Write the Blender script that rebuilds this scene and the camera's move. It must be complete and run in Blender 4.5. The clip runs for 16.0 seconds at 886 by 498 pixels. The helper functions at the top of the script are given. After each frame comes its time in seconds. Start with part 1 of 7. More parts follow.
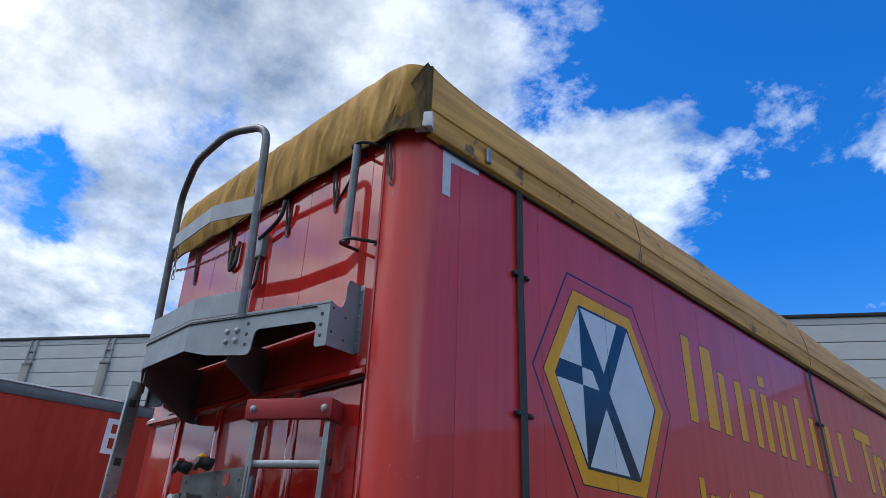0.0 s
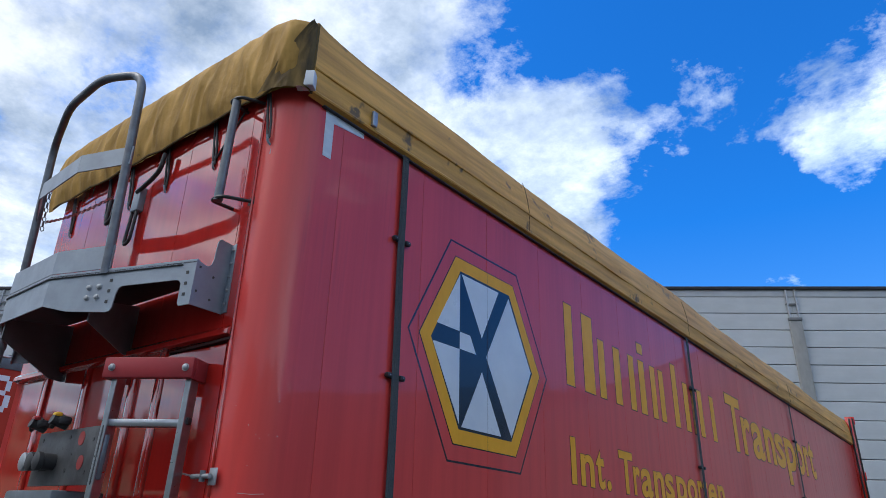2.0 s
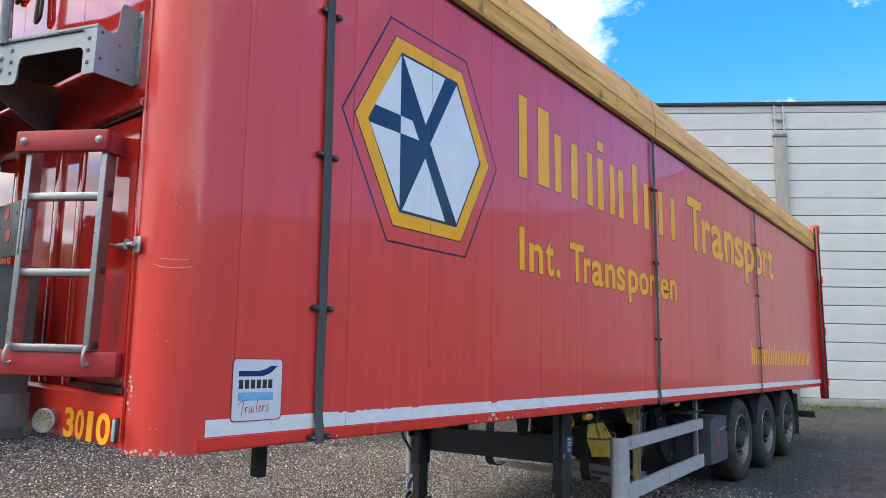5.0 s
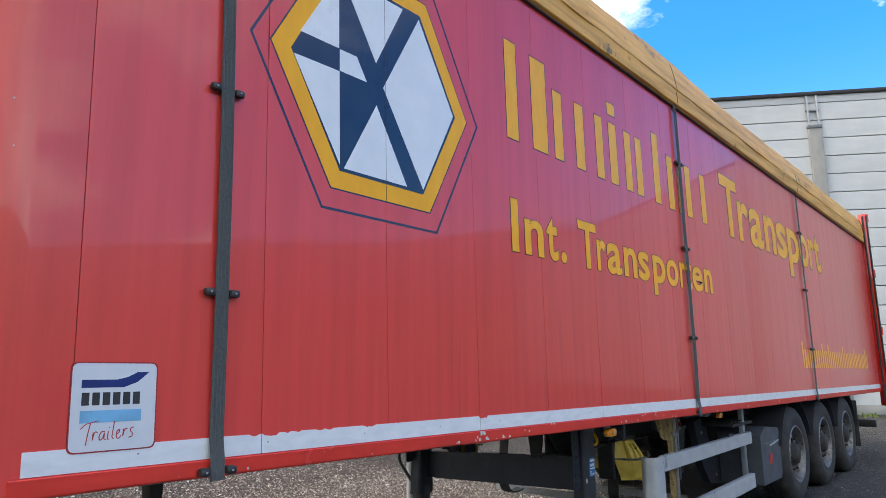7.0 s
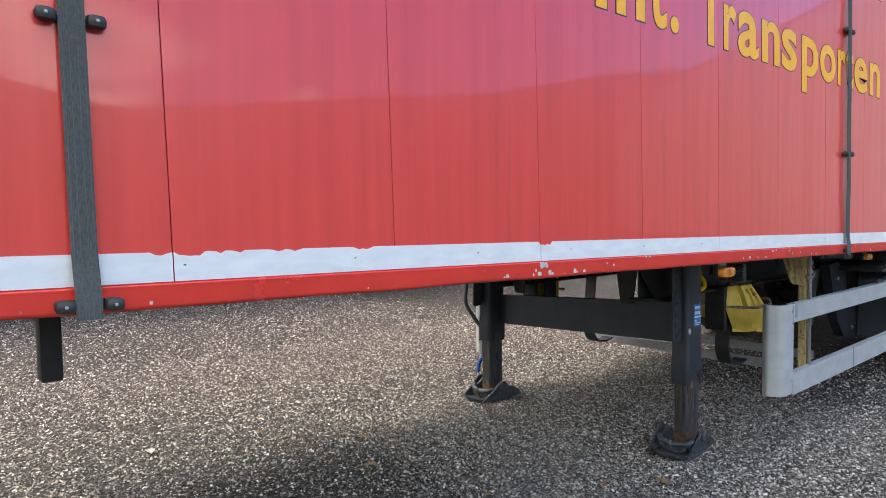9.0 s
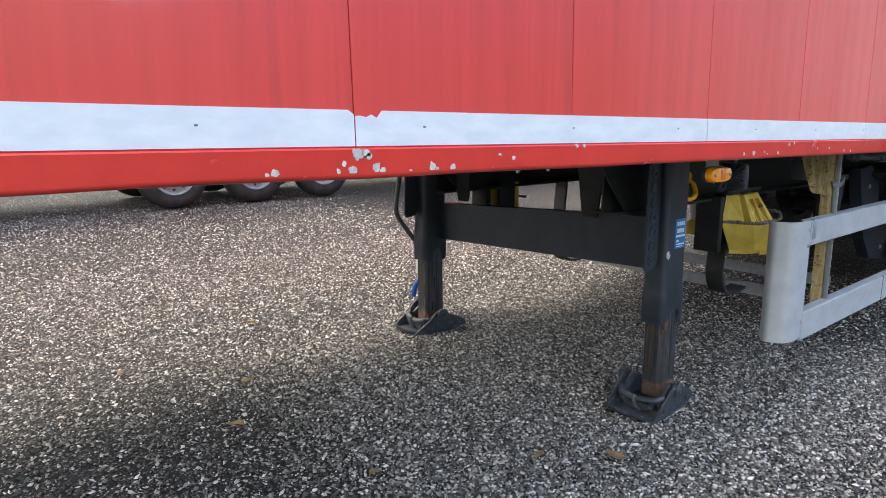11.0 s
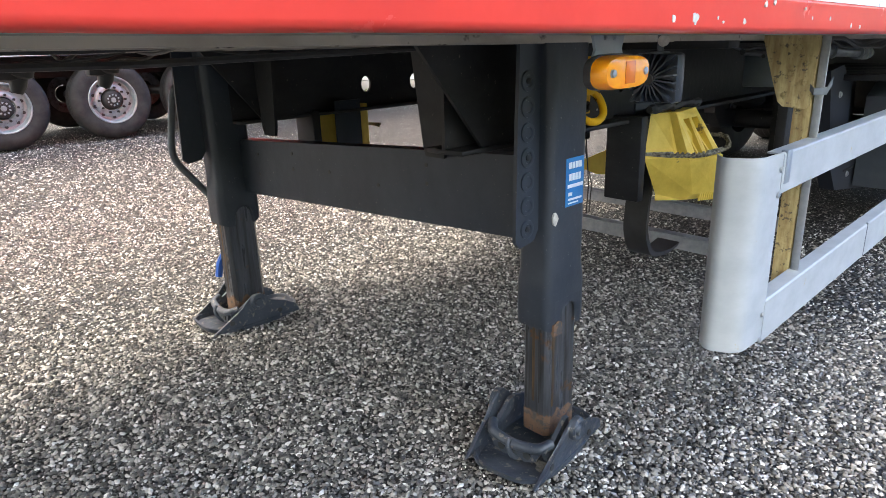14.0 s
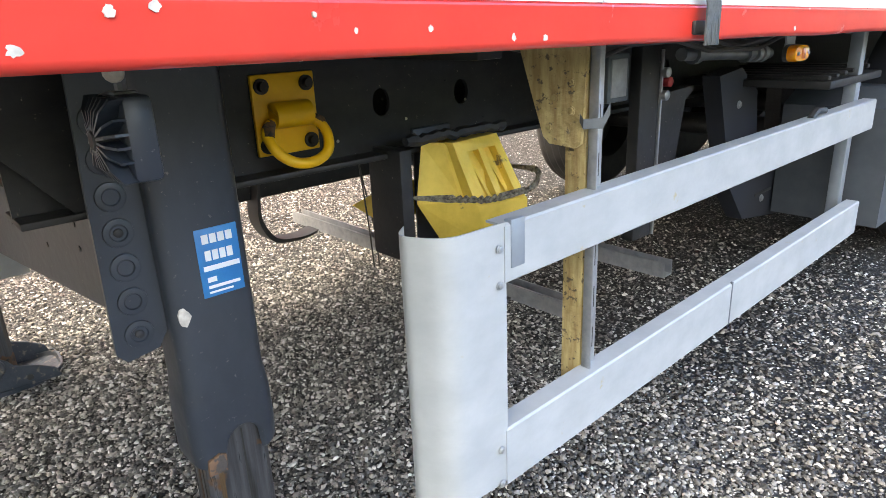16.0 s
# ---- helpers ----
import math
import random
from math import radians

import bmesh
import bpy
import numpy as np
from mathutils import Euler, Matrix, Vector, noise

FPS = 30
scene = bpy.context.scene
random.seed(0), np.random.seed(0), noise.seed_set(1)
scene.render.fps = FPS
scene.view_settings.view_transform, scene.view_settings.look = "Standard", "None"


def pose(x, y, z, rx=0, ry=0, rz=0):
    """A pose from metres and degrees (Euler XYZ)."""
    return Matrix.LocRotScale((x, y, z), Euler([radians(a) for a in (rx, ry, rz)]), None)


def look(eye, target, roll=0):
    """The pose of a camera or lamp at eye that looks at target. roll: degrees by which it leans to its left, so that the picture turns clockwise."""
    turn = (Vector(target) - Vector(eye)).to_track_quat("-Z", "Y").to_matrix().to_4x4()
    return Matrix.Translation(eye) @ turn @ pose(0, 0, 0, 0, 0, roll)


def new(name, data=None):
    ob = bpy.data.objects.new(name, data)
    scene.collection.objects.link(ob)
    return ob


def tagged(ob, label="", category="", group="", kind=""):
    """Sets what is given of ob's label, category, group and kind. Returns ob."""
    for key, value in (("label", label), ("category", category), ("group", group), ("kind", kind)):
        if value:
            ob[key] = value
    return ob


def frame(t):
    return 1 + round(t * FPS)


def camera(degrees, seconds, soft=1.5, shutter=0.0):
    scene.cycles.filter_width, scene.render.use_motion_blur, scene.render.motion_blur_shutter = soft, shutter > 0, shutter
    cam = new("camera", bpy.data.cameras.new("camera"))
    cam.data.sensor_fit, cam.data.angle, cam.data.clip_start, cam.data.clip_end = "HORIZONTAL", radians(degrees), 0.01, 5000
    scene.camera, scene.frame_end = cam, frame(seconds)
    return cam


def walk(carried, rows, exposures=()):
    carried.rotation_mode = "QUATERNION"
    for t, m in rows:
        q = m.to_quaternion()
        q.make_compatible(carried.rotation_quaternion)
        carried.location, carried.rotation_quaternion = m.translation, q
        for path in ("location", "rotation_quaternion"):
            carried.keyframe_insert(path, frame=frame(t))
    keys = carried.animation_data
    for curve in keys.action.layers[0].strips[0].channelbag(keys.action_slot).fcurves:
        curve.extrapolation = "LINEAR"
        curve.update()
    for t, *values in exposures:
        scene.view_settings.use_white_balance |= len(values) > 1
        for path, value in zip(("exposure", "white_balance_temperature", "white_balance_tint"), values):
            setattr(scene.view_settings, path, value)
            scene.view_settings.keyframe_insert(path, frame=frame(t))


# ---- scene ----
cam = camera(68.9, 16.0, soft=0.5)
PATH = [
    (0, (2.064, -1.717, 1.88), (0.731, -0.519, 2.769), 3.0),
    (0.5, (2.149, -1.67, 1.904), (0.825, -0.467, 2.798), 3.1),
    (1, (2.212, -1.614, 1.903), (0.94, -0.341, 2.777), 3.1),
    (1.5, (2.248, -1.589, 1.89), (1.006, -0.266, 2.732), 2.8),
    (2, (2.259, -1.567, 1.891), (1.059, -0.177, 2.684), 2.2),
    (2.5, (2.278, -1.54, 1.877), (1.078, -0.107, 2.589), 1.2),
    (3, (2.276, -1.518, 1.86), (1.077, -0.043, 2.481), 1.0),
    (3.5, (2.306, -1.475, 1.842), (1.095, 0.022, 2.383), -0.2),
    (4, (2.368, -1.425, 1.81), (1.139, 0.089, 2.255), 0.1),
    (4.5, (2.431, -1.357, 1.753), (1.179, 0.164, 2.099), 1.6),
    (5, (2.395, -1.279, 1.691), (1.134, 0.247, 1.974), 1.3),
    (5.2, (2.326, -1.211, 1.674), (1.083, 0.334, 1.933), 1.8),
    (7.3, (2.054, -0.298, 1.566), (0.726, 1.155, 1.918), -0.9),
    (7.5, (2.027, -0.225, 1.546), (0.675, 1.215, 1.86), -0.9),
    (8, (1.81, 0.001, 1.485), (0.287, 1.29, 1.623), -0.0),
    (8.5, (1.643, 0.193, 1.471), (0.079, 1.436, 1.381), 1.0),
    (9, (1.527, 0.457, 1.417), (-0.024, 1.717, 1.317), -0.9),
    (9.5, (1.436, 0.724, 1.394), (-0.107, 1.982, 1.211), -1.2),
    (10, (1.32, 0.951, 1.341), (-0.213, 2.211, 1.088), -0.5),
    (10.2, (1.232, 1.078, 1.327), (-0.291, 2.341, 1.035), -0.2),
    (12.3, (0.846, 2.027, 1.198), (-0.761, 3.123, 0.736), -0.8),
    (12.5, (0.735, 2.114, 1.16), (-0.892, 3.19, 0.718), -0.9),
    (13, (0.544, 2.294, 1.138), (-0.987, 3.49, 0.663), 0.1),
    (13.5, (0.484, 2.453, 1.153), (-0.962, 3.724, 0.61), -1.4),
    (14, (0.476, 2.695, 1.171), (-0.916, 3.993, 0.557), -1.9),
    (14.5, (0.505, 2.904, 1.184), (-0.79, 4.295, 0.561), -1.9),
    (15, (0.487, 3.215, 1.171), (-0.792, 4.616, 0.537), -1.3),
    (15.5, (0.49, 3.464, 1.201), (-0.798, 4.854, 0.561), -2.0),
    (16, (0.598, 3.724, 1.188), (-0.818, 4.98, 0.543), -2.5),
]
walk(cam, [(t, look(eye, target, roll)) for t, eye, target, roll in PATH],
     exposures=[(0, 0.22, 5800, 10), (1.5, 0.26, 5700, 10), (3.5, 0.85, 6450, 10), (5.0, 1.36, 6700, 10), (7.5, 1.42, 6950, 10), (8.0, 1.80, 7150, 10), (8.5, 1.88, 7200, 10), (10.2, 1.95, 7150, 10), (12.5, 2.38, 6800, 10), (14.0, 2.85, 7200, 10), (16.0, 3.0, 7800, 10)])

# ---------- world and light ----------
SUN_ELEV, SUN_AZ = 58.0, 142.0          # degrees; azimuth counted from +y towards -x
sun_dir = Vector((-math.sin(radians(SUN_AZ)) * math.cos(radians(SUN_ELEV)),
                  math.cos(radians(SUN_AZ)) * math.cos(radians(SUN_ELEV)), math.sin(radians(SUN_ELEV))))
world = bpy.data.worlds.new("sky")
scene.world = world
world.use_nodes = True
nt = world.node_tree
nt.nodes.clear()


def N(tree, kind, **kw):
    n = tree.nodes.new(kind)
    for k, v in kw.items():
        if k == "op":
            n.operation = v
        elif k == "noise_dimensions":
            n.noise_dimensions = v
        else:
            n.inputs[k.replace("_", " ")].default_value = v
    return n


def ramp(tree, stops):
    n = tree.nodes.new("ShaderNodeValToRGB")
    e = n.color_ramp.elements
    while len(e) < len(stops):
        e.new(0.5)
    for el, (p, c) in zip(e, stops):
        el.position = p
        el.color = (c, c, c, 1) if isinstance(c, (int, float)) else (*c, 1)
    return n


def mixc(tree, fac, a, b, mode="MIX"):
    n = tree.nodes.new("ShaderNodeMix")
    n.data_type, n.blend_type = "RGBA", mode
    for sock, v in ((n.inputs[0], fac), (n.inputs[6], a), (n.inputs[7], b)):
        if isinstance(v, (int, float)):
            sock.default_value = v
        elif isinstance(v, tuple):
            sock.default_value = (*v, 1)
        else:
            tree.links.new(v, sock)
    return n.outputs[2]


def build_sky():
    t = nt
    lk = t.links.new
    sky = t.nodes.new("ShaderNodeTexSky")
    sky.sky_type, sky.sun_disc = "NISHITA", False
    sky.sun_elevation, sky.sun_rotation = radians(SUN_ELEV), radians(-SUN_AZ)
    sky.air_density, sky.dust_density, sky.ozone_density = 1.0, 0.3, 3.0
    co = t.nodes.new("ShaderNodeTexCoord")
    sep = t.nodes.new("ShaderNodeSeparateXYZ")
    lk(co.outputs["Generated"], sep.inputs[0])
    # the direction laid out on a flat cloud deck
    zz = N(t, "ShaderNodeMath", op="MAXIMUM")
    lk(sep.outputs[2], zz.inputs[0])
    zz.inputs[1].default_value = 0.03
    za = N(t, "ShaderNodeMath", op="ADD")
    lk(zz.outputs[0], za.inputs[0])
    za.inputs[1].default_value = 0.25
    dx = N(t, "ShaderNodeMath", op="DIVIDE")
    lk(sep.outputs[0], dx.inputs[0]); lk(za.outputs[0], dx.inputs[1])
    dy = N(t, "ShaderNodeMath", op="DIVIDE")
    lk(sep.outputs[1], dy.inputs[0]); lk(za.outputs[0], dy.inputs[1])
    deck = t.nodes.new("ShaderNodeCombineXYZ")
    lk(dx.outputs[0], deck.inputs[0]); lk(dy.outputs[0], deck.inputs[1])
    mp = t.nodes.new("ShaderNodeMapping")
    mp.inputs["Location"].default_value = CLOUD_SHIFT
    lk(deck.outputs[0], mp.inputs[0])
    big = N(t, "ShaderNodeTexNoise", Scale=2.3, Detail=12.0, Roughness=0.66, Distortion=0.15)
    lk(mp.outputs[0], big.inputs["Vector"])
    # the look-up direction, frayed by fine noise
    fray = N(t, "ShaderNodeTexNoise", Scale=7.0, Detail=8.0, Roughness=0.65)
    lk(co.outputs["Generated"], fray.inputs["Vector"])
    fs = N(t, "ShaderNodeVectorMath", op="SUBTRACT")
    lk(fray.outputs["Color"], fs.inputs[0])
    fs.inputs[1].default_value = (0.5, 0.5, 0.5)
    fm = N(t, "ShaderNodeVectorMath", op="SCALE")
    lk(fs.outputs[0], fm.inputs[0])
    fm.inputs["Scale"].default_value = 0.16
    fa = N(t, "ShaderNodeVectorMath", op="ADD")
    lk(co.outputs["Generated"], fa.inputs[0]); lk(fm.outputs[0], fa.inputs[1])
    warp = N(t, "ShaderNodeVectorMath", op="NORMALIZE")
    lk(fa.outputs[0], warp.inputs[0])
    # a clear blue window over the hall, cloud everywhere else
    dot = N(t, "ShaderNodeVectorMath", op="DOT_PRODUCT")
    lk(co.outputs["Generated"], dot.inputs[0])
    dot.inputs[1].default_value = tuple(Vector(BLUE_WINDOW).normalized())
    sc = ramp(t, [(0.42, 0.24), (0.60, 0.14), (0.80, 0.0)])
    lk(dot.outputs["Value"], sc.inputs[0])
    add = N(t, "ShaderNodeMath", op="ADD")
    lk(big.outputs[0], add.inputs[0]); lk(sc.outputs[0], add.inputs[1])
    dot2 = N(t, "ShaderNodeVectorMath", op="DOT_PRODUCT")
    lk(co.outputs["Generated"], dot2.inputs[0])
    dot2.inputs[1].default_value = tuple(sun_dir)
    low = ramp(t, [(0.31, 0.15), (0.46, 0.0)])
    lk(sep.outputs[2], low.inputs[0])
    ahead = ramp(t, [(0.15, 0.0), (0.45, 1.0)])
    lk(sep.outputs[1], ahead.inputs[0])
    lowa = N(t, "ShaderNodeMath", op="MULTIPLY")
    lk(low.outputs[0], lowa.inputs[0]); lk(ahead.outputs[0], lowa.inputs[1])
    thin = N(t, "ShaderNodeMath", op="SUBTRACT")
    lk(add.outputs[0], thin.inputs[0]); lk(lowa.outputs[0], thin.inputs[1])
    # single banks and gaps: direction, half-width in degrees, gain
    total = thin.outputs[0]
    for d, deg, gain in BANKS:
        bd = N(t, "ShaderNodeVectorMath", op="DOT_PRODUCT")
        lk(warp.outputs[0], bd.inputs[0])
        bd.inputs[1].default_value = tuple(Vector(d).normalized())
        br = t.nodes.new("ShaderNodeMapRange")
        br.interpolation_type = "SMOOTHSTEP"
        br.inputs[1].default_value, br.inputs[2].default_value = math.cos(radians(deg)), 1.0
        br.inputs[3].default_value, br.inputs[4].default_value = 0.0, gain
        lk(bd.outputs["Value"], br.inputs[0])
        ba = N(t, "ShaderNodeMath", op="ADD")
        lk(total, ba.inputs[0]); lk(br.outputs[0], ba.inputs[1])
        total = ba.outputs[0]
    cover = ramp(t, [(0.555, 0.0), (0.60, 0.35), (0.66, 0.8), (0.74, 1.0)])
    lk(total, cover.inputs[0])
    shade = N(t, "ShaderNodeTexNoise", Scale=3.6, Detail=9.0, Roughness=0.62)
    lk(mp.outputs[0], shade.inputs["Vector"])
    body = ramp(t, [(0.34, (2.5, 3.3, 4.5)), (0.48, (5.2, 5.9, 6.8)), (0.62, (8.8, 9.1, 9.4))])
    lk(shade.outputs[0], body.inputs[0])
    glow = ramp(t, [(0.94, 0.0), (0.985, 1.0)])
    lk(dot2.outputs["Value"], glow.inputs[0])
    front = ramp(t, [(0.0, (1.35, 1.35, 1.35)), (0.32, (1.25, 1.25, 1.25)), (0.56, (0.5, 0.5, 0.5)), (0.86, (0.37, 0.36, 0.35)), (0.95, (0.95, 0.82, 0.68))])
    half = N(t, "ShaderNodeMath", op="MULTIPLY_ADD")
    lk(dot2.outputs["Value"], half.inputs[0])
    half.inputs[1].default_value, half.inputs[2].default_value = 0.5, 0.5
    lk(half.outputs[0], front.inputs[0])
    face = mixc(t, 1.0, body.outputs[0], front.outputs[0], "MULTIPLY")
    face = mixc(t, 1.0, face, (2.05, 2.05, 2.05), "MULTIPLY")
    lit = mixc(t, glow.outputs[0], face, (19.0, 15.0, 11.5))
    haze = ramp(t, [(0.10, (0.62, 0.88, 1.12)), (0.42, (0.19, 0.80, 1.45))])
    lk(sep.outputs[2], haze.inputs[0])
    tint = mixc(t, 1.0, sky.outputs[0], haze.outputs[0], "MULTIPLY")
    col = mixc(t, cover.outputs[0], tint, lit)
    bg = t.nodes.new("ShaderNodeBackground")
    bg.inputs[1].default_value = 0.12
    lk(col, bg.inputs[0])
    out = t.nodes.new("ShaderNodeOutputWorld")
    lk(bg.outputs[0], out.inputs[0])


CLOUD_SHIFT = (3.1, 1.7, 0.0)
BANKS = [((-0.42, 0.71, 0.57), 9, 0.09), ((-0.30, 0.76, 0.575), 7, 0.08), ((-0.24, 0.80, 0.555), 5, 0.08), ((-0.39, 0.78, 0.495), 7, 0.12), ((-0.45, 0.72, 0.53), 8, 0.08),
         ((-0.075, 0.88, 0.466), 5, 0.12), ((-0.126, 0.86, 0.50), 3.5, 0.06), ((-0.19, 0.924, 0.334), 3.5, 0.14), ((-0.19, 0.78, 0.596), 4, 0.07), ((-0.31, 0.68, 0.664), 3.5, 0.04),
         ((-0.90, 0.09, 0.40), 6, -0.20), ((-0.60, 0.47, 0.64), 5, -0.06)]
BLUE_WINDOW = (0.25, 0.9, 0.38)
build_sky()
sun = new("sun", bpy.data.lights.new("sun", "SUN"))
sun.data.energy, sun.data.angle, sun.data.color = 0.95, radians(28), (1.0, 0.95, 0.88)
sun.matrix_world = look(sun_dir * 50, (0, 0, 0))


# ---------- materials ----------
def material(name, base, rough=0.5, metal=0.0, base2=None, grain=8.0, stretch=(1, 1, 1), spots=0.0, spot_col=(0.05, 0.045, 0.04),
             spot_scale=30.0, bump=0.0, bump_scale=60.0, rough_var=0.1, coat=0.0, per_object=0.0, lo=0.35, hi=0.65, spec=0.5, drips=0.0):
    """A worn surface: two-tone grain, spots of dirt or rust with their own shape, fine relief."""
    m = bpy.data.materials.new(name)
    m.use_nodes = True
    t = m.node_tree
    lk = t.links.new
    p = t.nodes["Principled BSDF"]
    p.inputs["Metallic"].default_value = metal
    p.inputs["Coat Weight"].default_value = coat
    p.inputs["Coat Roughness"].default_value = 0.035
    p.inputs["Specular IOR Level"].default_value = spec
    co = t.nodes.new("ShaderNodeTexCoord")
    mp = t.nodes.new("ShaderNodeMapping")
    mp.inputs["Scale"].default_value = stretch
    lk(co.outputs["Object"], mp.inputs[0])
    n1 = N(t, "ShaderNodeTexNoise", Scale=grain, Detail=6.0, Roughness=0.6)
    lk(mp.outputs[0], n1.inputs["Vector"])
    r1 = ramp(t, [(lo, 0.0), (hi, 1.0)])
    lk(n1.outputs[0], r1.inputs[0])
    b2 = base2 or tuple(c * 0.72 for c in base)
    col = mixc(t, r1.outputs[0], base, b2)
    if spots:
        n2 = N(t, "ShaderNodeTexNoise", Scale=spot_scale, Detail=4.0, Roughness=0.65)
        lk(co.outputs["Object"], n2.inputs["Vector"])
        r2 = ramp(t, [(1.0 - spots - 0.06, 0.0), (1.0 - spots, 1.0)])
        lk(n2.outputs[0], r2.inputs[0])
        col = mixc(t, r2.outputs[0], col, spot_col)
    if drips:
        # dried rain runs: thin upright streaks, gathered in patches
        geo = t.nodes.new("ShaderNodeNewGeometry")
        mps = t.nodes.new("ShaderNodeMapping")
        mps.inputs["Scale"].default_value = (1, 24, 0.9)
        lk(geo.outputs["Position"], mps.inputs[0])
        ns = N(t, "ShaderNodeTexNoise", Scale=1.0, Detail=4.0, Roughness=0.6)
        lk(mps.outputs[0], ns.inputs["Vector"])
        rs = ramp(t, [(0.54, 0.0), (0.68, 1.0)])
        lk(ns.outputs[0], rs.inputs[0])
        npch = N(t, "ShaderNodeTexNoise", Scale=1.1, Detail=2.0)
        lk(geo.outputs["Position"], npch.inputs["Vector"])
        rp = ramp(t, [(0.48, 0.0), (0.62, drips)])
        lk(npch.outputs[0], rp.inputs[0])
        mm = N(t, "ShaderNodeMath", op="MULTIPLY")
        lk(rs.outputs[0], mm.inputs[0]); lk(rp.outputs[0], mm.inputs[1])
        col = mixc(t, mm.outputs[0], col, (0.34, 0.045, 0.045))
    if per_object:
        oi = t.nodes.new("ShaderNodeObjectInfo")
        hv = t.nodes.new("ShaderNodeHueSaturation")
        ml = N(t, "ShaderNodeMath", op="MULTIPLY_ADD")
        lk(oi.outputs["Random"], ml.inputs[0])
        ml.inputs[1].default_value, ml.inputs[2].default_value = per_object, 1.0 - per_object / 2
        lk(ml.outputs[0], hv.inputs["Value"])
        lk(col, hv.inputs["Color"])
        col = hv.outputs[0]
    lk(col, p.inputs["Base Color"])
    rr = N(t, "ShaderNodeMath", op="MULTIPLY_ADD")
    lk(n1.outputs[0], rr.inputs[0])
    rr.inputs[1].default_value, rr.inputs[2].default_value = rough_var * 2, max(rough - rough_var, 0.02)
    lk(rr.outputs[0], p.inputs["Roughness"])
    if bump:
        n3 = N(t, "ShaderNodeTexNoise", Scale=bump_scale, Detail=3.0)
        lk(co.outputs["Object"], n3.inputs["Vector"])
        b = t.nodes.new("ShaderNodeBump")
        b.inputs["Strength"].default_value, b.inputs["Distance"].default_value = bump, 0.01
        lk(n3.outputs[0], b.inputs["Height"])
        lk(b.outputs[0], p.inputs["Normal"])
    return m


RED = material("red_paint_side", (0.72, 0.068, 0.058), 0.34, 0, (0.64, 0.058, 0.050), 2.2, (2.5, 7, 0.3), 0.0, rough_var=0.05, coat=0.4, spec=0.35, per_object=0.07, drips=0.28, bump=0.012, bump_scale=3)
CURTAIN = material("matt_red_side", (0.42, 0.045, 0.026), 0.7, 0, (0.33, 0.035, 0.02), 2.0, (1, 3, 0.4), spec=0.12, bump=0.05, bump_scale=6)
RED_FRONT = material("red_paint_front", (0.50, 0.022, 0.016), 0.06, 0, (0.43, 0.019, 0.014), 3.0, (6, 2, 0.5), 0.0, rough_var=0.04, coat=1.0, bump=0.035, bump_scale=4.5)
RED_RAIL = material("red_paint_rail", (0.80, 0.060, 0.044), 0.25, 0, (0.72, 0.052, 0.040), 6.0, (1, 1, 1), 0.2, (0.36, 0.35, 0.32), 22.0, bump=0.12, bump_scale=14, rough_var=0.08)
DARK_GAP = material("dark_joint", (0.05, 0.010, 0.009), 0.8)
UNDER = material("dirty_aluminium_underside", (0.50, 0.46, 0.40), 0.6, 0.1, (0.32, 0.29, 0.25), 4, (3, 1, 1), 0.33, (0.08, 0.07, 0.06), 12, bump=0.2, bump_scale=30)
LIP = material("bare_rail_flange", (0.25, 0.235, 0.205), 0.7, 0.0, (0.16, 0.15, 0.13), 5, (1, 0.4, 1), 0.34, (0.09, 0.08, 0.07), 20, bump=0.15, bump_scale=25)
TAPE = material("white_reflective_tape", (0.74, 0.78, 0.81), 0.35, 0, (0.64, 0.69, 0.73), 10, (1, 1, 3), 0.18, (0.4, 0.4, 0.4), 40.0)
YELLOW = material("yellow_film", (0.95, 0.46, 0.022), 0.35, 0, (0.88, 0.41, 0.02), 5, (1, 3, 1), spec=0.2)
NAVY = material("navy_film", (0.010, 0.016, 0.036), 0.22, 0, (0.014, 0.02, 0.042), 6, coat=0.2)
WHITE = material("white_film", (0.78, 0.80, 0.82), 0.3, 0, (0.70, 0.73, 0.76), 4, coat=0.2)
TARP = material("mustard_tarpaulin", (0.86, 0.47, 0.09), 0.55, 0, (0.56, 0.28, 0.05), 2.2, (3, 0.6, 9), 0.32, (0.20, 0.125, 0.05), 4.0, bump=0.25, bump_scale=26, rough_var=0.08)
# the skirt's cloth, a darker ochre than the roof and side band
TARP_FRONT = material("skirt_tarpaulin", (0.50, 0.30, 0.07), 0.7, 0, (0.27, 0.16, 0.035), 2.4, (3.5, 3, 0.7), 0.27, (0.16, 0.10, 0.04), 5.0, bump=0.5, bump_scale=22, spec=0.2)
GREY_STEEL = material("grey_painted_steel", (0.29, 0.335, 0.385), 0.4, 0.25, (0.23, 0.265, 0.31), 7, spots=0.22, spot_col=(0.2, 0.2, 0.2), bump=0.05)
PLATE_GREY = material("silver_grey_film", (0.66, 0.69, 0.74), 0.35, 0, (0.58, 0.62, 0.67), 5, coat=0.2)
# bracket red toned plum for shade and blue sky cast; also the plate's rim
LADDER_RED = material("shade_and_rim_red", (0.34, 0.034, 0.042), 0.42, 0, (0.29, 0.03, 0.036), 8, spec=0.3, bump=0.03)
ALU = material("aluminium", (0.46, 0.475, 0.50), 0.30, 0.9, (0.37, 0.385, 0.41), 14, (1, 1, 2), 0.2, (0.22, 0.21, 0.20), 60)
GUARD = material("white_powder_coat", (0.40, 0.425, 0.445), 0.4, 0, (0.335, 0.36, 0.38), 7, (1, 1, 1.6), 0.27, (0.38, 0.33, 0.21), 16.0, bump=0.03)
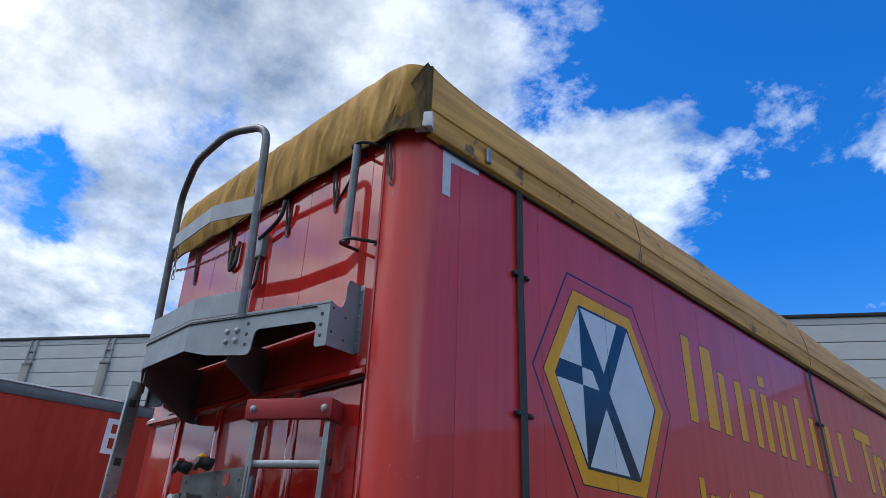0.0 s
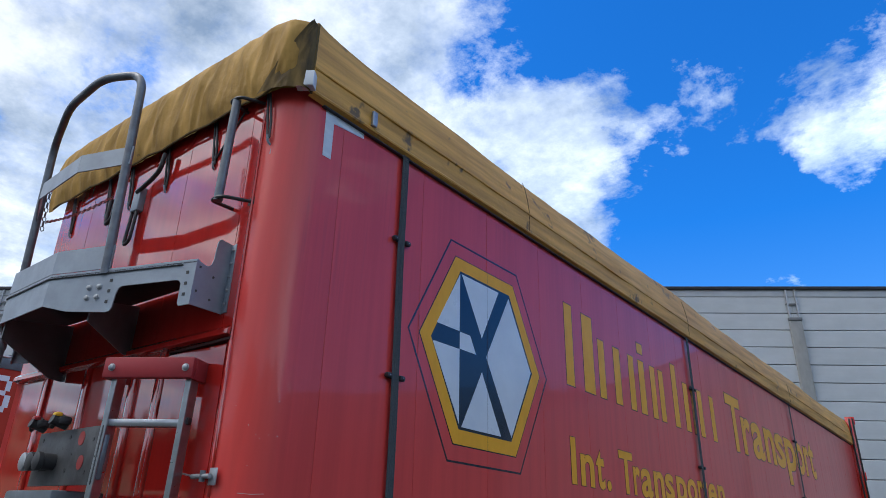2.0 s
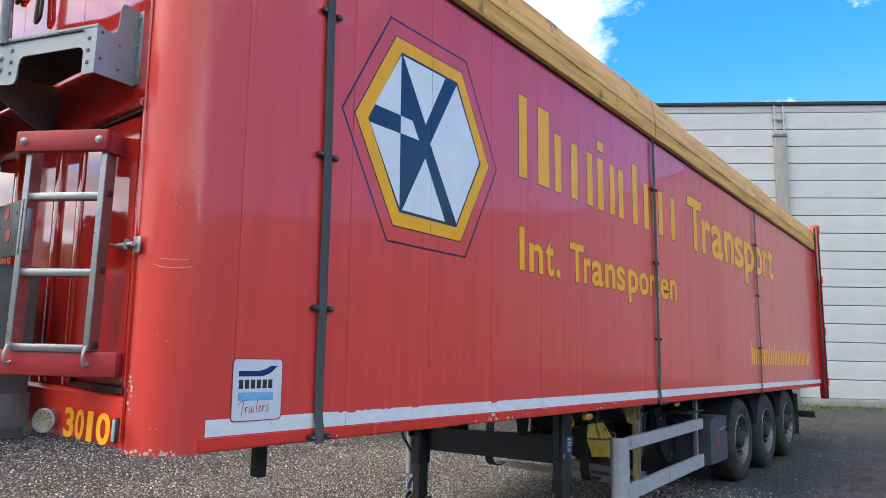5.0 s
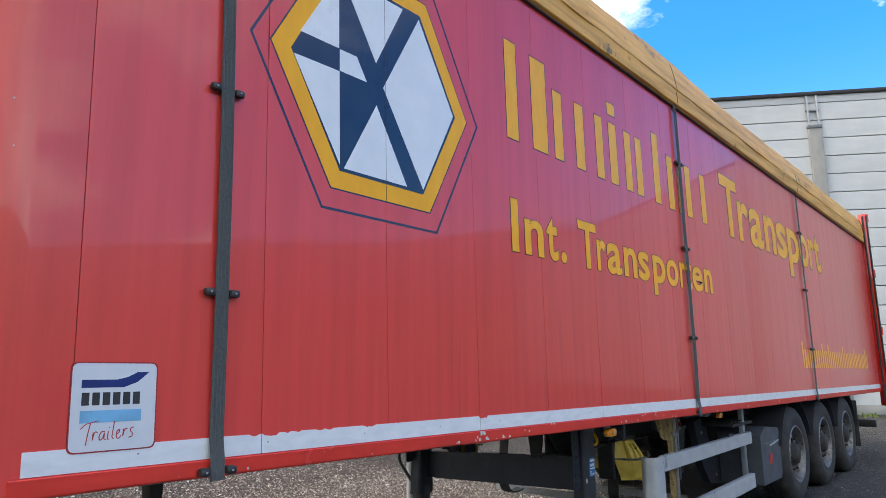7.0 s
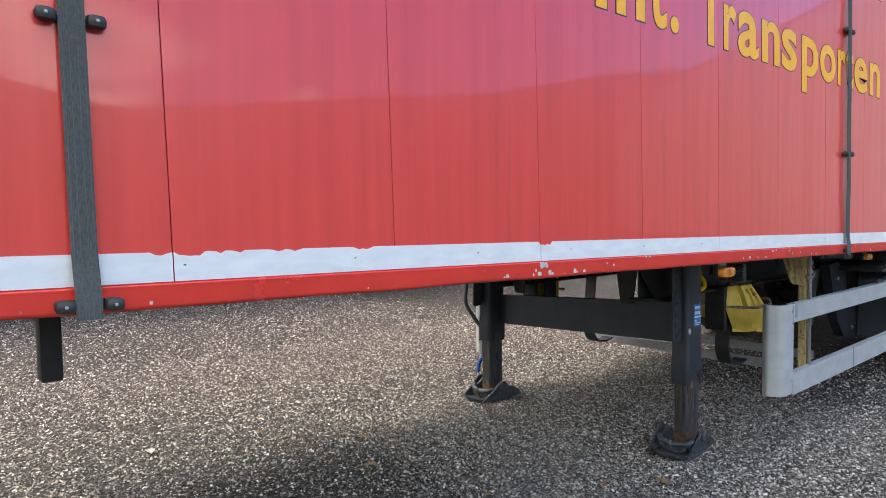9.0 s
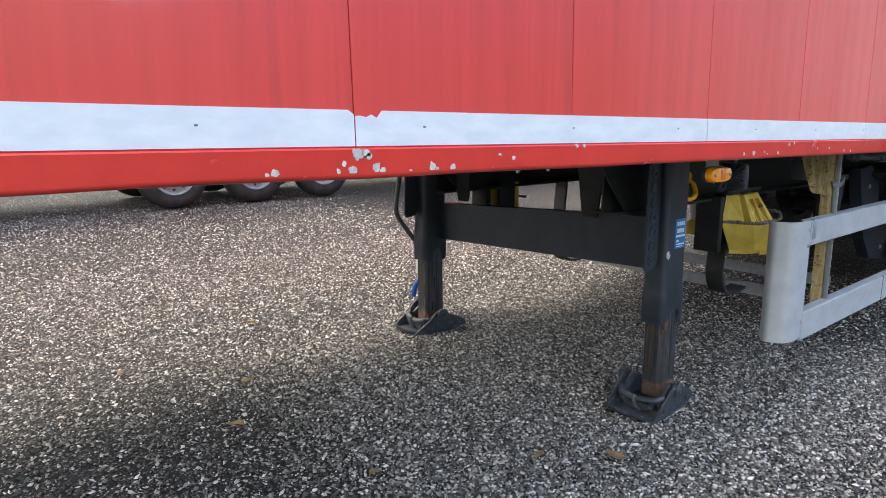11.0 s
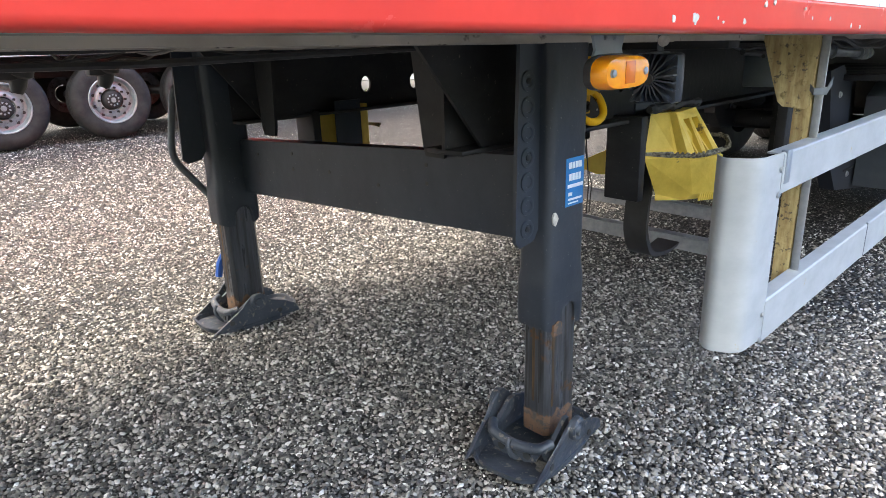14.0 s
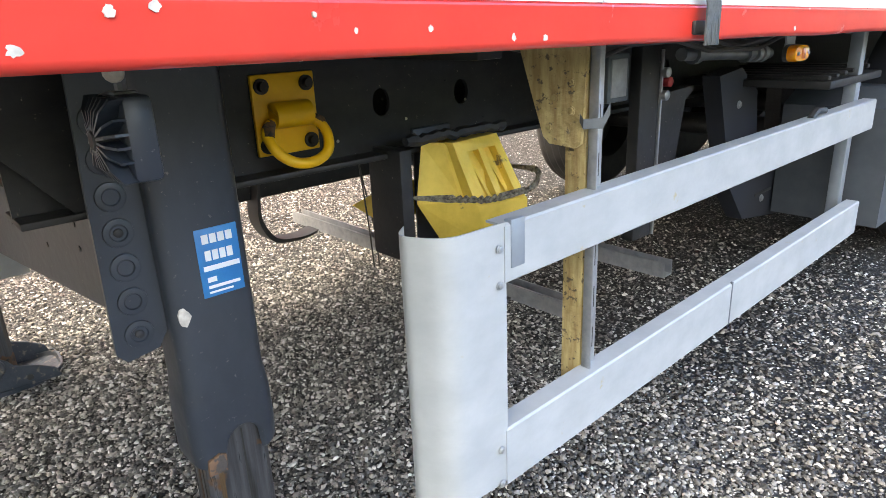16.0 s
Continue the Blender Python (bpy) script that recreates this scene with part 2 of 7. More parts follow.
TUBE = material("grey_tube", (0.16, 0.18, 0.20), 0.4, 0.35, (0.10, 0.11, 0.13), 14, spots=0.25, spot_col=(0.09, 0.06, 0.04))
STRAP = material("grey_webbing", (0.10, 0.112, 0.115), 0.85, 0, (0.065, 0.072, 0.076), 90, (1, 3, 1), bump=0.4, bump_scale=300)
BLACK = material("black_plastic", (0.022, 0.022, 0.024), 0.5, 0, (0.035, 0.035, 0.036), 20)
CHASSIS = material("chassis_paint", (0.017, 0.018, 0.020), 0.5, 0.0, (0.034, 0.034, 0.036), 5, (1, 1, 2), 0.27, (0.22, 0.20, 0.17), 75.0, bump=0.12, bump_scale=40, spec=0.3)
LEG = material("leg_paint", (0.021, 0.028, 0.041), 0.38, 0.1, (0.040, 0.049, 0.064), 4, (1, 1, 0.6), 0.28, (0.12, 0.12, 0.12), 80.0, bump=0.12, bump_scale=30)
RUST = material("brown_rust", (0.17, 0.095, 0.055), 0.8, 0, (0.10, 0.06, 0.04), 26, spots=0.40, spot_col=(0.05, 0.045, 0.045), spot_scale=38, bump=0.35)
RUSTY = material("worn_steel_tube", (0.12, 0.13, 0.15), 0.3, 0.6, (0.045, 0.045, 0.048), 9, (5, 5, 0.3), 0.36, (0.17, 0.085, 0.035), 7.0, bump=0.12)
FOOT = material("foot_steel", (0.033, 0.043, 0.060), 0.45, 0.2, (0.065, 0.076, 0.094), 9, (1, 1, 1), 0.36, (0.17, 0.155, 0.135), 40.0, bump=0.35, bump_scale=35)
RUBBER = material("tyre_rubber", (0.013, 0.013, 0.014), 0.8, 0, (0.04, 0.039, 0.037), 8, bump=0.1)
YPAINT = material("yellow_paint", (0.92, 0.53, 0.015), 0.4, 0, (0.80, 0.43, 0.012), 12, spots=0.17, spot_col=(0.16, 0.09, 0.02), spot_scale=22, bump=0.1)
PANEL = material("dark_grey_panel", (0.12, 0.145, 0.165), 0.45, 0.2, (0.085, 0.105, 0.12), 7, spots=0.26, spot_col=(0.16, 0.15, 0.14), bump=0.06)
CHOCK = material("yellow_plastic", (0.92, 0.68, 0.13), 0.5, 0, (0.74, 0.52, 0.08), 9, spots=0.27, spot_col=(0.20, 0.15, 0.07), spot_scale=14, bump=0.15)
POST = material("flaking_yellow_post", (0.50, 0.40, 0.19), 0.6, 0, (0.30, 0.205, 0.085), 30, (2.2, 2.2, 0.30), 0.36, (0.11, 0.085, 0.05), 60.0, bump=0.8, bump_scale=45)
ZINC = material("galvanised_steel", (0.42, 0.44, 0.46), 0.45, 0.6, (0.32, 0.34, 0.36), 30, spots=0.2)
SILVER = material("silver_wheel", (0.22, 0.225, 0.235), 0.45, 0.5, (0.12, 0.12, 0.125), 14, spots=0.36, spot_col=(0.06, 0.045, 0.035), spot_scale=18)
WHITE_RIM = material("bright_silver_wheel", (0.38, 0.42, 0.43), 0.35, 0.3, (0.27, 0.30, 0.31), 16, spots=0.28, spot_col=(0.10, 0.085, 0.075))
RUSTHUB = material("rusty_hub", (0.034, 0.03, 0.028), 0.7, 0.2, (0.022, 0.019, 0.018), 20)
NAVYP = material("dark_fender_plastic", (0.018, 0.021, 0.028), 0.55, 0, (0.028, 0.031, 0.04), 6, spec=0.35)
CONC_W = material("white_wall_panel", (0.52, 0.56, 0.59), 0.55, 0, (0.46, 0.50, 0.53), 1.2, (1, 1, 2), 0.22, (0.36, 0.38, 0.38), 3.0, per_object=0.05, bump=0.05)
PILLAR = material("grey_concrete", (0.30, 0.31, 0.305), 0.85, 0, (0.22, 0.23, 0.23), 2.5, (1, 1, 0.4), bump=0.3)
BLUE = material("blue_label", (0.015, 0.16, 0.42), 0.35, 0, (0.02, 0.2, 0.48), 20)
LBLUE = material("light_blue_film", (0.20, 0.50, 0.78), 0.35)
DBLUE = material("dark_blue_film", (0.012, 0.035, 0.20), 0.3)
REDINK = material("red_ink", (0.45, 0.03, 0.03), 0.4)
LEAF = material("dry_leaf", (0.20, 0.12, 0.05), 0.8, 0, (0.30, 0.22, 0.12), 60)
GRASS = material("grass", (0.06, 0.11, 0.02), 0.9, 0, (0.10, 0.15, 0.03), 6)
CONIFER = material("conifer", (0.035, 0.06, 0.02), 0.9, 0, (0.06, 0.085, 0.03), 0.2)
ROPE = material("dirty_rope", (0.30, 0.27, 0.20), 0.9, 0, (0.05, 0.04, 0.03), 90)
# platform grey darkened for shade on the braces; also the hall's dark brackets
BRACE = material("shade_and_bracket_steel", (0.19, 0.20, 0.21), 0.5, 0.1, (0.15, 0.16, 0.17), 6)
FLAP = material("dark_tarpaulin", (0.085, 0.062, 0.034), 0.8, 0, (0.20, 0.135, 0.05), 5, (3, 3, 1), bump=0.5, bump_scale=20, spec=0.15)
PRIMER = material("bare_primer", (0.62, 0.60, 0.56), 0.7, 0, (0.42, 0.39, 0.36), 60)
BLUEHOSE = material("blue_hose", (0.01, 0.10, 0.45), 0.4)


def amber_material():
    m = material("amber_lens", (0.98, 0.36, 0.008), 0.15, 0, (0.90, 0.29, 0.006), 90, (0.2, 1, 1), coat=0.6)
    m.node_tree.nodes["Principled BSDF"].inputs["Subsurface Weight"].default_value = 0.3
    m.node_tree.nodes["Principled BSDF"].inputs["Subsurface Radius"].default_value = (0.02, 0.008, 0.002)
    return m


AMBER = amber_material()


def gravel_material():
    m = bpy.data.materials.new("gravel")
    m.use_nodes = True
    t = m.node_tree
    lk = t.links.new
    p = t.nodes["Principled BSDF"]
    co = t.nodes.new("ShaderNodeTexCoord")
    vor = N(t, "ShaderNodeTexVoronoi", Scale=82.0, Randomness=1.0)
    lk(co.outputs["Object"], vor.inputs["Vector"])
    vor2 = N(t, "ShaderNodeTexVoronoi", Scale=31.0, Randomness=1.0)
    lk(co.outputs["Object"], vor2.inputs["Vector"])
    sepc = t.nodes.new("ShaderNodeSeparateColor")
    both = mixc(t, 0.35, vor.outputs["Color"], vor2.outputs["Color"])
    lk(both, sepc.inputs[0])
    stone = ramp(t, [(0.10, (0.024, 0.024, 0.024)), (0.38, (0.086, 0.085, 0.081)), (0.62, (0.21, 0.207, 0.195)), (0.80, (0.52, 0.515, 0.495)), (0.92, (0.80, 0.795, 0.77))])
    lk(sepc.outputs[0], stone.inputs[0])
    # contact shadow between stones, put into the colour as near-black cell rims
    gap_shade = ramp(t, [(0.24, 1.0), (0.46, 0.04)])
    lk(vor.outputs["Distance"], gap_shade.inputs[0])
    c = mixc(t, 1.0, stone.outputs[0], gap_shade.outputs[0], "MULTIPLY")
    big = N(t, "ShaderNodeTexNoise", Scale=0.7, Detail=5.0)
    lk(co.outputs["Object"], big.inputs["Vector"])
    br = ramp(t, [(0.35, 0.62), (0.65, 1.06)])
    lk(big.outputs[0], br.inputs[0])
    c = mixc(t, 1.0, c, br.outputs[0], "MULTIPLY")
    fleck = N(t, "ShaderNodeTexNoise", Scale=38.0, Detail=4.0, Roughness=0.75)
    lk(co.outputs["Object"], fleck.inputs["Vector"])
    fr = ramp(t, [(0.38, 0.14), (0.5, 0.80), (0.60, 2.4)])
    lk(fleck.outputs[0], fr.inputs[0])
    c = mixc(t, 1.0, c, fr.outputs[0], "MULTIPLY")
    lk(c, p.inputs["Base Color"])
    p.inputs["Roughness"].default_value = 0.75
    b = t.nodes.new("ShaderNodeBump")
    b.invert = True
    b.inputs["Strength"].default_value, b.inputs["Distance"].default_value = 1.0, 0.012
    lk(vor.outputs["Distance"], b.inputs["Height"])
    b2 = t.nodes.new("ShaderNodeBump")
    b2.invert = True
    b2.inputs["Strength"].default_value, b2.inputs["Distance"].default_value = 0.6, 0.015
    lk(vor2.outputs["Distance"], b2.inputs["Height"])
    lk(b.outputs[0], b2.inputs["Normal"])
    lk(b2.outputs[0], p.inputs["Normal"])
    return m


GRAVEL = gravel_material()


def pebble_material():
    m = bpy.data.materials.new("pebbles")
    m.use_nodes = True
    t = m.node_tree
    p = t.nodes["Principled BSDF"]
    g = t.nodes.new("ShaderNodeNewGeometry")
    r = ramp(t, [(0.0, (0.029, 0.028, 0.028)), (0.30, (0.075, 0.072, 0.068)), (0.55, (0.165, 0.156, 0.142)), (0.78, (0.32, 0.30, 0.27)), (0.93, (0.53, 0.51, 0.475)), (1.0, (0.77, 0.76, 0.73))])
    t.links.new(g.outputs["Random Per Island"], r.inputs[0])
    t.links.new(r.outputs[0], p.inputs["Base Color"])
    p.inputs["Roughness"].default_value = 0.5
    return m


PEBBLE = pebble_material()


# ---------- mesh helpers ----------
TILT = Matrix(((1, 0, 0, 0), (0, 1, -0.02, 0.049), (0, -0.0175, 1, 0), (0, 0, 0, 1)))     # the parked trailer leans slightly down to its rear


def finish(name, bm, mat, parent=None, label="", smooth=False, tilt=False):
    bmesh.ops.recalc_face_normals(bm, faces=bm.faces)
    if tilt:
        bm.transform(TILT)
    me = bpy.data.meshes.new(name)
    bm.to_mesh(me)
    bm.free()
    me.materials.append(mat)
    if smooth:
        for poly in me.polygons:
            poly.use_smooth = True
        me.set_sharp_from_angle(angle=radians(38))
    ob = new(name, me)
    if parent:
        if parent.parent and parent.parent.parent:
            parent = parent.parent
        ob.parent = parent
    if label:
        ob["label"] = label
    return ob


def part(name, bm, mat, parent, label="", smooth=True, tilt=False):
    return finish(name, bm, mat, parent, label, smooth, tilt)


def BM():
    return bmesh.new()


def box(bm, x0, x1, y0, y1, z0, z1, bevel=0.0, m=None):
    vs = bmesh.ops.create_cube(bm, size=1.0)["verts"]
    for v in vs:
        v.co = Vector((x0 + (v.co.x + 0.5) * (x1 - x0), y0 + (v.co.y + 0.5) * (y1 - y0), z0 + (v.co.z + 0.5) * (z1 - z0)))
    if bevel:
        es = list({e for v in vs for e in v.link_edges})
        r = bmesh.ops.bevel(bm, geom=es, offset=bevel, segments=2, profile=0.5, affect="EDGES", clamp_overlap=True)
        vs = list({v for f in r["faces"] for v in f.verts} | {v for v in vs if v.is_valid})
    if m is not None:
        bmesh.ops.transform(bm, matrix=m, verts=vs)
    return vs


def tube(bm, pts, r, n=12, closed=False):
    """A round bar along a polyline."""
    P = [Vector(p) for p in pts]
    rings = []
    up = None
    for i, p in enumerate(P):
        a = P[i - 1] if i else (P[-1] if closed else P[0])
        b = P[i + 1] if i < len(P) - 1 else (P[0] if closed else P[-1])
        d = (b - a).normalized()
        if up is None:
            up = d.orthogonal().normalized()
        up = (up - d * up.dot(d)).normalized()
        s = d.cross(up)
        rad = r[i] if isinstance(r, (list, tuple)) else r
        rings.append([bm.verts.new(p + (up * math.cos(2 * math.pi * k / n) + s * math.sin(2 * math.pi * k / n)) * rad) for k in range(n)])
    pairs = list(zip(rings, rings[1:])) + ([(rings[-1], rings[0])] if closed else [])
    for A, B in pairs:
        for k in range(n):
            bm.faces.new((A[k], A[(k + 1) % n], B[(k + 1) % n], B[k]))
    if not closed:
        bm.faces.new(rings[0][::-1])
        bm.faces.new(rings[-1])


def rounded(pts, radius, n=5):
    """A polyline with its inner corners rounded."""
    P = [Vector(p) for p in pts]
    out = [P[0]]
    for a, b, c in zip(P, P[1:], P[2:]):
        ra = min(radius, (a - b).length * 0.45, (c - b).length * 0.45)
        p0, p1 = b + (a - b).normalized() * ra, b + (c - b).normalized() * ra
        for k in range(n + 1):
            u = k / n
            out.append(p0 * (1 - u) ** 2 + b * 2 * u * (1 - u) + p1 * u ** 2)
    out.append(P[-1])
    return out


def prism(bm, prof, axis, a, b, holes=None):
    """A profile in the two other axes, drawn out along an axis from a to b."""
    def at(u, v, w):
        return {"x": (w, u, v), "y": (u, w, v), "z": (u, v, w)}[axis]
    A = [bm.verts.new(at(u, v, a)) for u, v in prof]
    B = [bm.verts.new(at(u, v, b)) for u, v in prof]
    n = len(prof)
    for k in range(n):
        bm.faces.new((A[k], A[(k + 1) % n], B[(k + 1) % n], B[k]))
    bm.faces.new(A[::-1])
    bm.faces.new(B)


def lathe(bm, prof, origin, axis, n=32):
    """A profile of (along, radius) turned round an axis direction through origin."""
    d = Vector(axis).normalized()
    u = d.orthogonal().normalized()
    w = d.cross(u)
    o = Vector(origin)
    rings = []
    for a, r in prof:
        if r < 1e-5:
            rings.append([bm.verts.new(o + d * a)])
        else:
            rings.append([bm.verts.new(o + d * a + (u * math.cos(2 * math.pi * k / n) + w * math.sin(2 * math.pi * k / n)) * r) for k in range(n)])
    for A, B in zip(rings, rings[1:]):
        for k in range(n):
            q = [A[k % len(A)], A[(k + 1) % len(A)], B[(k + 1) % len(B)], B[k % len(B)]]
            q = list(dict.fromkeys(q))
            if len(q) > 2:
                bm.faces.new(q)


def sheet(bm, grid, thick=None):
    """A grid of points as a surface, with a back at the given offset vector."""
    V = [[bm.verts.new(p) for p in row] for row in grid]
    for a, b in zip(V, V[1:]):
        for k in range(len(a) - 1):
            bm.faces.new((a[k], a[k + 1], b[k + 1], b[k]))
    if thick is not None:
        t = Vector(thick)
        W = [[bm.verts.new(Vector(p) + t) for p in row] for row in grid]
        for a, b in zip(W, W[1:]):
            for k in range(len(a) - 1):
                bm.faces.new((a[k], b[k], b[k + 1], a[k + 1]))
        def rim(i0, i1):
            bm.faces.new((V[i0[0]][i0[1]], V[i1[0]][i1[1]], W[i1[0]][i1[1]], W[i0[0]][i0[1]]))
        R, C = len(grid), len(grid[0])
        for k in range(C - 1):
            rim((0, k), (0, k + 1)); rim((R - 1, k), (R - 1, k + 1))
        for k in range(R - 1):
            rim((k, 0), (k + 1, 0)); rim((k, C - 1), (k + 1, C - 1))


def plate(bm, poly, x0, x1):
    """A flat film: a polygon in (y, z), from x0 out to x1."""
    prism(bm, poly, "x", x0, x1)


def bolt(bm, p, axis, r=0.014, h=0.01):
    lathe(bm, [(0, 0), (0, r * 1.25), (h * 0.3, r * 1.25), (h * 0.3, r), (h * 0.8, r * 0.9), (h, r * 0.5), (h, 0)], p, axis, 10)


def frame_matrix(p, along, outward):
    a = Vector(along).normalized()
    n = Vector(outward).normalized()
    z = a.cross(n)
    if z.z < 0:
        z = -z
    return Matrix(((a.x, n.x, z.x, p[0]), (a.y, n.y, z.y, p[1]), (a.z, n.z, z.z, p[2]), (0, 0, 0, 1)))


def lettering(name, spans, mat, parent, z0, cap, x, label="", m=None, edge=None, rise=0.0):
    """Flat letters of the built-in font, each a part set between two places along the wall; edge is a dark outline film."""
    word = new(name)
    word.parent = parent
    word["label"] = label
    for ch, y0, y1 in spans:
        span = None
        for film, offset, lift in ((mat, 0.024, 0.0), (edge, 0.034, -0.0009)):
            if film is None:
                continue
            cu = bpy.data.curves.new(name, "FONT")
            cu.body, cu.size, cu.extrude, cu.resolution_u, cu.offset = ch, 1.0, 0.001, 4, offset
            tmp = bpy.data.objects.new(name, cu)
            scene.collection.objects.link(tmp)
            me = bpy.data.meshes.new_from_object(tmp.evaluated_get(bpy.context.evaluated_depsgraph_get()))
            bpy.data.objects.remove(tmp)
            bm = BM()
            bm.from_mesh(me)
            bpy.data.meshes.remove(me)
            span = span or (min(v.co.x for v in bm.verts), max(v.co.x for v in bm.verts))
            lo, hi = span
            base = z0 + rise * (y0 - spans[0][1])
            for v in bm.verts:
                v.co = Vector((x + lift + v.co.z, y0 + (v.co.x - lo) / (hi - lo) * (y1 - y0), base + v.co.y / 0.73 * cap))
            if m is not None:
                bm.transform(m)
            part("letter" if film is mat else "letter_edge", bm, film, word, smooth=False)
    return word


# ---------- ground, building, hill ----------
def ground_z(x, y):
    """The yard falls a few centimetres towards the walking side, and levels out again by the wheels."""
    def ease(a, b, v):
        u = np.clip((v - a) / (b - a), 0.0, 1.0)
        return u * u * (3 - 2 * u)
    return -0.062 * ease(-1.9, -0.75, x) * (1 - ease(5.2, 7.2, y)) * ease(-6.0, 2.2, y) * (1 - ease(4.0, 14.0, x))


def ground():
    bm = BM()
    xs = [-1500, -200, -40, -12, -6, -4, -2.6] + [-2.1 + 0.2 * k for k in range(11)] + [0.4, 1.2, 2.5, 4, 6, 8, 10, 12, 14, 40, 200, 1500]
    ys = [-1500, -200, -40, -8, -6, -4.5, -3, -1.5, 0, 1, 1.8] + [2.4 + 0.4 * k for k in range(14)] + [8.5, 10, 30, 200, 1500]
    sheet(bm, [[(x, y, float(ground_z(x, y))) for x in xs] for y in ys])
    tagged(finish("ground", bm, GRAVEL, smooth=True), "grey gravel yard of small loose rounded stones", "gravel ground", kind="structure")

def make_building():
    """A long hall of white horizontal wall panels between concrete pillars, standing askew to the trailer."""
    ang = radians(34.4)
    ux, uy = math.cos(ang), math.sin(ang)
    base = Matrix(((ux, -uy, 0, -4.96), (uy, ux, 0, 19.13), (0, 0, 1, 0), (0, 0, 0, 1)))
    hall = tagged(new("warehouse"), "long warehouse of white horizontal wall panels with concrete pillars", "warehouse", kind="structure")
    hall.matrix_world = base
    s0, s1, top, row = -52.0, 40.0, 9.55, 0.566
    bm = BM()
    box(bm, s0, s1, 0.12, 14, 0.0, top)
    part("wall_core", bm, PILLAR, hall)
    bays = [s0, -35.3, -31.7, -28.08, -24.45] + [3.46 - 4.79 * k for k in range(5, -8, -1)] + [s1]
    # one panel mesh, shared by all panels of a bay's width
    shared = {}
    for a, b in zip(bays, bays[1:]):
        w = round(b - a, 2)
        if w < 0.4:
            continue
        for k in range(16):
            z0 = top - 0.26 - (k + 1) * row
            if w not in shared:
                bm = BM()
                box(bm, 0.0, w, 0.0, 0.10, 0.011, row - 0.011, 0.014)
                bmesh.ops.recalc_face_normals(bm, faces=bm.faces)
                me = bpy.data.meshes.new("wall_panel")
                bm.to_mesh(me)
                bm.free()
                me.materials.append(CONC_W)
                shared[w] = me
            ob = new("wall_panel", shared[w])
            ob.parent = hall
            ob.location = (a, 0.02, z0)
    for s in bays[1:-1]:
        bm = BM()
        box(bm, s - 0.19, s + 0.19, -0.10, 0.16, 0.0, top - 1.10, 0.02)
        pl = part("pillar", bm, PILLAR, hall)
        bm = BM()
        box(bm, s - 0.20, s + 0.20, -0.12, 0.05, top - 1.10, top - 1.0, 0.01)
        part("pillar_cap", bm, BRACE, pl, "dark bracket on the pillar head")
        for d in (-0.14, 0.14):
            bm = BM()
            tube(bm, [(s + d, -0.03, top - 1.02), (s + d, -0.03, top - 0.04)], 0.035, 8)
            part("pipe", bm, ZINC, pl, "thin galvanised pipe")
        bm = BM()
        box(bm, s - 0.19, s + 0.19, -0.05, 0.02, top - 0.55, top - 0.50, 0.004)
        part("pipe_clip", bm, BRACE, pl)
    bm = BM()
    box(bm, s0, s1, 0.02, 0.12, top - 0.25, top - 0.02, 0.01)
    part("fascia", bm, CONC_W, hall, "pale top course under the roof edge")
    bm = BM()
    box(bm, s0, s1, -0.05, 0.25, top - 0.02, top + 0.09, 0.01)
    part("roof_edge", bm, CHASSIS, hall, "dark grey metal roof edge flashing")
    bm = BM()
    box(bm, s0, s1, -0.03, 0.2, 0.0, top - 0.26 - 16 * row, 0.01)
    part("plinth", bm, PILLAR, hall)
    # strip of grass along the wall
    bm = BM()
    rng = random.Random(3)
    for k in range(2600):
        s = rng.uniform(-12, s1)
        d = rng.uniform(-1.0, -0.05)
        h = rng.uniform(0.03, 0.10)
        a = rng.uniform(0, math.pi)
        p = base @ Vector((s, d, 0))
        q = Vector((math.cos(a), math.sin(a), 0)) * 0.03
        l = Vector((rng.uniform(-.05, .05), rng.uniform(-.05, .05), h))
        bm.faces.new([bm.verts.new(p - q), bm.verts.new(p + q), bm.verts.new(p + l)])
    tagged(finish("grass", bm, GRASS), "strip of short green grass along the wall foot", "grass", kind="stuff")


def make_hill():
    """A far wooded ridge: a slope with many small conifer crowns, seen only as a mirror image in the paint. The stretch
    round the front is added to darken the headboard's low reflections.
    """
    rng = random.Random(5)
    def crest(i):
        """Height of the ridge, lower towards the front of the yard."""
        return (72 + 8 * math.sin(i * 1.3) + 5 * math.sin(i * 2.9)) * (0.5 + 0.5 * min(1.0, max(0.0, (i + 1) / 2)))
    bm = BM()
    rows = []
    for i in range(-6, 14):
        a = radians(-100 + i * 14.0)           # round the front and the open side
        h = crest(i)
        rows.append([(math.cos(a) * r, math.sin(a) * r + 10, z * h) for r, z in ((190, -0.02), (260, 0.35), (330, 0.8), (380, 1.0), (520, 0.9))])
    sheet(bm, rows)
    hill = finish("hill", bm, CONIFER, smooth=True)
    tagged(hill, "far wooded hillside beyond the yard, with an unseen front stretch added for reflections", "hill", kind="structure")
    bm = BM()
    for k in range(3900):
        a = radians(rng.uniform(-182, 81))
        i = (math.degrees(a) + 100) / 14.0
        h = crest(i)
        f = rng.random()
        r = 230 + 150 * f
        z = h * (0.18 + 0.8 * f)
        c = Vector((math.cos(a) * r, math.sin(a) * r + 10, z - 2))
        t = rng.uniform(5, 10)
        w = t * rng.uniform(0.16, 0.26)
        lathe(bm, [(0, w * 0.5), (t * 0.15, w), (t * 0.45, w * 0.6), (t * 0.5, w * 0.75), (t, 0)], c, (0, 0, 1), 6)
    tagged(finish("conifers", bm, CONIFER), "dark conifer wood on the hillside", "trees", kind="stuff")


ground()
make_building()
make_hill()


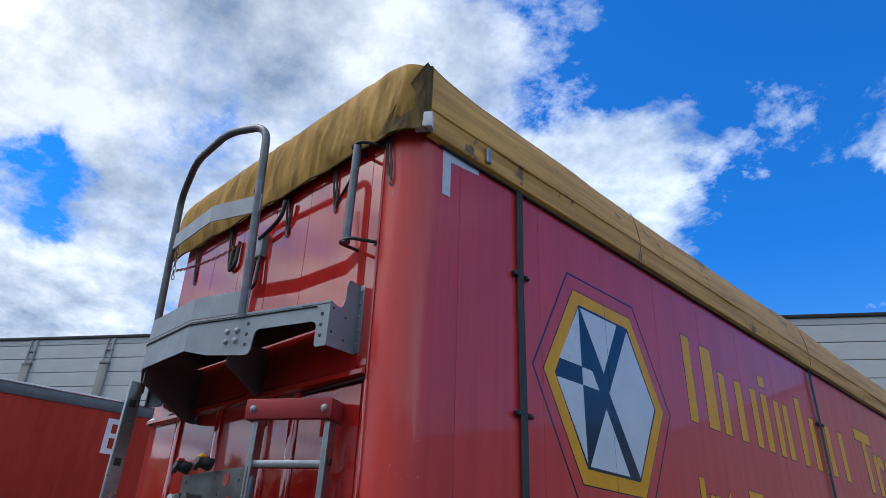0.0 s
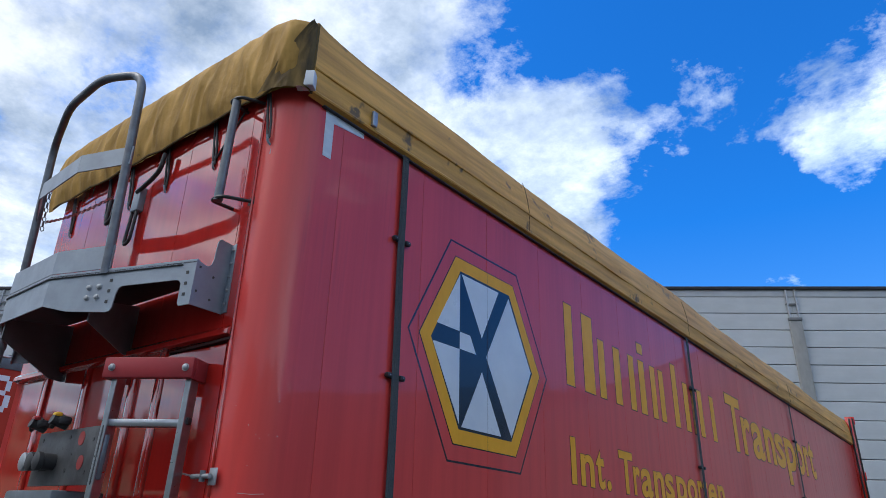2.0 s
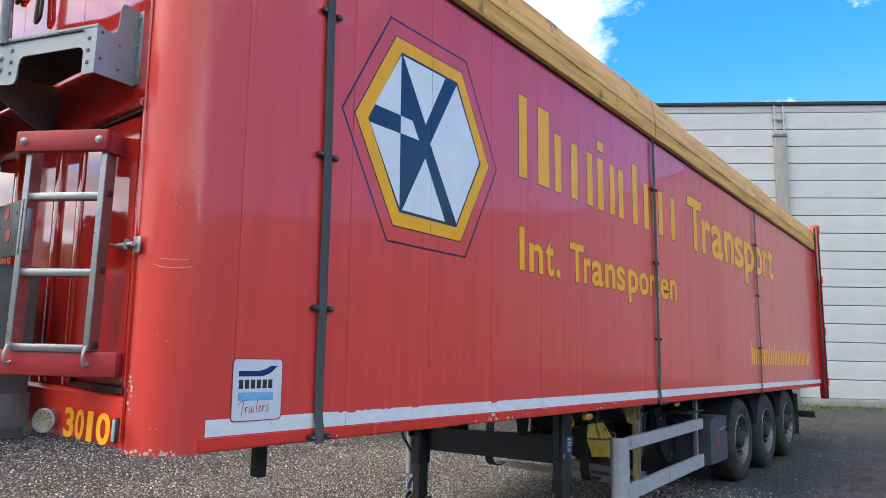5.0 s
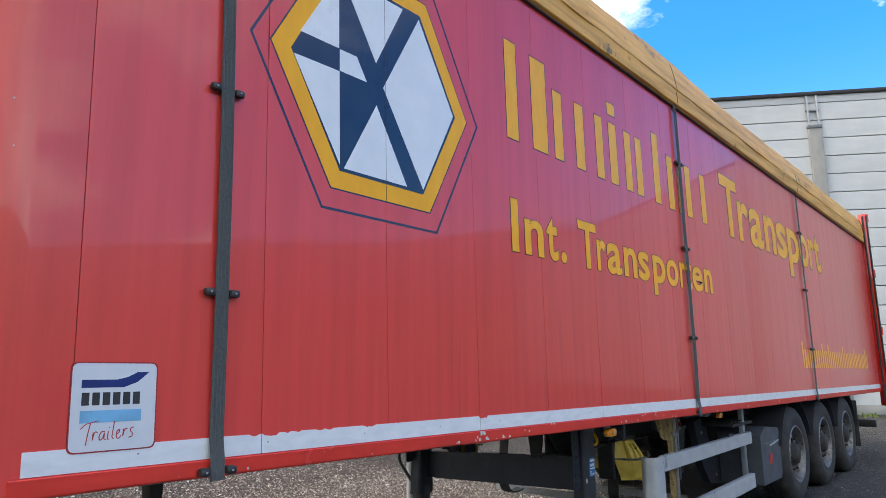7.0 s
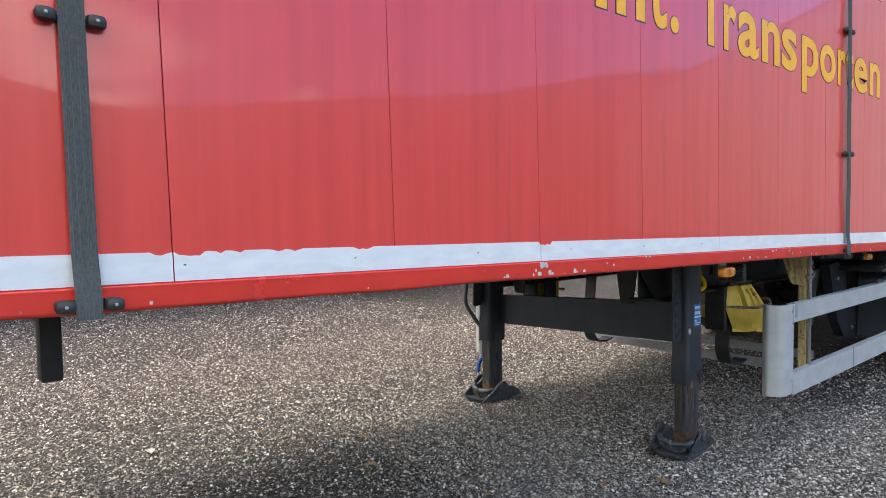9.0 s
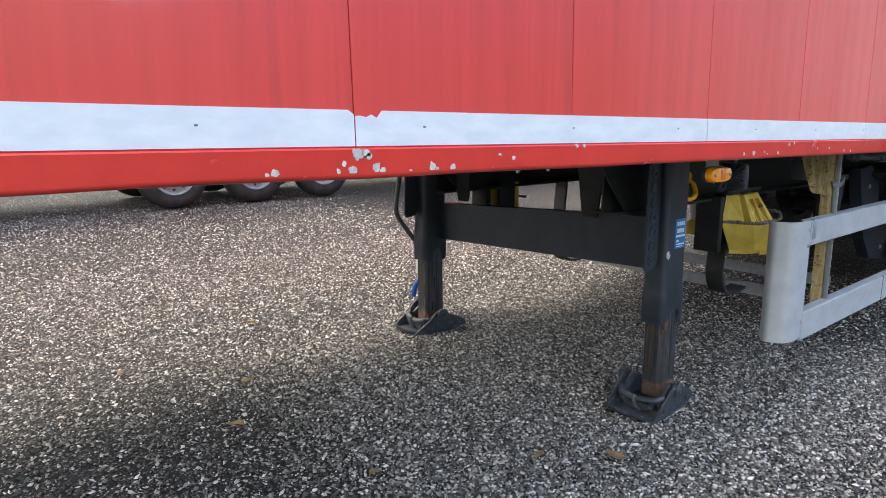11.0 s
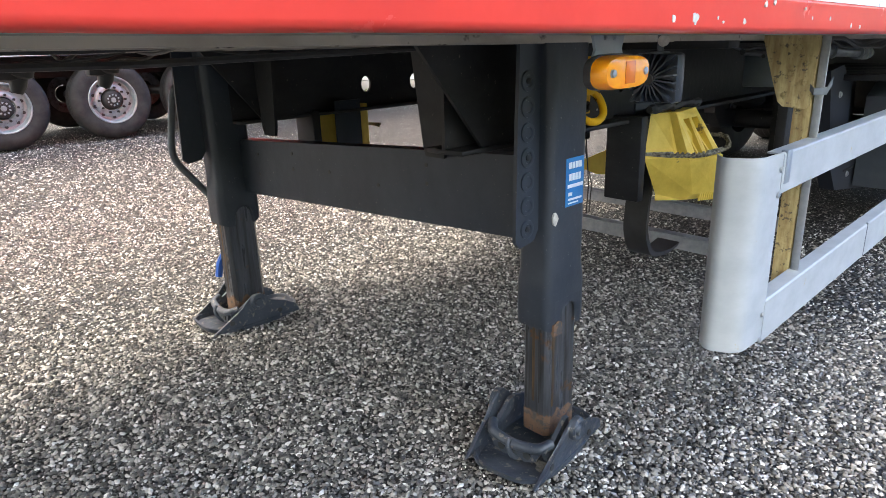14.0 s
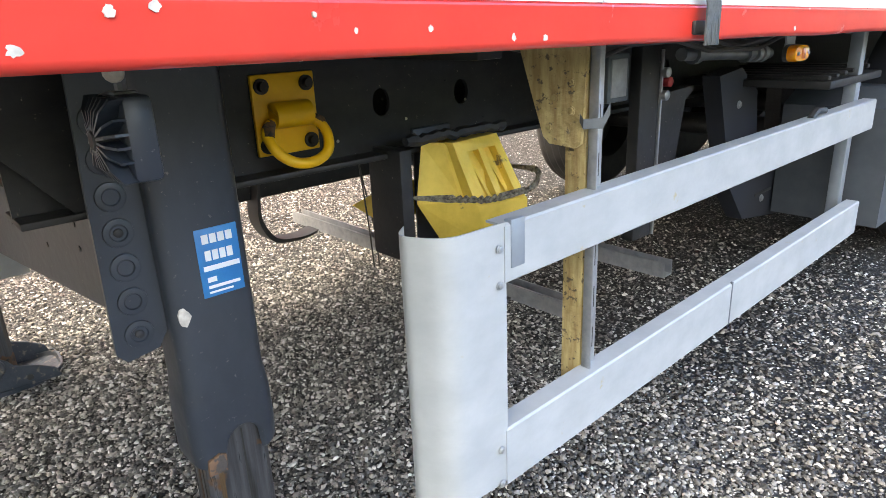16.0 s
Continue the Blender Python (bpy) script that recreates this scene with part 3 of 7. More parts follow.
# ---------- wheel, used by both trailers ----------
def wheel_parts(parent, x, y, z, out, metal=None):
    """A super-single trailer wheel; out is +1 or -1 along x, x is the outer sidewall."""
    d = (out, 0, 0)
    o = (x - out * 0.36, y, z)
    bm = BM()
    lathe(bm, [(0.03, 0.30), (0.02, 0.42), (0.03, 0.48), (0.05, 0.505), (0.09, 0.522), (0.27, 0.522), (0.31, 0.505), (0.335, 0.47),
               (0.355, 0.42), (0.352, 0.37), (0.34, 0.33), (0.33, 0.297), (0.20, 0.29), (0.03, 0.30)], o, d, 48)
    tyre = part("tyre", bm, RUBBER, parent, "black rubber tyre with worn tread")
    bm = BM()
    for g in (0.12, 0.18, 0.24):
        lathe(bm, [(g - 0.005, 0.5235), (g + 0.005, 0.5235)], o, d, 40)
    part("tread_groove", bm, BLACK, tyre)
    bm = BM()
    lathe(bm, [(0.335, 0.315), (0.345, 0.305), (0.34, 0.293), (0.30, 0.28), (0.24, 0.272), (0.235, 0.24), (0.27, 0.215), (0.285, 0.17),
               (0.285, 0.145), (0.23, 0.14), (0.20, 0.28), (0.20, 0.29), (0.33, 0.297), (0.335, 0.315)], o, d, 40)
    rim = part("rim", bm, metal or SILVER, parent, "silver steel rim with ten holes")
    for k in range(10):
        a = 2 * math.pi * (k + 0.5) / 10
        c = Vector(o) + Vector((out * 0.248, math.cos(a) * 0.232, math.sin(a) * 0.232))
        bm = BM()
        lathe(bm, [(0, 0), (0, 0.022), (0.012, 0.022), (0.012, 0)], c, d, 10)
        part("hand_hole", bm, BLACK, rim)
        a = 2 * math.pi * k / 10
        c = Vector(o) + Vector((out * 0.283, math.cos(a) * 0.168, math.sin(a) * 0.168))
        bm = BM()
        lathe(bm, [(0, 0.017), (0.03, 0.016), (0.034, 0.01), (0.034, 0)], c, d, 6)
        part("wheel_nut", bm, RUSTHUB, rim)
    bm = BM()
    lathe(bm, [(0.20, 0.14), (0.30, 0.125), (0.33, 0.11), (0.345, 0.09), (0.345, 0.03), (0.35, 0.0)], o, d, 24)
    hub = part("hub", bm, RUSTHUB, parent, "rusty brown wheel hub")
    if metal:
        for k in range(10):
            a = 2 * math.pi * (k + 0.5) / 10
            c = Vector(o) + Vector((out * 0.345, math.cos(a) * 0.07, math.sin(a) * 0.07))
            bm = BM()
            lathe(bm, [(0, 0), (0, 0.013), (0.006, 0.011), (0.006, 0)], c, d, 6)
            part("hub_bolt", bm, metal, hub)
        bm = BM()
        lathe(bm, [(0.346, 0.0), (0.346, 0.034), (0.354, 0.030), (0.354, 0.0)], o, d, 16)
        part("hub_cap", bm, metal, hub)


# ---------- the neighbouring trailer ----------
def make_neighbour():
    g = tagged(new("parked_trailer"), "red box trailer with three silver-rimmed axles parked alongside", "trailer")
    X = -9.1
    W = X - 2.5
    y0, y1 = -1.2, 12.0
    bm = BM()
    box(bm, W, X, y0, y1, 1.2, 4.05, 0.03)
    part("body", bm, CURTAIN, g, "matt red box body")
    bm = BM()
    box(bm, X - 0.05, X + 0.02, y0, y1, 4.03, 4.07, 0.01)
    part("top_rail", bm, ALU, g, "silver top rail")
    bm = BM()
    box(bm, X - 0.05, X + 0.012, y0, y1, 3.87, 4.03, 0.006)
    part("roof_band", bm, PANEL, g, "dark grey band under the top rail")
    bm = BM()
    box(bm, X - 0.02, X + 0.012, 3.9, 8.6, 1.15, 1.20, 0.004)
    part("reflective_strip", bm, TAPE, g, "white reflective strip")
    for dx in (-0.75, -1.75):
        bm = BM()
        box(bm, X + dx - 0.07, X + dx + 0.07, y0 + 0.8, y1, 0.86, 1.2, 0.01)
        part("chassis_beam", bm, CHASSIS, g)
    for y in (0.5, 2.0, 3.3, 5.3, 6.6, 8.4, 10.5):
        bm = BM()
        box(bm, W + 0.1, X - 0.1, y, y + 0.1, 1.05, 1.2)
        part("cross_member", bm, CHASSIS, g)
    for y in (4.34, 5.62, 6.86):
        wp = new("wheel")
        wp.parent = g
        wheel_parts(wp, X, y, 0.545, 1, WHITE_RIM)
        wl = new("wheel")
        wl.parent = g
        wheel_parts(wl, W, y, 0.545, -1)
        bm = BM()
        tube(bm, [(W + 0.3, y, 0.545), (X - 0.3, y, 0.545)], 0.07)
        part("axle", bm, CHASSIS, g)
    # fender over all three wheels
    bm = BM()
    pr = rounded([(3.70, 0, 0.74), (3.78, 0, 1.08), (4.0, 0, 1.14), (7.25, 0, 1.14), (7.46, 0, 1.08), (7.56, 0, 0.74)], 0.16)
    sheet(bm, [[(X - 0.36, p.x, p.z), (X + 0.01, p.x, p.z)] for p in pr], (0, 0, 0.03))
    part("fender", bm, NAVYP, g, "dark blue-grey plastic mudguard")
    bm = BM()
    box(bm, X - 0.5, X - 0.02, 2.86, 3.42, 0.53, 0.92, 0.03)
    tb = part("toolbox", bm, NAVYP, g, "dark grey plastic toolbox")
    bm = BM()
    box(bm, X - 0.52, X - 0.005, 2.84, 3.44, 0.92, 1.0, 0.03)
    part("toolbox_lid", bm, NAVYP, tb)
    bm = BM()
    for z in (0.58, 0.76):
        box(bm, X - 0.03, X - 0.008, 2.94, 3.34, z, z + 0.03, 0.006)
    part("toolbox_rib", bm, BLACK, tb)
    bm = BM()
    box(bm, X - 0.06, X, -0.9, 2.62, 0.60, 0.90, 0.01)
    part("side_guard", bm, WHITE, g, "white side guard panel")
    for y in (2.4, 6.9):
        bm = BM()
        box(bm, X - 0.01, X + 0.03, y, y + 0.16, 1.11, 1.16, 0.012)
        part("marker_lamp", bm, AMBER, g, "small amber side marker lamp")
    # large letters on the side, as plain bars
    bm = BM()
    for y0, y1, z0, z1 in ((1.44, 1.52, 3.24, 3.77), (1.52, 1.66, 3.69, 3.77), (1.52, 1.66, 3.48, 3.55), (1.52, 1.70, 3.24, 3.32), (1.64, 1.71, 3.55, 3.70), (1.66, 1.74, 3.31, 3.49)):
        box(bm, X - 0.002, X + 0.006, y0, y1, z0, z1)
    part("letter_shape", bm, WHITE, g, "white outlined lettering shape", smooth=False)


make_neighbour()


# ---------- the red trailer ----------
trailer = tagged(new("semi_trailer"), "red walking-floor semi-trailer with mustard tarpaulin roof, on landing legs", "trailer")
LEN, WID = 13.2, 2.55
Z_BOT, Z_STRIP0, Z_STRIP1, Z_TARP, Z_TOP = 1.238, 1.292, 1.362, 3.838, 4.255
CXA, CXB = -0.19, -WID + 0.19


def front_y(x):
    """The headboard's plane, a little askew to the side wall."""
    return -0.09 + 0.05 * (min(max(x, CXB), CXA) - CXA)


def side_planks():
    """Vertical wall planks with fine joints, each a part."""
    joints = [0.1152, 0.258] + [0.883 + 0.614 * k for k in range(21)] + [LEN - 0.12]
    joints = [j for j in joints if j <= LEN - 0.1]
    shared = {}
    for a, b in zip(joints, joints[1:]):
        w = round(b - a, 3)
        if w not in shared:
            bm = BM()
            box(bm, -0.03, 0.0, 0.0010, w - 0.0010, 0.0, Z_TARP + 0.1 - Z_STRIP0, 0.0015)
            bm.transform(TILT.to_3x3().to_4x4())
            bmesh.ops.recalc_face_normals(bm, faces=bm.faces)
            me = bpy.data.meshes.new("wall_plank")
            bm.to_mesh(me)
            bm.free()
            me.materials.append(RED)
            shared[w] = me
        ob = new("wall_plank", shared[w])
        ob.parent = trailer
        ob.location = TILT @ Vector((0, a, Z_STRIP0))
    bm = BM()
    box(bm, -0.06, -0.024, 0.1, LEN - 0.1, Z_BOT + 0.02, Z_TARP + 0.12)
    part("wall_lining", bm, DARK_GAP, trailer, tilt=True)
    bm = BM()
    box(bm, -WID, -WID + 0.06, 0.1, LEN, Z_BOT + 0.02, Z_TARP + 0.12, 0.004)
    part("side_wall", bm, RED, trailer, "red side wall", tilt=True)


def corner_columns():
    for sgn, name in ((1, "corner_column"), (-1, "corner_column")):
        bm = BM()
        pts = []
        for k in range(13):
            u = k / 12
            p = (1 - u) ** 2 * Vector((0, 0.118)) + 2 * u * (1 - u) * Vector((0.0, -0.085)) + u * u * Vector((CXA, front_y(CXA)))
            pts.append(p)
        if sgn < 0:
            pts = [Vector((-WID - p.x, p.y + (front_y(CXB) - front_y(CXA)) * k / 12)) for k, p in enumerate(pts)]
        off = Vector((-0.04 * sgn, 0.04, 0))
        sheet(bm, [[(p.x, p.y, z) for p in pts] for z in (Z_BOT - 0.004, 2.0, 3.0, Z_TARP + 0.06)], off)
        part(name, bm, RED, trailer, "rounded red corner column", tilt=True)
    # weld bead along the column's edge
    bm = BM()
    tube(bm, [(CXA, front_y(CXA) - 0.004, z) for z in (Z_BOT + 0.05, 2.6, Z_TARP)], 0.007, 6)
    part("weld_seam", bm, RED_FRONT, trailer, tilt=True)


def headboard():
    xs = [CXA - (CXA - CXB) * k / 24 for k in range(25)]
    # upper board
    seams = [0, 1, 7, 11, 15, 19, 24]
    for a, b in zip(seams, seams[1:]):
        bm = BM()
        seg = [xs[a] - 0.002] + xs[a + 1:b] + [xs[b] + 0.002]
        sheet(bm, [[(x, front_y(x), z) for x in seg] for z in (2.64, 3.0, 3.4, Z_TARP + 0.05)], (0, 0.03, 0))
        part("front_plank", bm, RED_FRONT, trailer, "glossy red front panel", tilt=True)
    bm = BM()
    sheet(bm, [[(x, front_y(x) + 0.035, z) for x in xs] for z in (Z_BOT + 0.05, Z_TARP)], (0, 0.02, 0))
    part("front_lining", bm, DARK_GAP, trailer, tilt=True)
    # lower board, recessed, with upright ribs
    bm = BM()
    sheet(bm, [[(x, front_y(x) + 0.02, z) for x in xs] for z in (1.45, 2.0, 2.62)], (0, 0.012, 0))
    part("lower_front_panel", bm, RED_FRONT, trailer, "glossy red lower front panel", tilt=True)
    for x in (-0.74, -0.98, -1.48, -1.98):
        bm = BM()
        y = front_y(x)
        box(bm, x - 0.035, x + 0.035, y + 0.004, y + 0.03, 1.46, 2.62, 0.010)
        part("front_rib", bm, RED_FRONT, trailer, tilt=True)
    # folded ledge above the lower board
    bm = BM()
    sheet(bm, [[(x, front_y(x) - d, z) for x in xs] for d, z in ((0.0, 2.67), (0.03, 2.645), (0.03, 2.625), (0.0, 2.615))], (0, 0.015, 0))
    part("ledge", bm, RED_FRONT, trailer, tilt=True)
    # bottom beam
    bm = BM()
    sheet(bm, [[(x, front_y(x) - d, z) for x in xs] for d, z in ((-0.01, 1.455), (0.012, 1.44), (0.012, 1.29), (0.0, 1.25), (-0.05, 1.243))], (0, 0.03, 0))
    part("front_beam", bm, RED_RAIL, trailer, "chipped red front beam", tilt=True)
    # access door beside the column, with a raised frame and dark gaps
    for x0, x1 in ((-0.205, -0.18), (-0.70, -0.675)):
        bm = BM()
        y = front_y((x0 + x1) / 2)
        box(bm, x0, x1, y - 0.012, y + 0.03, 1.48, 2.60, 0.006)
        part("door_frame", bm, RED_FRONT, trailer, tilt=True)
    bm = BM()
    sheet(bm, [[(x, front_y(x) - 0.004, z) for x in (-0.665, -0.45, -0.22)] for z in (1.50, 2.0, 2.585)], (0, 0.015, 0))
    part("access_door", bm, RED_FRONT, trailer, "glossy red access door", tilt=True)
    for x0, x1, z0, z1 in ((-0.70, -0.192, 2.600, 2.612), (-0.70, -0.192, 1.456, 1.482), (-0.672, -0.662, 1.48, 2.6)):
        bm = BM()
        y = front_y((x0 + x1) / 2)
        box(bm, x0, x1, y - 0.002, y + 0.03, z0, z1)
        part("door_gap", bm, DARK_GAP, trailer, tilt=True)


def bottom_rail():
    bm = BM()
    pr = [(-0.05, Z_STRIP0 + 0.002), (0.006, Z_STRIP0), (0.008, Z_STRIP0 - 0.003), (0.0075, Z_STRIP0 - 0.007), (0.004, Z_STRIP0 - 0.020), (0.004, Z_BOT + 0.006),
          (0.002, Z_BOT + 0.001), (-0.003, Z_BOT - 0.003), (-0.012, Z_BOT - 0.005), (-0.012, Z_BOT + 0.028), (-0.05, Z_BOT + 0.028)]
    n = 90
    rings = []
    for i in range(n + 1):
        y = 0.112 + (LEN - 0.152) * i / n
        dz = 0.004 * noise.noise((0, y * 3, 0))
        rings.append([bm.verts.new((x + (0.0015 * noise.noise((3, y * 5, z * 30)) if x > -0.02 else 0), y, z + (dz if z < Z_BOT + 0.01 else 0))) for x, z in pr])
    for A, B in zip(rings, rings[1:]):
        for k in range(len(pr)):
            bm.faces.new((A[k], A[(k + 1) % len(pr)], B[(k + 1) % len(pr)], B[k]))
    bm.faces.new(rings[0]); bm.faces.new(rings[-1][::-1])
    part("bottom_rail", bm, RED_RAIL, trailer, "red lower side rail, chipped to bare metal", tilt=True)
    bm = BM()
    box(bm, -0.115, -0.0122, 0.08, LEN - 0.05, Z_BOT - 0.0045, Z_BOT + 0.004, 0.001)
    part("rail_lip", bm, LIP, trailer, "dirty grey underside of the rail", tilt=True)
    bm = BM()
    box(bm, -WID, -WID + 0.1, 0.06, LEN, Z_BOT, Z_STRIP0, 0.006)
    part("far_rail", bm, RED_RAIL, trailer, tilt=True)
    # reflective tape with a torn upper edge
    segs = [0.14] + [0.883 + 1.228 * k for k in range(10)] + [LEN - 0.1]
    for a, b in zip(segs, segs[1:]):
        bm = BM()
        m = max(6, int((b - a) / 0.012))
        top, bot = [], []
        for i in range(m + 1):
            y = a + 0.0015 + (b - a - 0.003) * i / m
            torn = 0.0
            if 0.84 < y < 1.62:
                q = noise.noise((y * 9, 2.0, 0)) + 0.5 * noise.noise((y * 40, 5.0, 0))
                torn = max(0, q - (0.30 if y > 1.22 else 0.02)) * 0.035
            if abs(y - 2.136) < 0.03 or abs(y - 0.918) < 0.03:
                torn = max(torn, 0.010 + 0.008 * noise.noise((y * 90, 1, 0)))
            top.append((0.0026, y, Z_STRIP1 - torn))
            bot.append((0.0026, y, Z_STRIP0 + 0.003))
        sheet(bm, [bot, top], (-0.0022, 0, 0))
        part("reflective_tape", bm, TAPE, trailer, "white reflective tape with torn edge", smooth=False, tilt=True)
    # flaked paint scars on the rail
    rng = random.Random(11)
    for y, z, r in ((2.109, 1.281, 0.010), (2.128, 1.283, 0.007), (2.135, 1.276, 0.006), (2.152, 1.254, 0.010), (2.167, 1.247, 0.007), (2.10, 1.25, 0.009), (2.082, 1.263, 0.006), (2.07, 1.249, 0.005), (1.945, 1.25, 0.006), (1.93, 1.247, 0.004),
                    (2.234, 1.244, 0.003), (2.290, 1.251, 0.008), (2.302, 1.247, 0.004), (2.343, 1.248, 0.007), (2.459, 1.242, 0.003), (2.522, 1.264, 0.005), (2.736, 1.289, 0.004), (2.763, 1.289, 0.004), (2.477, 1.272, 0.003),
                    (3.567, 1.252, 0.005), (3.633, 1.254, 0.009), (3.706, 1.256, 0.003), (3.804, 1.252, 0.006), (3.876, 1.281, 0.004), (3.913, 1.284, 0.004), (4.067, 1.278, 0.003), (4.118, 1.262, 0.003), (4.367, 1.25, 0.004),
                    (4.431, 1.248, 0.004), (4.223, 1.263, 0.003), (3.726, 1.25, 0.003), (5.3, 1.25, 0.005), (6.1, 1.262, 0.005), (0.83, 1.25, 0.004), (1.4, 1.246, 0.003)):
        bm = BM()
        k = 17
        ph = rng.uniform(0, 6)
        rag = [1 + 0.45 * noise.noise((math.cos(2 * math.pi * i / k) * 1.6 + y * 9, math.sin(2 * math.pi * i / k) * 1.6, ph)) + rng.uniform(-0.16, 0.16) for i in range(k)]
        sy, sz = rng.uniform(0.75, 1.25), rng.uniform(0.8, 1.3)
        plate(bm, [(y + r * sy * rag[i] * math.cos(2 * math.pi * i / k), max(z + r * sz * rag[i] * math.sin(2 * math.pi * i / k), Z_BOT + 0.0065)) for i in range(k)], 0.001, 0.0046 if z < Z_STRIP0 - 0.021 else 0.0090)
        part("paint_chip", bm, PRIMER, trailer, tilt=True)
    # fine print marks on the tape
    for k in range(26):
        bm = BM()
        y = 0.45 + k * 0.455
        box(bm, 0.0022, 0.0031, y, y + 0.006, 1.330, 1.3335)
        part("print_mark", bm, TUBE, trailer, smooth=False, tilt=True)


def tarpaulin():
    # roof and side band in one cloth
    prof = [(0.012, Z_TARP - 0.01), (0.034, Z_TARP), (0.042, Z_TARP + 0.05), (0.036, Z_TARP + 0.10), (0.046, Z_TARP + 0.135), (0.04, Z_TARP + 0.17),
            (0.03, Z_TARP + 0.25), (0.012, Z_TARP + 0.34), (-0.01, Z_TOP - 0.008), (-0.05, Z_TOP + 0.005), (-0.5, Z_TOP + 0.018), (-1.275, Z_TOP + 0.026), (-2.05, Z_TOP + 0.018),
            (-2.5, Z_TOP), (-2.56, Z_TARP + 0.3), (-2.585, Z_TARP + 0.1), (-2.58, Z_TARP)]
    ys = [0.002 + (LEN - 0.072) * i / 240 for i in range(241)]
    grid = []
    for y in ys:
        row = []
        pull = math.exp(-y / 0.22)
        for k, (x, z) in enumerate(prof):
            if 5 < k < 10:
                x += pull * ((0.034, 0.031, 0.027, -0.01)[k - 6] - x)
                z += pull * (0.0, 0.01, 0.018, 0.014)[k - 6]
            w = noise.noise((x * 4, y * 0.9, z * 7)) * 0.010 + noise.noise((9, y * 3.5, z * 11)) * 0.006
            sag = 0.012 * math.cos(2 * math.pi * (y - 0.715) / 4.0) if z > Z_TARP + 0.2 else 0
            row.append((x + w, y, z + w * 0.6 + sag))
        grid.append(row)
    bm = BM()
    sheet(bm, grid)
    part("tarpaulin", bm, TARP, trailer, "mustard-yellow tarpaulin roof cover, dirty and wrinkled", tilt=True)
    # lower hem pipe in the fold and two stitched folds
    for z, r, x in ((Z_TARP + 0.012, 0.013, 0.03), (Z_TARP + 0.14, 0.009, 0.044)):
        bm = BM()
        tube(bm, [(x + 0.004 * noise.noise((1, y * 2, z)), y, z + 0.006 * noise.noise((5, y * 1.5, z))) for y in ys[::6]], r, 8)
        part("hem", bm, TARP, trailer, tilt=True)
    # thin black strip put in for the shadow where the cloth meets the wall
    bm = BM()
    box(bm, -0.01, 0.022, 0.1, LEN - 0.1, Z_TARP - 0.02, Z_TARP - 0.012, 0.002)
    part("hem_shadow_rail", bm, BLACK, trailer, "thin black strip standing in for the shadow under the tarpaulin's hem", tilt=True)
    for y in (1.95, 4.9, 8.7):
        bm = BM()
        tube(bm, [(x + 0.003, y, z) for x, z in prof[1:9]], 0.0022, 6)
        part("stitched_seam", bm, FLAP, trailer, tilt=True)
    # front skirt, gathered in folds, carried round the corner to the seam and laced down to hooks
    def round_plan(u):
        """From the headboard's end round to the seam at the side, with the outward direction."""
        a, b, c = Vector((CXA, front_y(CXA))), Vector((-0.03, front_y(CXA) + 0.004)), Vector((0.024, 0.005))
        p = (1 - u) ** 2 * a + 2 * u * (1 - u) * b + u * u * c
        d = 2 * (1 - u) * (b - a) + 2 * u * (c - b)
        return p, Vector((d.y, -d.x)).normalized()
    plan = []
    for k in range(261):
        x = -WID + (WID + CXA) * k / 260
        plan.append((Vector((x, front_y(x))), Vector((0, -1)), x))
    for k in range(1, 49):
        p, o = round_plan(k / 48)
        plan.append((p, o, CXA + 0.24 * k / 48))
    bm = BM()
    rows = []
    for v in range(25):
        f = v / 24
        row = []
        for p, o, q in plan:
            d = min(abs(p.x - h) for h in HOOKS)
            scal = 0.010 * min(d / 0.16, 1.0)
            crease = lambda a, b, c: 1 - 2 * abs(noise.noise((a, b, c)))
            fold = 0.017 * crease(q * 5.5 + 0.5 * f, f * 0.7, 1.0) + 0.011 * crease(q * 11 - 1.2 * f, f * 1.1, 6.0) + 0.004 * noise.noise((q * 30, f * 3, 2))
            near = math.exp(-abs(q + 0.13) / 0.28)
            fan = (q + 0.17) / (0.10 + 0.45 * f)
            fold += near * (0.022 * crease(fan * 2.6, f * 0.8, 3.0) + 0.011 * crease(fan * 6, f * 2, 9.0)) * (0.35 + 0.65 * f)
            fold *= (1 - 0.75 * f ** 8) * min(1.0, max(0.0, (0.052 - q) / 0.06)) * (0.45 + 0.55 * min(1, f * 5))
            lean = (0.028 + 0.022 * math.sin(f * math.pi)) * min(1.0, max(0.15, (0.052 - q) / 0.12))
            crown = 0.022 * (1 - ((min(p.x, 0.0) + 1.275) / 1.3) ** 4)
            z = (Z_TARP - 0.012 + scal) * (1 - f) + (Z_TOP + crown - 0.004 + 0.010 * noise.noise((q * 3.2, 1, 8))) * f
            w = lean + fold
            row.append((p.x + o.x * w, p.y + o.y * w, z))
        rows.append(row)
    # upper edge folded back onto the roof
    rows.append([(p.x - o.x * 0.02, p.y - o.y * 0.02, Z_TOP + 0.012 + 0.022 * (1 - ((min(p.x, 0.0) + 1.275) / 1.3) ** 4)) for p, o, q in plan])
    rows.append([(min(p.x, -0.04), max(p.y + 0.16, 0.08), Z_TOP + 0.010 + 0.022 * (1 - ((min(p.x, 0.0) + 1.275) / 1.3) ** 4)) for p, o, q in plan])
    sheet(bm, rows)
    part("front_skirt", bm, TARP_FRONT, trailer, "darker ochre tarpaulin skirt, gathered in folds", tilt=True)
    # dark corner flap, folded over from the seam, and the seam's welt
    bm = BM()
    g = []
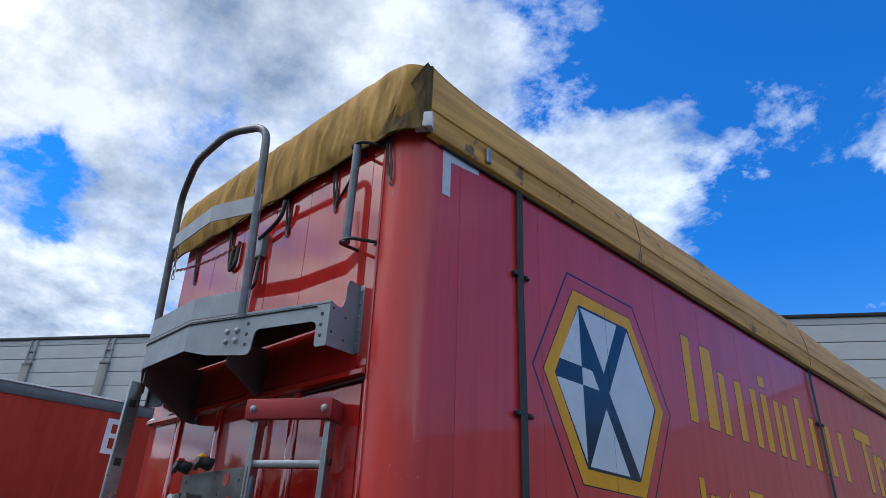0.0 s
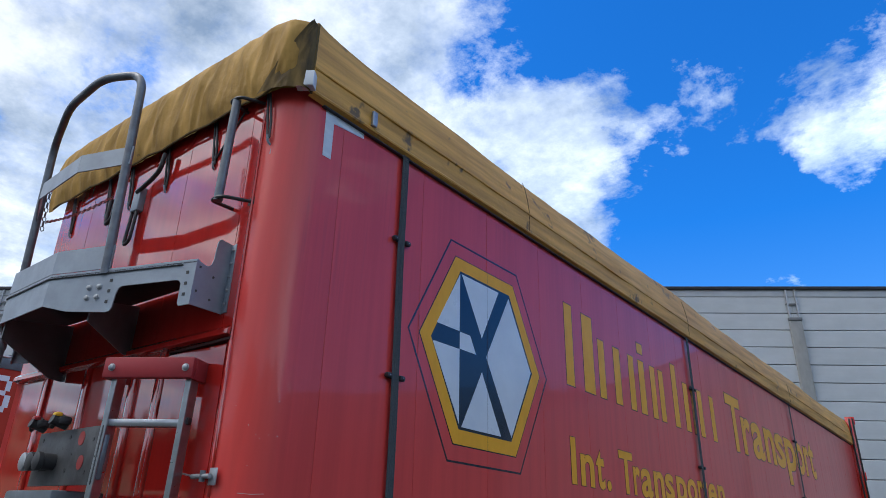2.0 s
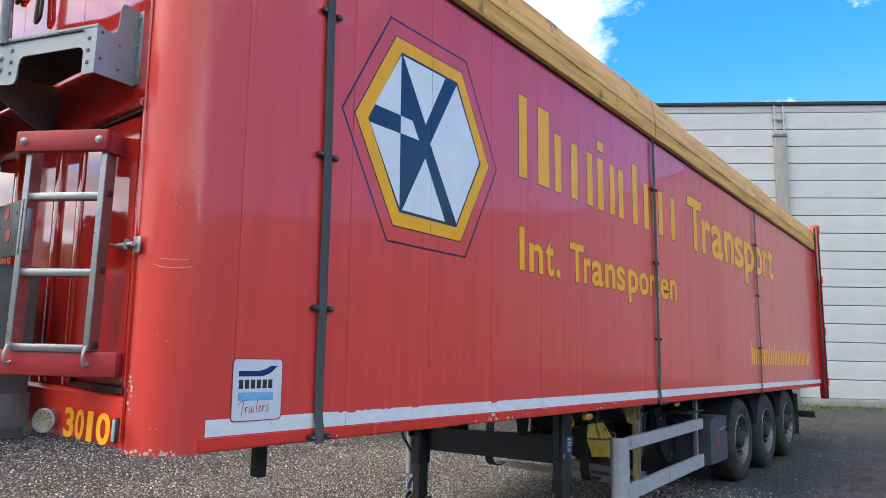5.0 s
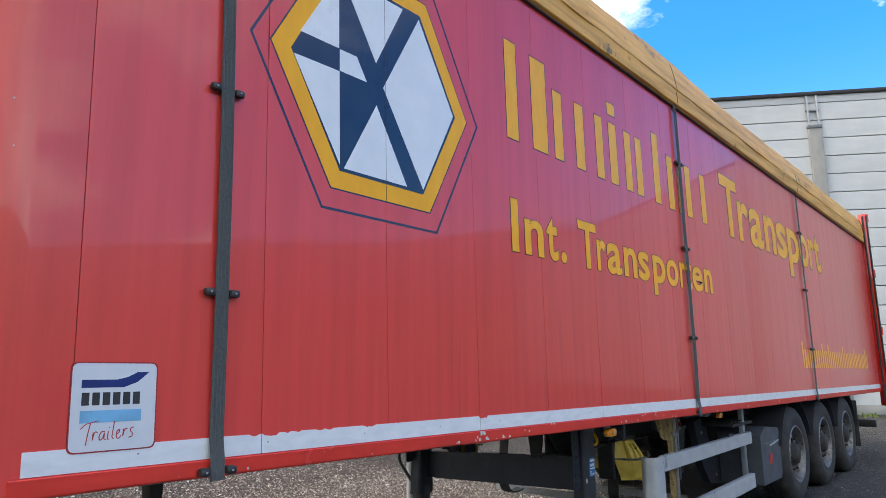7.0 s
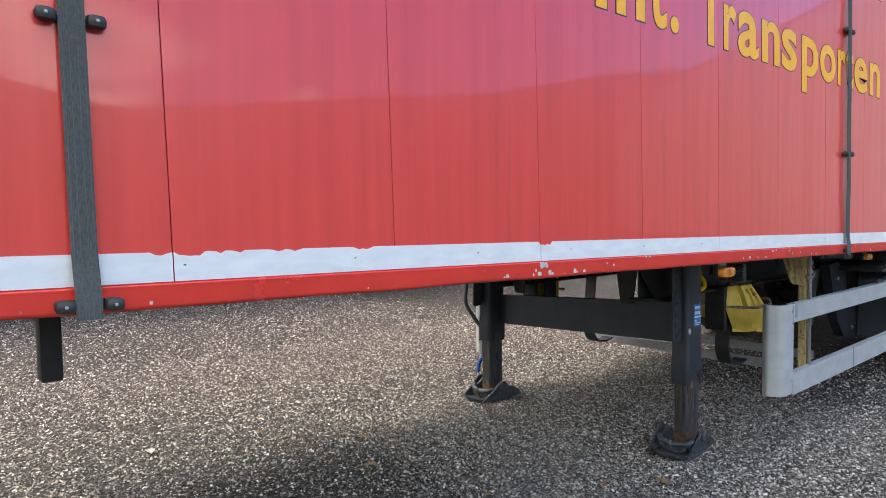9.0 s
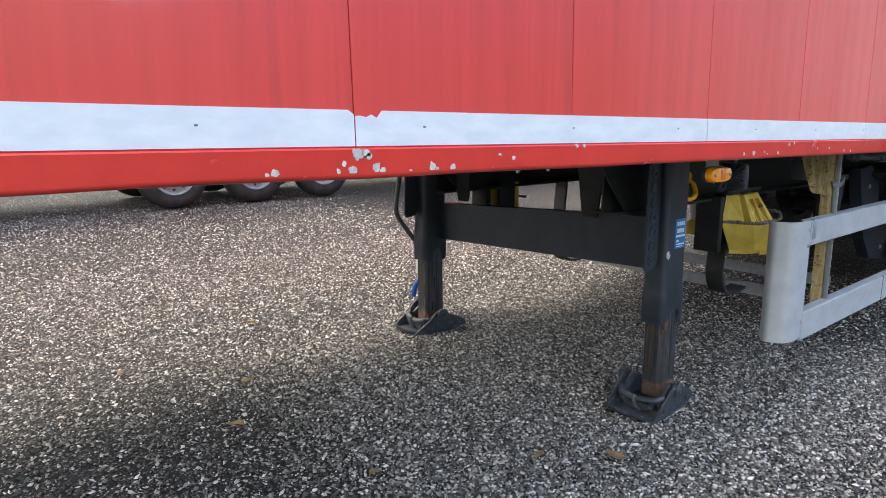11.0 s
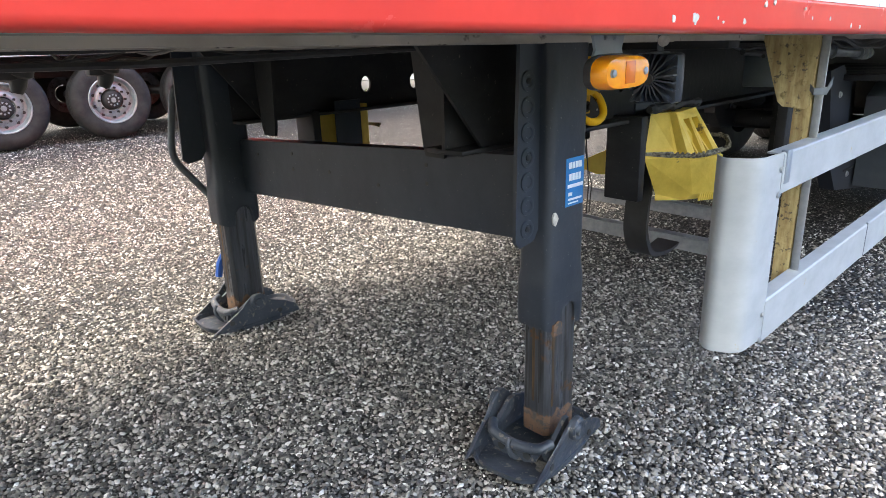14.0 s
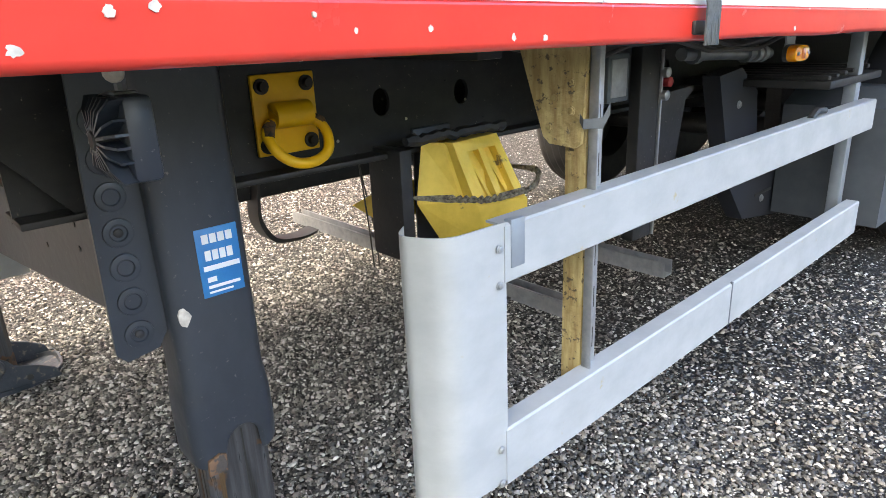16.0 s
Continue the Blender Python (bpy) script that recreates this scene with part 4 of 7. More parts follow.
    for v in range(25):
        f = v / 24
        row = []
        for k in range(31):
            u = 1 - (k / 30) * (1.0 - 0.90 * f ** 0.85)
            p, o = round_plan(u)
            lift = 0.048 * min(1.0, (1 - u) * 6) ** 0.5 + 0.010 + 0.012 * (k / 30) ** 6
            w = lift + 0.007 * (1 - 2 * abs(noise.noise(((1 - u) * 5 / (1.12 - f), f * 2, 4)))) * min(1, k / 6) + 0.004 * noise.noise((u * 14, f * 9, 1))
            row.append((p.x + o.x * w, p.y + o.y * w, Z_TARP - 0.014 + (Z_TOP - Z_TARP - 0.006) * f))
        g.append(row)
    sheet(bm, g)
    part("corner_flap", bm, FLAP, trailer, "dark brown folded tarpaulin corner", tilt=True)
    bm = BM()
    tube(bm, [(0.036 + 0.003 * noise.noise((k, 3, 1)), 0.0, Z_TARP - 0.01 + (Z_TOP - Z_TARP + 0.010) * k / 12) for k in range(13)], 0.007, 7)
    part("corner_welt", bm, FLAP, trailer, "dark stitched corner seam", tilt=True)


HOOKS = [-0.16, -0.61, -1.065, -1.71, -2.18, -2.5]

side_planks()
corner_columns()
headboard()
bottom_rail()
tarpaulin()


def bed():
    bm = BM()
    box(bm, -WID + 0.08, -0.08, 0.0, LEN - 0.1, Z_BOT + 0.03, Z_BOT + 0.06)
    part("floor_deck", bm, UNDER, trailer, "dark underside of the load floor", tilt=True)
    for k in range(26):
        y = 0.35 + k * 0.5
        bm = BM()
        box(bm, -WID + 0.1, -0.1, y, y + 0.06, Z_BOT + 0.004, Z_BOT + 0.032)
        part("floor_bearer", bm, UNDER, trailer, tilt=True)
    for x in (-0.35, -0.62, -1.275, -1.93, -2.2):
        bm = BM()
        box(bm, x - 0.02, x + 0.02, 0.3, LEN - 0.3, Z_BOT - 0.012, Z_BOT + 0.006)
        part("floor_runner", bm, UNDER, trailer, tilt=True)
    bm = BM()
    box(bm, -WID + 0.02, -0.02, LEN - 0.14, LEN - 0.08, Z_BOT, Z_TARP + 0.2, 0.01)
    part("tailgate", bm, RED, trailer, "red tailgate", tilt=True)
    # posts take the darker front red to put their shaded face into the colour
    for x0, x1 in ((-0.02, 0.10), (-WID - 0.08, -WID + 0.04)):
        bm = BM()
        box(bm, x0, x1, LEN - 0.16, LEN - 0.02, 1.0, 4.345, 0.012)
        part("rear_post", bm, RED_FRONT, trailer, "red rear post, coloured darker for its shaded front face", tilt=True)
    for x, y in ((0.112, LEN - 0.15), (0.055, LEN - 0.172)):
        bm = BM()
        tube(bm, [(x, y, 1.02), (x, y, 4.30)], 0.014, 8)
        part("locking_rod", bm, BLACK, trailer, "dark upright locking rod", tilt=True)
    for z in (1.25, 2.2, 3.2, 4.2):
        bm = BM()
        tube(bm, [(0.115, LEN - 0.10, z), (0.115, LEN - 0.10, z + 0.14)], 0.022, 8)
        part("hinge", bm, RED_RAIL, trailer, tilt=True)


bed()


# ---------- straps, emblem, lettering ----------
def strap(y, clip_zs, so=0.0):
    bm = BM()
    w = 0.025
    off = lambda z: 0.0155 + 0.003 * noise.noise((y, z * 2, 0)) + (0.012 if z < Z_STRIP0 else 0) + so * min(1, max(0, (z - Z_BOT) / 0.5))
    zs = [Z_BOT - 0.012 + (Z_TARP - Z_BOT + 0.02) * k / 40 for k in range(41)]
    grid = []
    for z in zs:
        o = off(z)
        s = 0.006 * noise.noise((y * 3, z * 1.1, 7))
        grid.append([(o + 0.0015 * math.sin(4 * math.pi * u), y + s + w * (2 * u - 1), z) for u in (0, 0.12, 0.25, 0.5, 0.75, 0.88, 1)])
    sheet(bm, grid, (-0.003, 0, 0))
    st = part("lashing_strap", bm, STRAP, trailer, "grey woven lashing strap", tilt=True)
    bm = BM()
    for u in (-0.78, -0.30, 0.30, 0.78):
        tube(bm, [(off(z) + 0.003, y + 0.006 * noise.noise((y * 3, z * 1.1, 7)) + u * w, z) for z in zs[::2]], 0.0009, 4)
    part("strap_stitching", bm, WEBLINE, st, "light stitched edge lines", tilt=True)
    for z in clip_zs:
        bm = BM()
        c = off(z) - 0.0155
        hw = 0.055 if z > 1.5 or y < 1 else 0.030
        box(bm, 0.002, 0.011, y - hw, y + hw, z - 0.012, z + 0.012, 0.004)
        for s in (-0.046, 0.046) if z > 1.5 or y < 1 else ():
            box(bm, 0.002, 0.028 + c, y + s - 0.019, y + s + 0.019, z - 0.014, z + 0.014, 0.010)
        part("strap_guide", bm, BLACK, st, "black plastic strap guide", tilt=True)
        for s in (-0.055, 0.055) if z > 1.5 or y < 1 else ():
            bm = BM()
            bolt(bm, (0.024 + off(z) - 0.0155, y + s * 0.84, z), (1, 0, 0), 0.004, 0.006)
            finish("screw", bm, ZINC, st, "", True, True)


WEBLINE = material("strap_thread", (0.125, 0.135, 0.14), 0.85)
for y, so in ((0.706, 0.004), (4.866, 0.008), (8.632, 0.008)):
    strap(y, (Z_BOT + 0.018, 1.845, 2.58, 3.31), so)


CUT = material("dark_film_cut", (0.05, 0.03, 0.03), 0.7)


def emblem():
    cy, cz = 1.4840, 2.862
    def hexagon(hw, te, hh):
        return [(cy - te, cz + hh), (cy + te, cz + hh), (cy + hw, cz), (cy + te, cz - hh), (cy - te, cz - hh), (cy - hw, cz)]
    A, B = hexagon(0.686, 0.346, 0.632), hexagon(0.674, 0.340, 0.6215)
    em = new("emblem")
    em.parent = trailer
    em["label"] = "hexagonal emblem of white, navy and yellow film"
    for k in range(6):
        j = (k + 1) % 6
        bm = BM()
        plate(bm, [A[k], A[j], B[j], B[k]], 0.0002, 0.0012)
        part("outline_strip", bm, NAVY, em, smooth=False, tilt=True)
    for nm, h, mat, x in (("emblem_edge", (0.598, 0.300, 0.541), NAVY, 0.0010), ("emblem_border", (0.591, 0.296, 0.535), YELLOW, 0.0020), ("emblem_field", (0.5, 0.252, 0.456), NAVY, 0.0030)):
        bm = BM()
        plate(bm, hexagon(*h), 0.0002, x)
        part(nm, bm, mat, em, smooth=False, tilt=True)
    for j in (0.883, 1.497):
        bm = BM()
        box(bm, 0.0038, 0.0044, j - 0.0009, j + 0.0009, cz - (0.535 if j > 1 else 0.09), cz + (0.535 if j > 1 else 0.09))
        part("film_cut", bm, CUT, em, smooth=False, tilt=True)
    for poly in ([(1.222, 3.302), (1.222, 2.954), (1.022, 2.954)],
                 [(1.236, 3.306), (1.612, 3.306), (1.435, 2.964)],
                 [(1.722, 3.298), (1.962, 2.866), (1.730, 2.432), (1.478, 2.860)],
                 [(0.990, 2.846), (1.224, 2.850), (1.226, 2.436)],
                 [(1.248, 2.424), (1.622, 2.424), (1.436, 2.762)],
                 [(1.226, 2.952), (1.322, 2.952), (1.379, 2.853), (1.226, 2.853)]):
        bm = BM()
        plate(bm, [(y + 0.006, z - 0.003) for y, z in poly], 0.0002, 0.0040)
        part("emblem_piece", bm, WHITE, em, "white film piece", smooth=False, tilt=True)


emblem()


def name_bars():
    """The haulier's name, as plain upright bars of its size and colour."""
    z0, cap, x = 2.888, 0.60, 0.0016
    xh = 0.45
    rows = [(2.44, 2.55, cap), (2.70, 2.86, cap * 0.98), (2.94, 3.04, xh), (3.20, 3.31, xh), (3.47, 3.57, xh), (3.665, 3.775, xh), (3.665, 3.775, -1), (3.90, 4.00, xh), (4.08, 4.18, xh),
            (4.385, 4.495, cap * 0.96), (4.65, 4.76, xh), (4.85, 4.95, xh), (5.02, 5.13, xh), (5.36, 5.47, xh)]
    sign = tagged(new("name_lettering"), "")
    sign.parent = trailer
    sign["label"] = "yellow haulier lettering"
    for a, b, h in rows:
        bm = BM()
        lo, hi = (z0, z0 + h) if h > 0 else (z0 + 0.51, z0 + 0.60)
        plate(bm, [(a, lo), (b, lo), (b, hi), (a, hi)], 0.0002, x)
        part("letter_bar", bm, YELLOW, sign, smooth=False, tilt=True)
        bm = BM()
        plate(bm, [(a - 0.006, lo - 0.006), (b + 0.006, lo - 0.006), (b + 0.006, hi + 0.006), (a - 0.006, hi + 0.006)], 0.0002, x - 0.0006)
        part("bar_edge", bm, NAVY, sign, smooth=False, tilt=True)
    # place line near the rear, as bars
    k = 0
    y = 8.23
    while y < 12.15:
        w = 0.055
        h = 0.31 if k in (0, 9, 12, 20, 27, 35) else 0.22
        bm = BM()
        plate(bm, [(y, 1.62), (y + w, 1.62), (y + w, 1.62 + h), (y, 1.62 + h)], 0.0002, x)
        part("letter_bar", bm, YELLOW, sign, smooth=False, tilt=True)
        y += w + (0.06 if k % 2 else 0.045)
        k += 1


name_bars()
lettering("transport_lettering", [("T", 5.873, 6.35), ("r", 6.34, 6.655), ("a", 6.69, 7.125), ("n", 7.20, 7.60), ("s", 7.645, 8.05), ("p", 8.10, 8.60), ("o", 8.63, 9.04), ("r", 9.10, 9.37), ("t", 9.39, 9.69)],
          YELLOW, trailer, 2.892, 0.60, 0.0016, "yellow word Transport", TILT, NAVY, 0.010)
lettering("int_lettering", [("I", 2.440, 2.507), ("n", 2.567, 2.757), ("t", 2.790, 2.912), (".", 2.942, 3.006)], YELLOW, trailer, 2.242, 0.303, 0.0016, "yellow abbreviation Int.", TILT, NAVY)
lettering("transporten_lettering", [("T", 3.157, 3.386), ("r", 3.388, 3.505), ("a", 3.523, 3.732), ("n", 3.768, 3.966), ("s", 3.990, 4.172), ("p", 4.236, 4.454), ("o", 4.479, 4.703), ("r", 4.738, 4.855),
          ("t", 4.862, 4.985), ("e", 5.0, 5.221), ("n", 5.262, 5.450)], YELLOW, trailer, 2.239, 0.306, 0.0016, "yellow word Transporten", TILT, NAVY, 0.0115)


def maker_plate():
    y0, y1, z0, z1 = 0.250, 0.502, 1.346, 1.607
    bm = BM()
    def rounded_field(d, x1):
        pts = rounded([(0, y0 + d, (z0 + z1) / 2), (0, y0 + d, z1 - d), (0, y1 - d, z1 - d), (0, y1 - d, z0 + d), (0, y0 + d, z0 + d), (0, y0 + d, (z0 + z1) / 2 - 0.001)], 0.02, 5)
        plate(bm, [(p[1], p[2]) for p in pts], 0.0, x1)
    rounded_field(0.0, 0.004)
    pl = part("maker_plate", bm, LADDER_RED, trailer, "white maker's plate with blue bands", tilt=True)
    bm = BM()
    rounded_field(0.004, 0.0046)
    part("plate_field", bm, PLATE_GREY, pl, smooth=False, tilt=True)
    bm = BM()
    sw = [(y0 + 0.03, z1 - 0.075), (y0 + 0.15, z1 - 0.075), (y0 + 0.19, z1 - 0.06), (y0 + 0.225, z1 - 0.03), (y0 + 0.19, z1 - 0.03), (y0 + 0.16, z1 - 0.045), (y0 + 0.13, z1 - 0.052), (y0 + 0.03, z1 - 0.052)]
    plate(bm, sw, 0.0, 0.0052)
    part("swoosh", bm, DBLUE, pl, smooth=False, tilt=True)
    bm = BM()
    plate(bm, [(y0 + 0.03, z0 + 0.085), (y0 + 0.205, z0 + 0.085), (y0 + 0.205, z0 + 0.12), (y0 + 0.03, z0 + 0.12)], 0.0, 0.0052)
    part("light_band", bm, LBLUE, pl, smooth=False, tilt=True)
    for k in range(6):
        bm = BM()
        a = y0 + 0.032 + k * 0.0292
        plate(bm, [(a, z0 + 0.135), (a + 0.021, z0 + 0.135), (a + 0.021, z0 + 0.172), (a, z0 + 0.172)], 0.0, 0.0052)
        part("letter_bar", bm, BLACK, pl, smooth=False, tilt=True)
    bm = BM()
    # the slanted handwritten word, stroke by stroke
    def pen(*pts):
        P = rounded([(0.0052, y0 + 0.046 + u * 0.0185, z0 + 0.030 + v * 0.030 + u * 0.0011) for u, v in pts], 0.012, 4)
        tube(bm, P, 0.0015, 5)
    pen((-0.7, 1.3), (0.1, 1.75), (1.9, 1.95))
    pen((0.8, 1.8), (0.45, 0.8), (0.2, -0.25))
    pen((1.25, 0.9), (1.15, 0.0), (1.35, 0.7), (1.65, 0.95), (1.9, 0.8))
    pen((3.0, 0.85), (2.5, 0.9), (2.1, 0.4), (2.3, 0.0), (2.75, 0.25), (3.0, 0.85), (2.9, 0.15), (3.2, 0.05))
    pen((3.55, 0.85), (3.4, 0.1), (3.65, 0.05)), pen((3.68, 1.15), (3.72, 1.25))
    pen((4.4, 1.75), (4.1, 0.2), (4.4, 0.05))
    pen((4.75, 0.45), (5.3, 0.6), (5.25, 0.95), (4.85, 0.75), (4.8, 0.1), (5.2, 0.0), (5.5, 0.3))
    pen((5.9, 0.9), (5.75, 0.05), (6.0, 0.75), (6.3, 0.95), (6.5, 0.8))
    pen((7.5, 0.95), (7.0, 0.9), (6.95, 0.6), (7.35, 0.4), (7.3, 0.05), (6.7, 0.0))
    part("script_stroke", bm, REDINK, pl, tilt=True)
    # L-shaped reflective corner mark near the roof
    bm = BM()
    plate(bm, [(0.134, 3.56), (0.187, 3.56), (0.187, 3.768), (0.393, 3.788), (0.393, 3.83), (0.1305, 3.828)], 0.0, 0.0022)
    part("corner_mark", bm, TAPE, trailer, "white reflective corner mark", smooth=False, tilt=True)
    # white marker lamp box on the tarpaulin's corner, and a small eyelet plate
    bm = BM()
    m = frame_matrix(Vector((0.030, -0.030, 3.880)), (0.80, 0.60, 0), (0.60, -0.80, 0))
    box(bm, -0.046, 0.046, -0.02, 0.034, -0.044, 0.044, 0.005, m)
    lm = part("clearance_lamp", bm, WHITE, trailer, "small white and black clearance lamp", tilt=True)
    bm = BM()
    box(bm, -0.0485, -0.045, -0.012, 0.026, -0.036, 0.036, 0.001, m)
    part("lens", bm, BLACK, lm, "dark lens", tilt=True)
    bm = BM()
    box(bm, 0.04, 0.058, 0.40, 0.435, 3.86, 3.95, 0.004)
    part("eyelet_plate", bm, ZINC, trailer, tilt=True)


maker_plate()


# ---------- the headboard's fittings ----------
CH = Vector((1, 0.05, 0)).normalized()             # along the headboard, towards the side
CN = Vector((0.05, -1, 0)).normalized()            # out of it


def on_facet(x, off=0.0):
    p = Vector((x, front_y(x), 0)) + CN * off
    return p


def fbox(bm, p, du, dn, dz, bevel=0.004, along=CH, outward=None):
    """A box in the headboard's own directions: along, outward, up."""
    m = frame_matrix(p, along, CN if outward is None else outward)
    box(bm, du[0], du[1], dn[0], dn[1], dz[0], dz[1], bevel, m)


def ladder():
    a, b = Vector((-0.614, -0.375, 0)), Vector((-0.298, -0.185, 0))
    d = (b - a).normalized()
    n = Vector((d.y, -d.x, 0))
    W = (b - a).length
    bm = BM()
    m = lambda p: frame_matrix(p, d, n)
    box(bm, -0.03, W + 0.016, -0.002, 0.032, 2.425, 2.515, 0.008, m(a))
    for u in (-0.03, W - 0.014):
        box(bm, u, u + 0.03, -0.13, 0.0, 2.425, 2.515, 0.006, m(a))
    lad = part("ladder", bm, LADDER_RED, trailer, "aluminium ladder on red-painted brackets")
    for u in (0.0, W):
        bm = BM()
        x0, x1 = (u, u + 0.026) if u == 0 else (u - 0.026, u)
        box(bm, x0, x1, -0.066, 0.0, 1.62, 2.50, 0.004, m(a))
        part("stile", bm, ALU, lad, "brushed aluminium stile", smooth=False)
        bm = BM()
        bolt(bm, a + d * (u * 0.92 + 0.012) + n * 0.032 + Vector((0, 0, 2.470)), n, 0.013, 0.012)
        part("bolt", bm, ZINC, lad)
    for z in (1.63, 1.932, 2.248):
        bm = BM()
        box(bm, 0.02, W - 0.02, -0.055, -0.012, z - 0.016, z + 0.016, 0.006, m(a))
        part("rung", bm, ALU, lad, "ribbed aluminium rung")
    for z in (1.65, 1.95, 2.265):
        bm = BM()
        box(bm, W - 0.002, W + 0.008, -0.05, -0.02, z - 0.02, z + 0.008, 0.003, m(a))
        part("rung_plug", bm, BLACK, lad)
    bm = BM()
    box(bm, -0.05, W + 0.11, -0.11, -0.02, 1.52, 1.62, 0.008, m(a))
    part("lower_bracket", bm, LADDER_RED, lad, "red lower ladder bracket")
    for u in (0.015, W - 0.01):
        bm = BM()
        tube(bm, rounded([a + d * u + n * 0.0 + Vector((0, 0, 1.64)), a + d * u + n * 0.016 + Vector((0, 0, 1.60)), a + d * u + n * 0.004 + Vector((0, 0, 1.56)), a + d * u - n * 0.03 + Vector((0, 0, 1.575))], 0.02), 0.007, 8)
        part("hook_pin", bm, ZINC, lad)


ladder()


def platform():
    """A bent steel maintenance step with a lip, braces and a handrail."""
    out = [(-0.245, -0.29), (-1.03, -0.59), (-1.55, -0.60), (-2.30, -0.29)]
    g = new("maintenance_platform")
    g.parent = trailer
    g["label"] = "grey folded-steel access platform with handrail"
    zt, zb = 2.925, 2.715
    # front apron with a cut-out in the slanted facet
    def facet(p, q, prof, name, label=""):
        """prof: polygon in (fraction along, height)."""
        P, Q = Vector((*p, 0)), Vector((*q, 0))
        d = Q - P
        n = Vector((d.y, -d.x, 0)).normalized()
        if n.y > 0:
            n = -n
        bm = BM()
        low = sorted(prof)
        sheet(bm, [[P + d * u + Vector((0, 0, z)) for u, z in low], [P + d * u + Vector((0, 0, zt)) for u, z in low]], -n * 0.006)
        return part(name, bm, GREY_STEEL, g, label, smooth=False)
    cut = [(0.0, zb + 0.004), (0.065, zb), (0.075, zb + 0.012), (0.077, zb + 0.10), (0.09, zb + 0.115), (0.11, zb + 0.12), (0.465, zb + 0.118), (0.485, zb + 0.108), (0.494, zb + 0.085), (0.500, zb + 0.02), (0.512, zb + 0.005), (0.54, zb), (0.82, zb + 0.02), (1.0, zb + 0.055)]
    facet(out[0], out[1], cut, "apron", "folded apron with a rounded cut-out")
    facet(out[1], out[2], [(0, zb + 0.055), (1, zb + 0.055)], "apron")
    facet(out[3], out[2], cut, "apron")
    # end cheeks bolted to the wall
    for s in (1, -1):
        P = out[0] if s > 0 else out[3]
        Q = (-0.295, -0.104) if s > 0 else (-WID + 0.29, -0.215)
        d = Vector((*Q, 0)) - Vector((*P, 0))
        bm = BM()
        tops = [(0.0, zt), (0.25, zt - 0.012), (0.36, zt - 0.010), (0.44, zt + 0.004), (0.49, zt + 0.035), (0.505, zt + 0.09), (0.52, zt + 0.12), (0.57, zt + 0.137), (0.64, zt + 0.14), (1.0, zt + 0.14)]
        at = lambda u, z: Vector((*P, 0)) + Vector((d.x, d.y, 0)) * u + Vector((0, 0, z))
        sheet(bm, [[at(u, zb + 0.004 + 0.012 * u) for u, z in tops], [at(u, z) for u, z in tops]], (-0.006 * s, 0, 0))
        part("cheek", bm, GREY_STEEL, g, smooth=False)
        bm = BM()
        box(bm, Q[0] - 0.004, Q[0] + 0.034, Q[1] - 0.004, Q[1] + 0.006, zb + 0.02, 3.065, 0.002)
        part("flange", bm, GREY_STEEL, g)
        for u, z in ((0.12, zt - 0.03), (0.55, zt - 0.05), (0.12, zt - 0.14), (0.55, zt - 0.155)):
            bm = BM()
            lathe(bm, [(0, 0), (0, 0.006), (0.002, 0.006), (0.002, 0)], at(u, z) + Vector((0.0005 * s, 0, 0)), (s, -0.25, 0), 8)
            part("cheek_hole", bm, BLACK, g)
        for k in range(5):
            bm = BM()
            bolt(bm, (Q[0] + 0.018, Q[1] - 0.005, zb + 0.06 + 0.065 * k), (0, -1, 0), 0.007, 0.008)
            part("bolt", bm, ZINC, g)
    # tread plate
    bm = BM()
    inner = [(-0.30, -0.12), (-1.275, -0.165), (-2.25, -0.21)]
    poly = out + inner[::-1]
    A = [bm.verts.new((x, y, zt - 0.01)) for x, y in poly]
    B = [bm.verts.new((x, y, zt - 0.016)) for x, y in poly]
    bm.faces.new(A); bm.faces.new(B[::-1])
    for i in range(len(A)):
        j = (i + 1) % len(A)
        bm.faces.new((A[i], A[j], B[j], B[i]))
    bmesh.ops.triangulate(bm, faces=[f for f in bm.faces if len(f.verts) > 4])
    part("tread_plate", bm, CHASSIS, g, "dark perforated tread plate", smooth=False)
    # toe board standing up along the edge
    toe = [Vector((-0.70, -0.4639)), Vector((-1.03, -0.59)), Vector((-1.55, -0.60)), Vector((-1.87, -0.468))]
    for p, q in zip(toe, toe[1:]):
        bm = BM()
        d = q - p
        n = Vector((d.y, -d.x)).normalized()
        n = -n if n.y > 0 else n
        sheet(bm, [[(p.x, p.y, z), (q.x, q.y, z)] for z in (zt + 0.004, 3.045)], (-n.x * 0.005, -n.y * 0.005, 0))
        part("toe_board", bm, GREY_STEEL, g, smooth=False)
    # the folded seam's shadow, laid on as a thin dark bar
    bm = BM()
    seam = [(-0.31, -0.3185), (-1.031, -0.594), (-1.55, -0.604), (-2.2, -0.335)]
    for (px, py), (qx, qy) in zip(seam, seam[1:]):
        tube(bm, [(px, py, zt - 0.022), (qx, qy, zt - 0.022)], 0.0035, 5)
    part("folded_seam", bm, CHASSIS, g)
    # braces under it, the platform's grey with underside shade put into the colour
    for P, Q, za in ((Vector((-1.556, -0.575, 0)), Vector((-1.775, -0.165, 0)), 2.575), (Vector((-0.826, -0.455, 0)), Vector((-1.057, -0.125, 0)), 2.63)):
        bm = BM()
        d = Q - P
        n = Vector((d.y, -d.x, 0)).normalized() * 0.004
        pts = [(0.0, 2.80), (1.0, 2.90), (1.0, za), (0.80, za), (0.0, 2.70)]
        A = [bm.verts.new(P + d * u + n + Vector((0, 0, z))) for u, z in pts]
        B = [bm.verts.new(P + d * u - n + Vector((0, 0, z))) for u, z in pts]
        bm.faces.new(A); bm.faces.new(B[::-1])
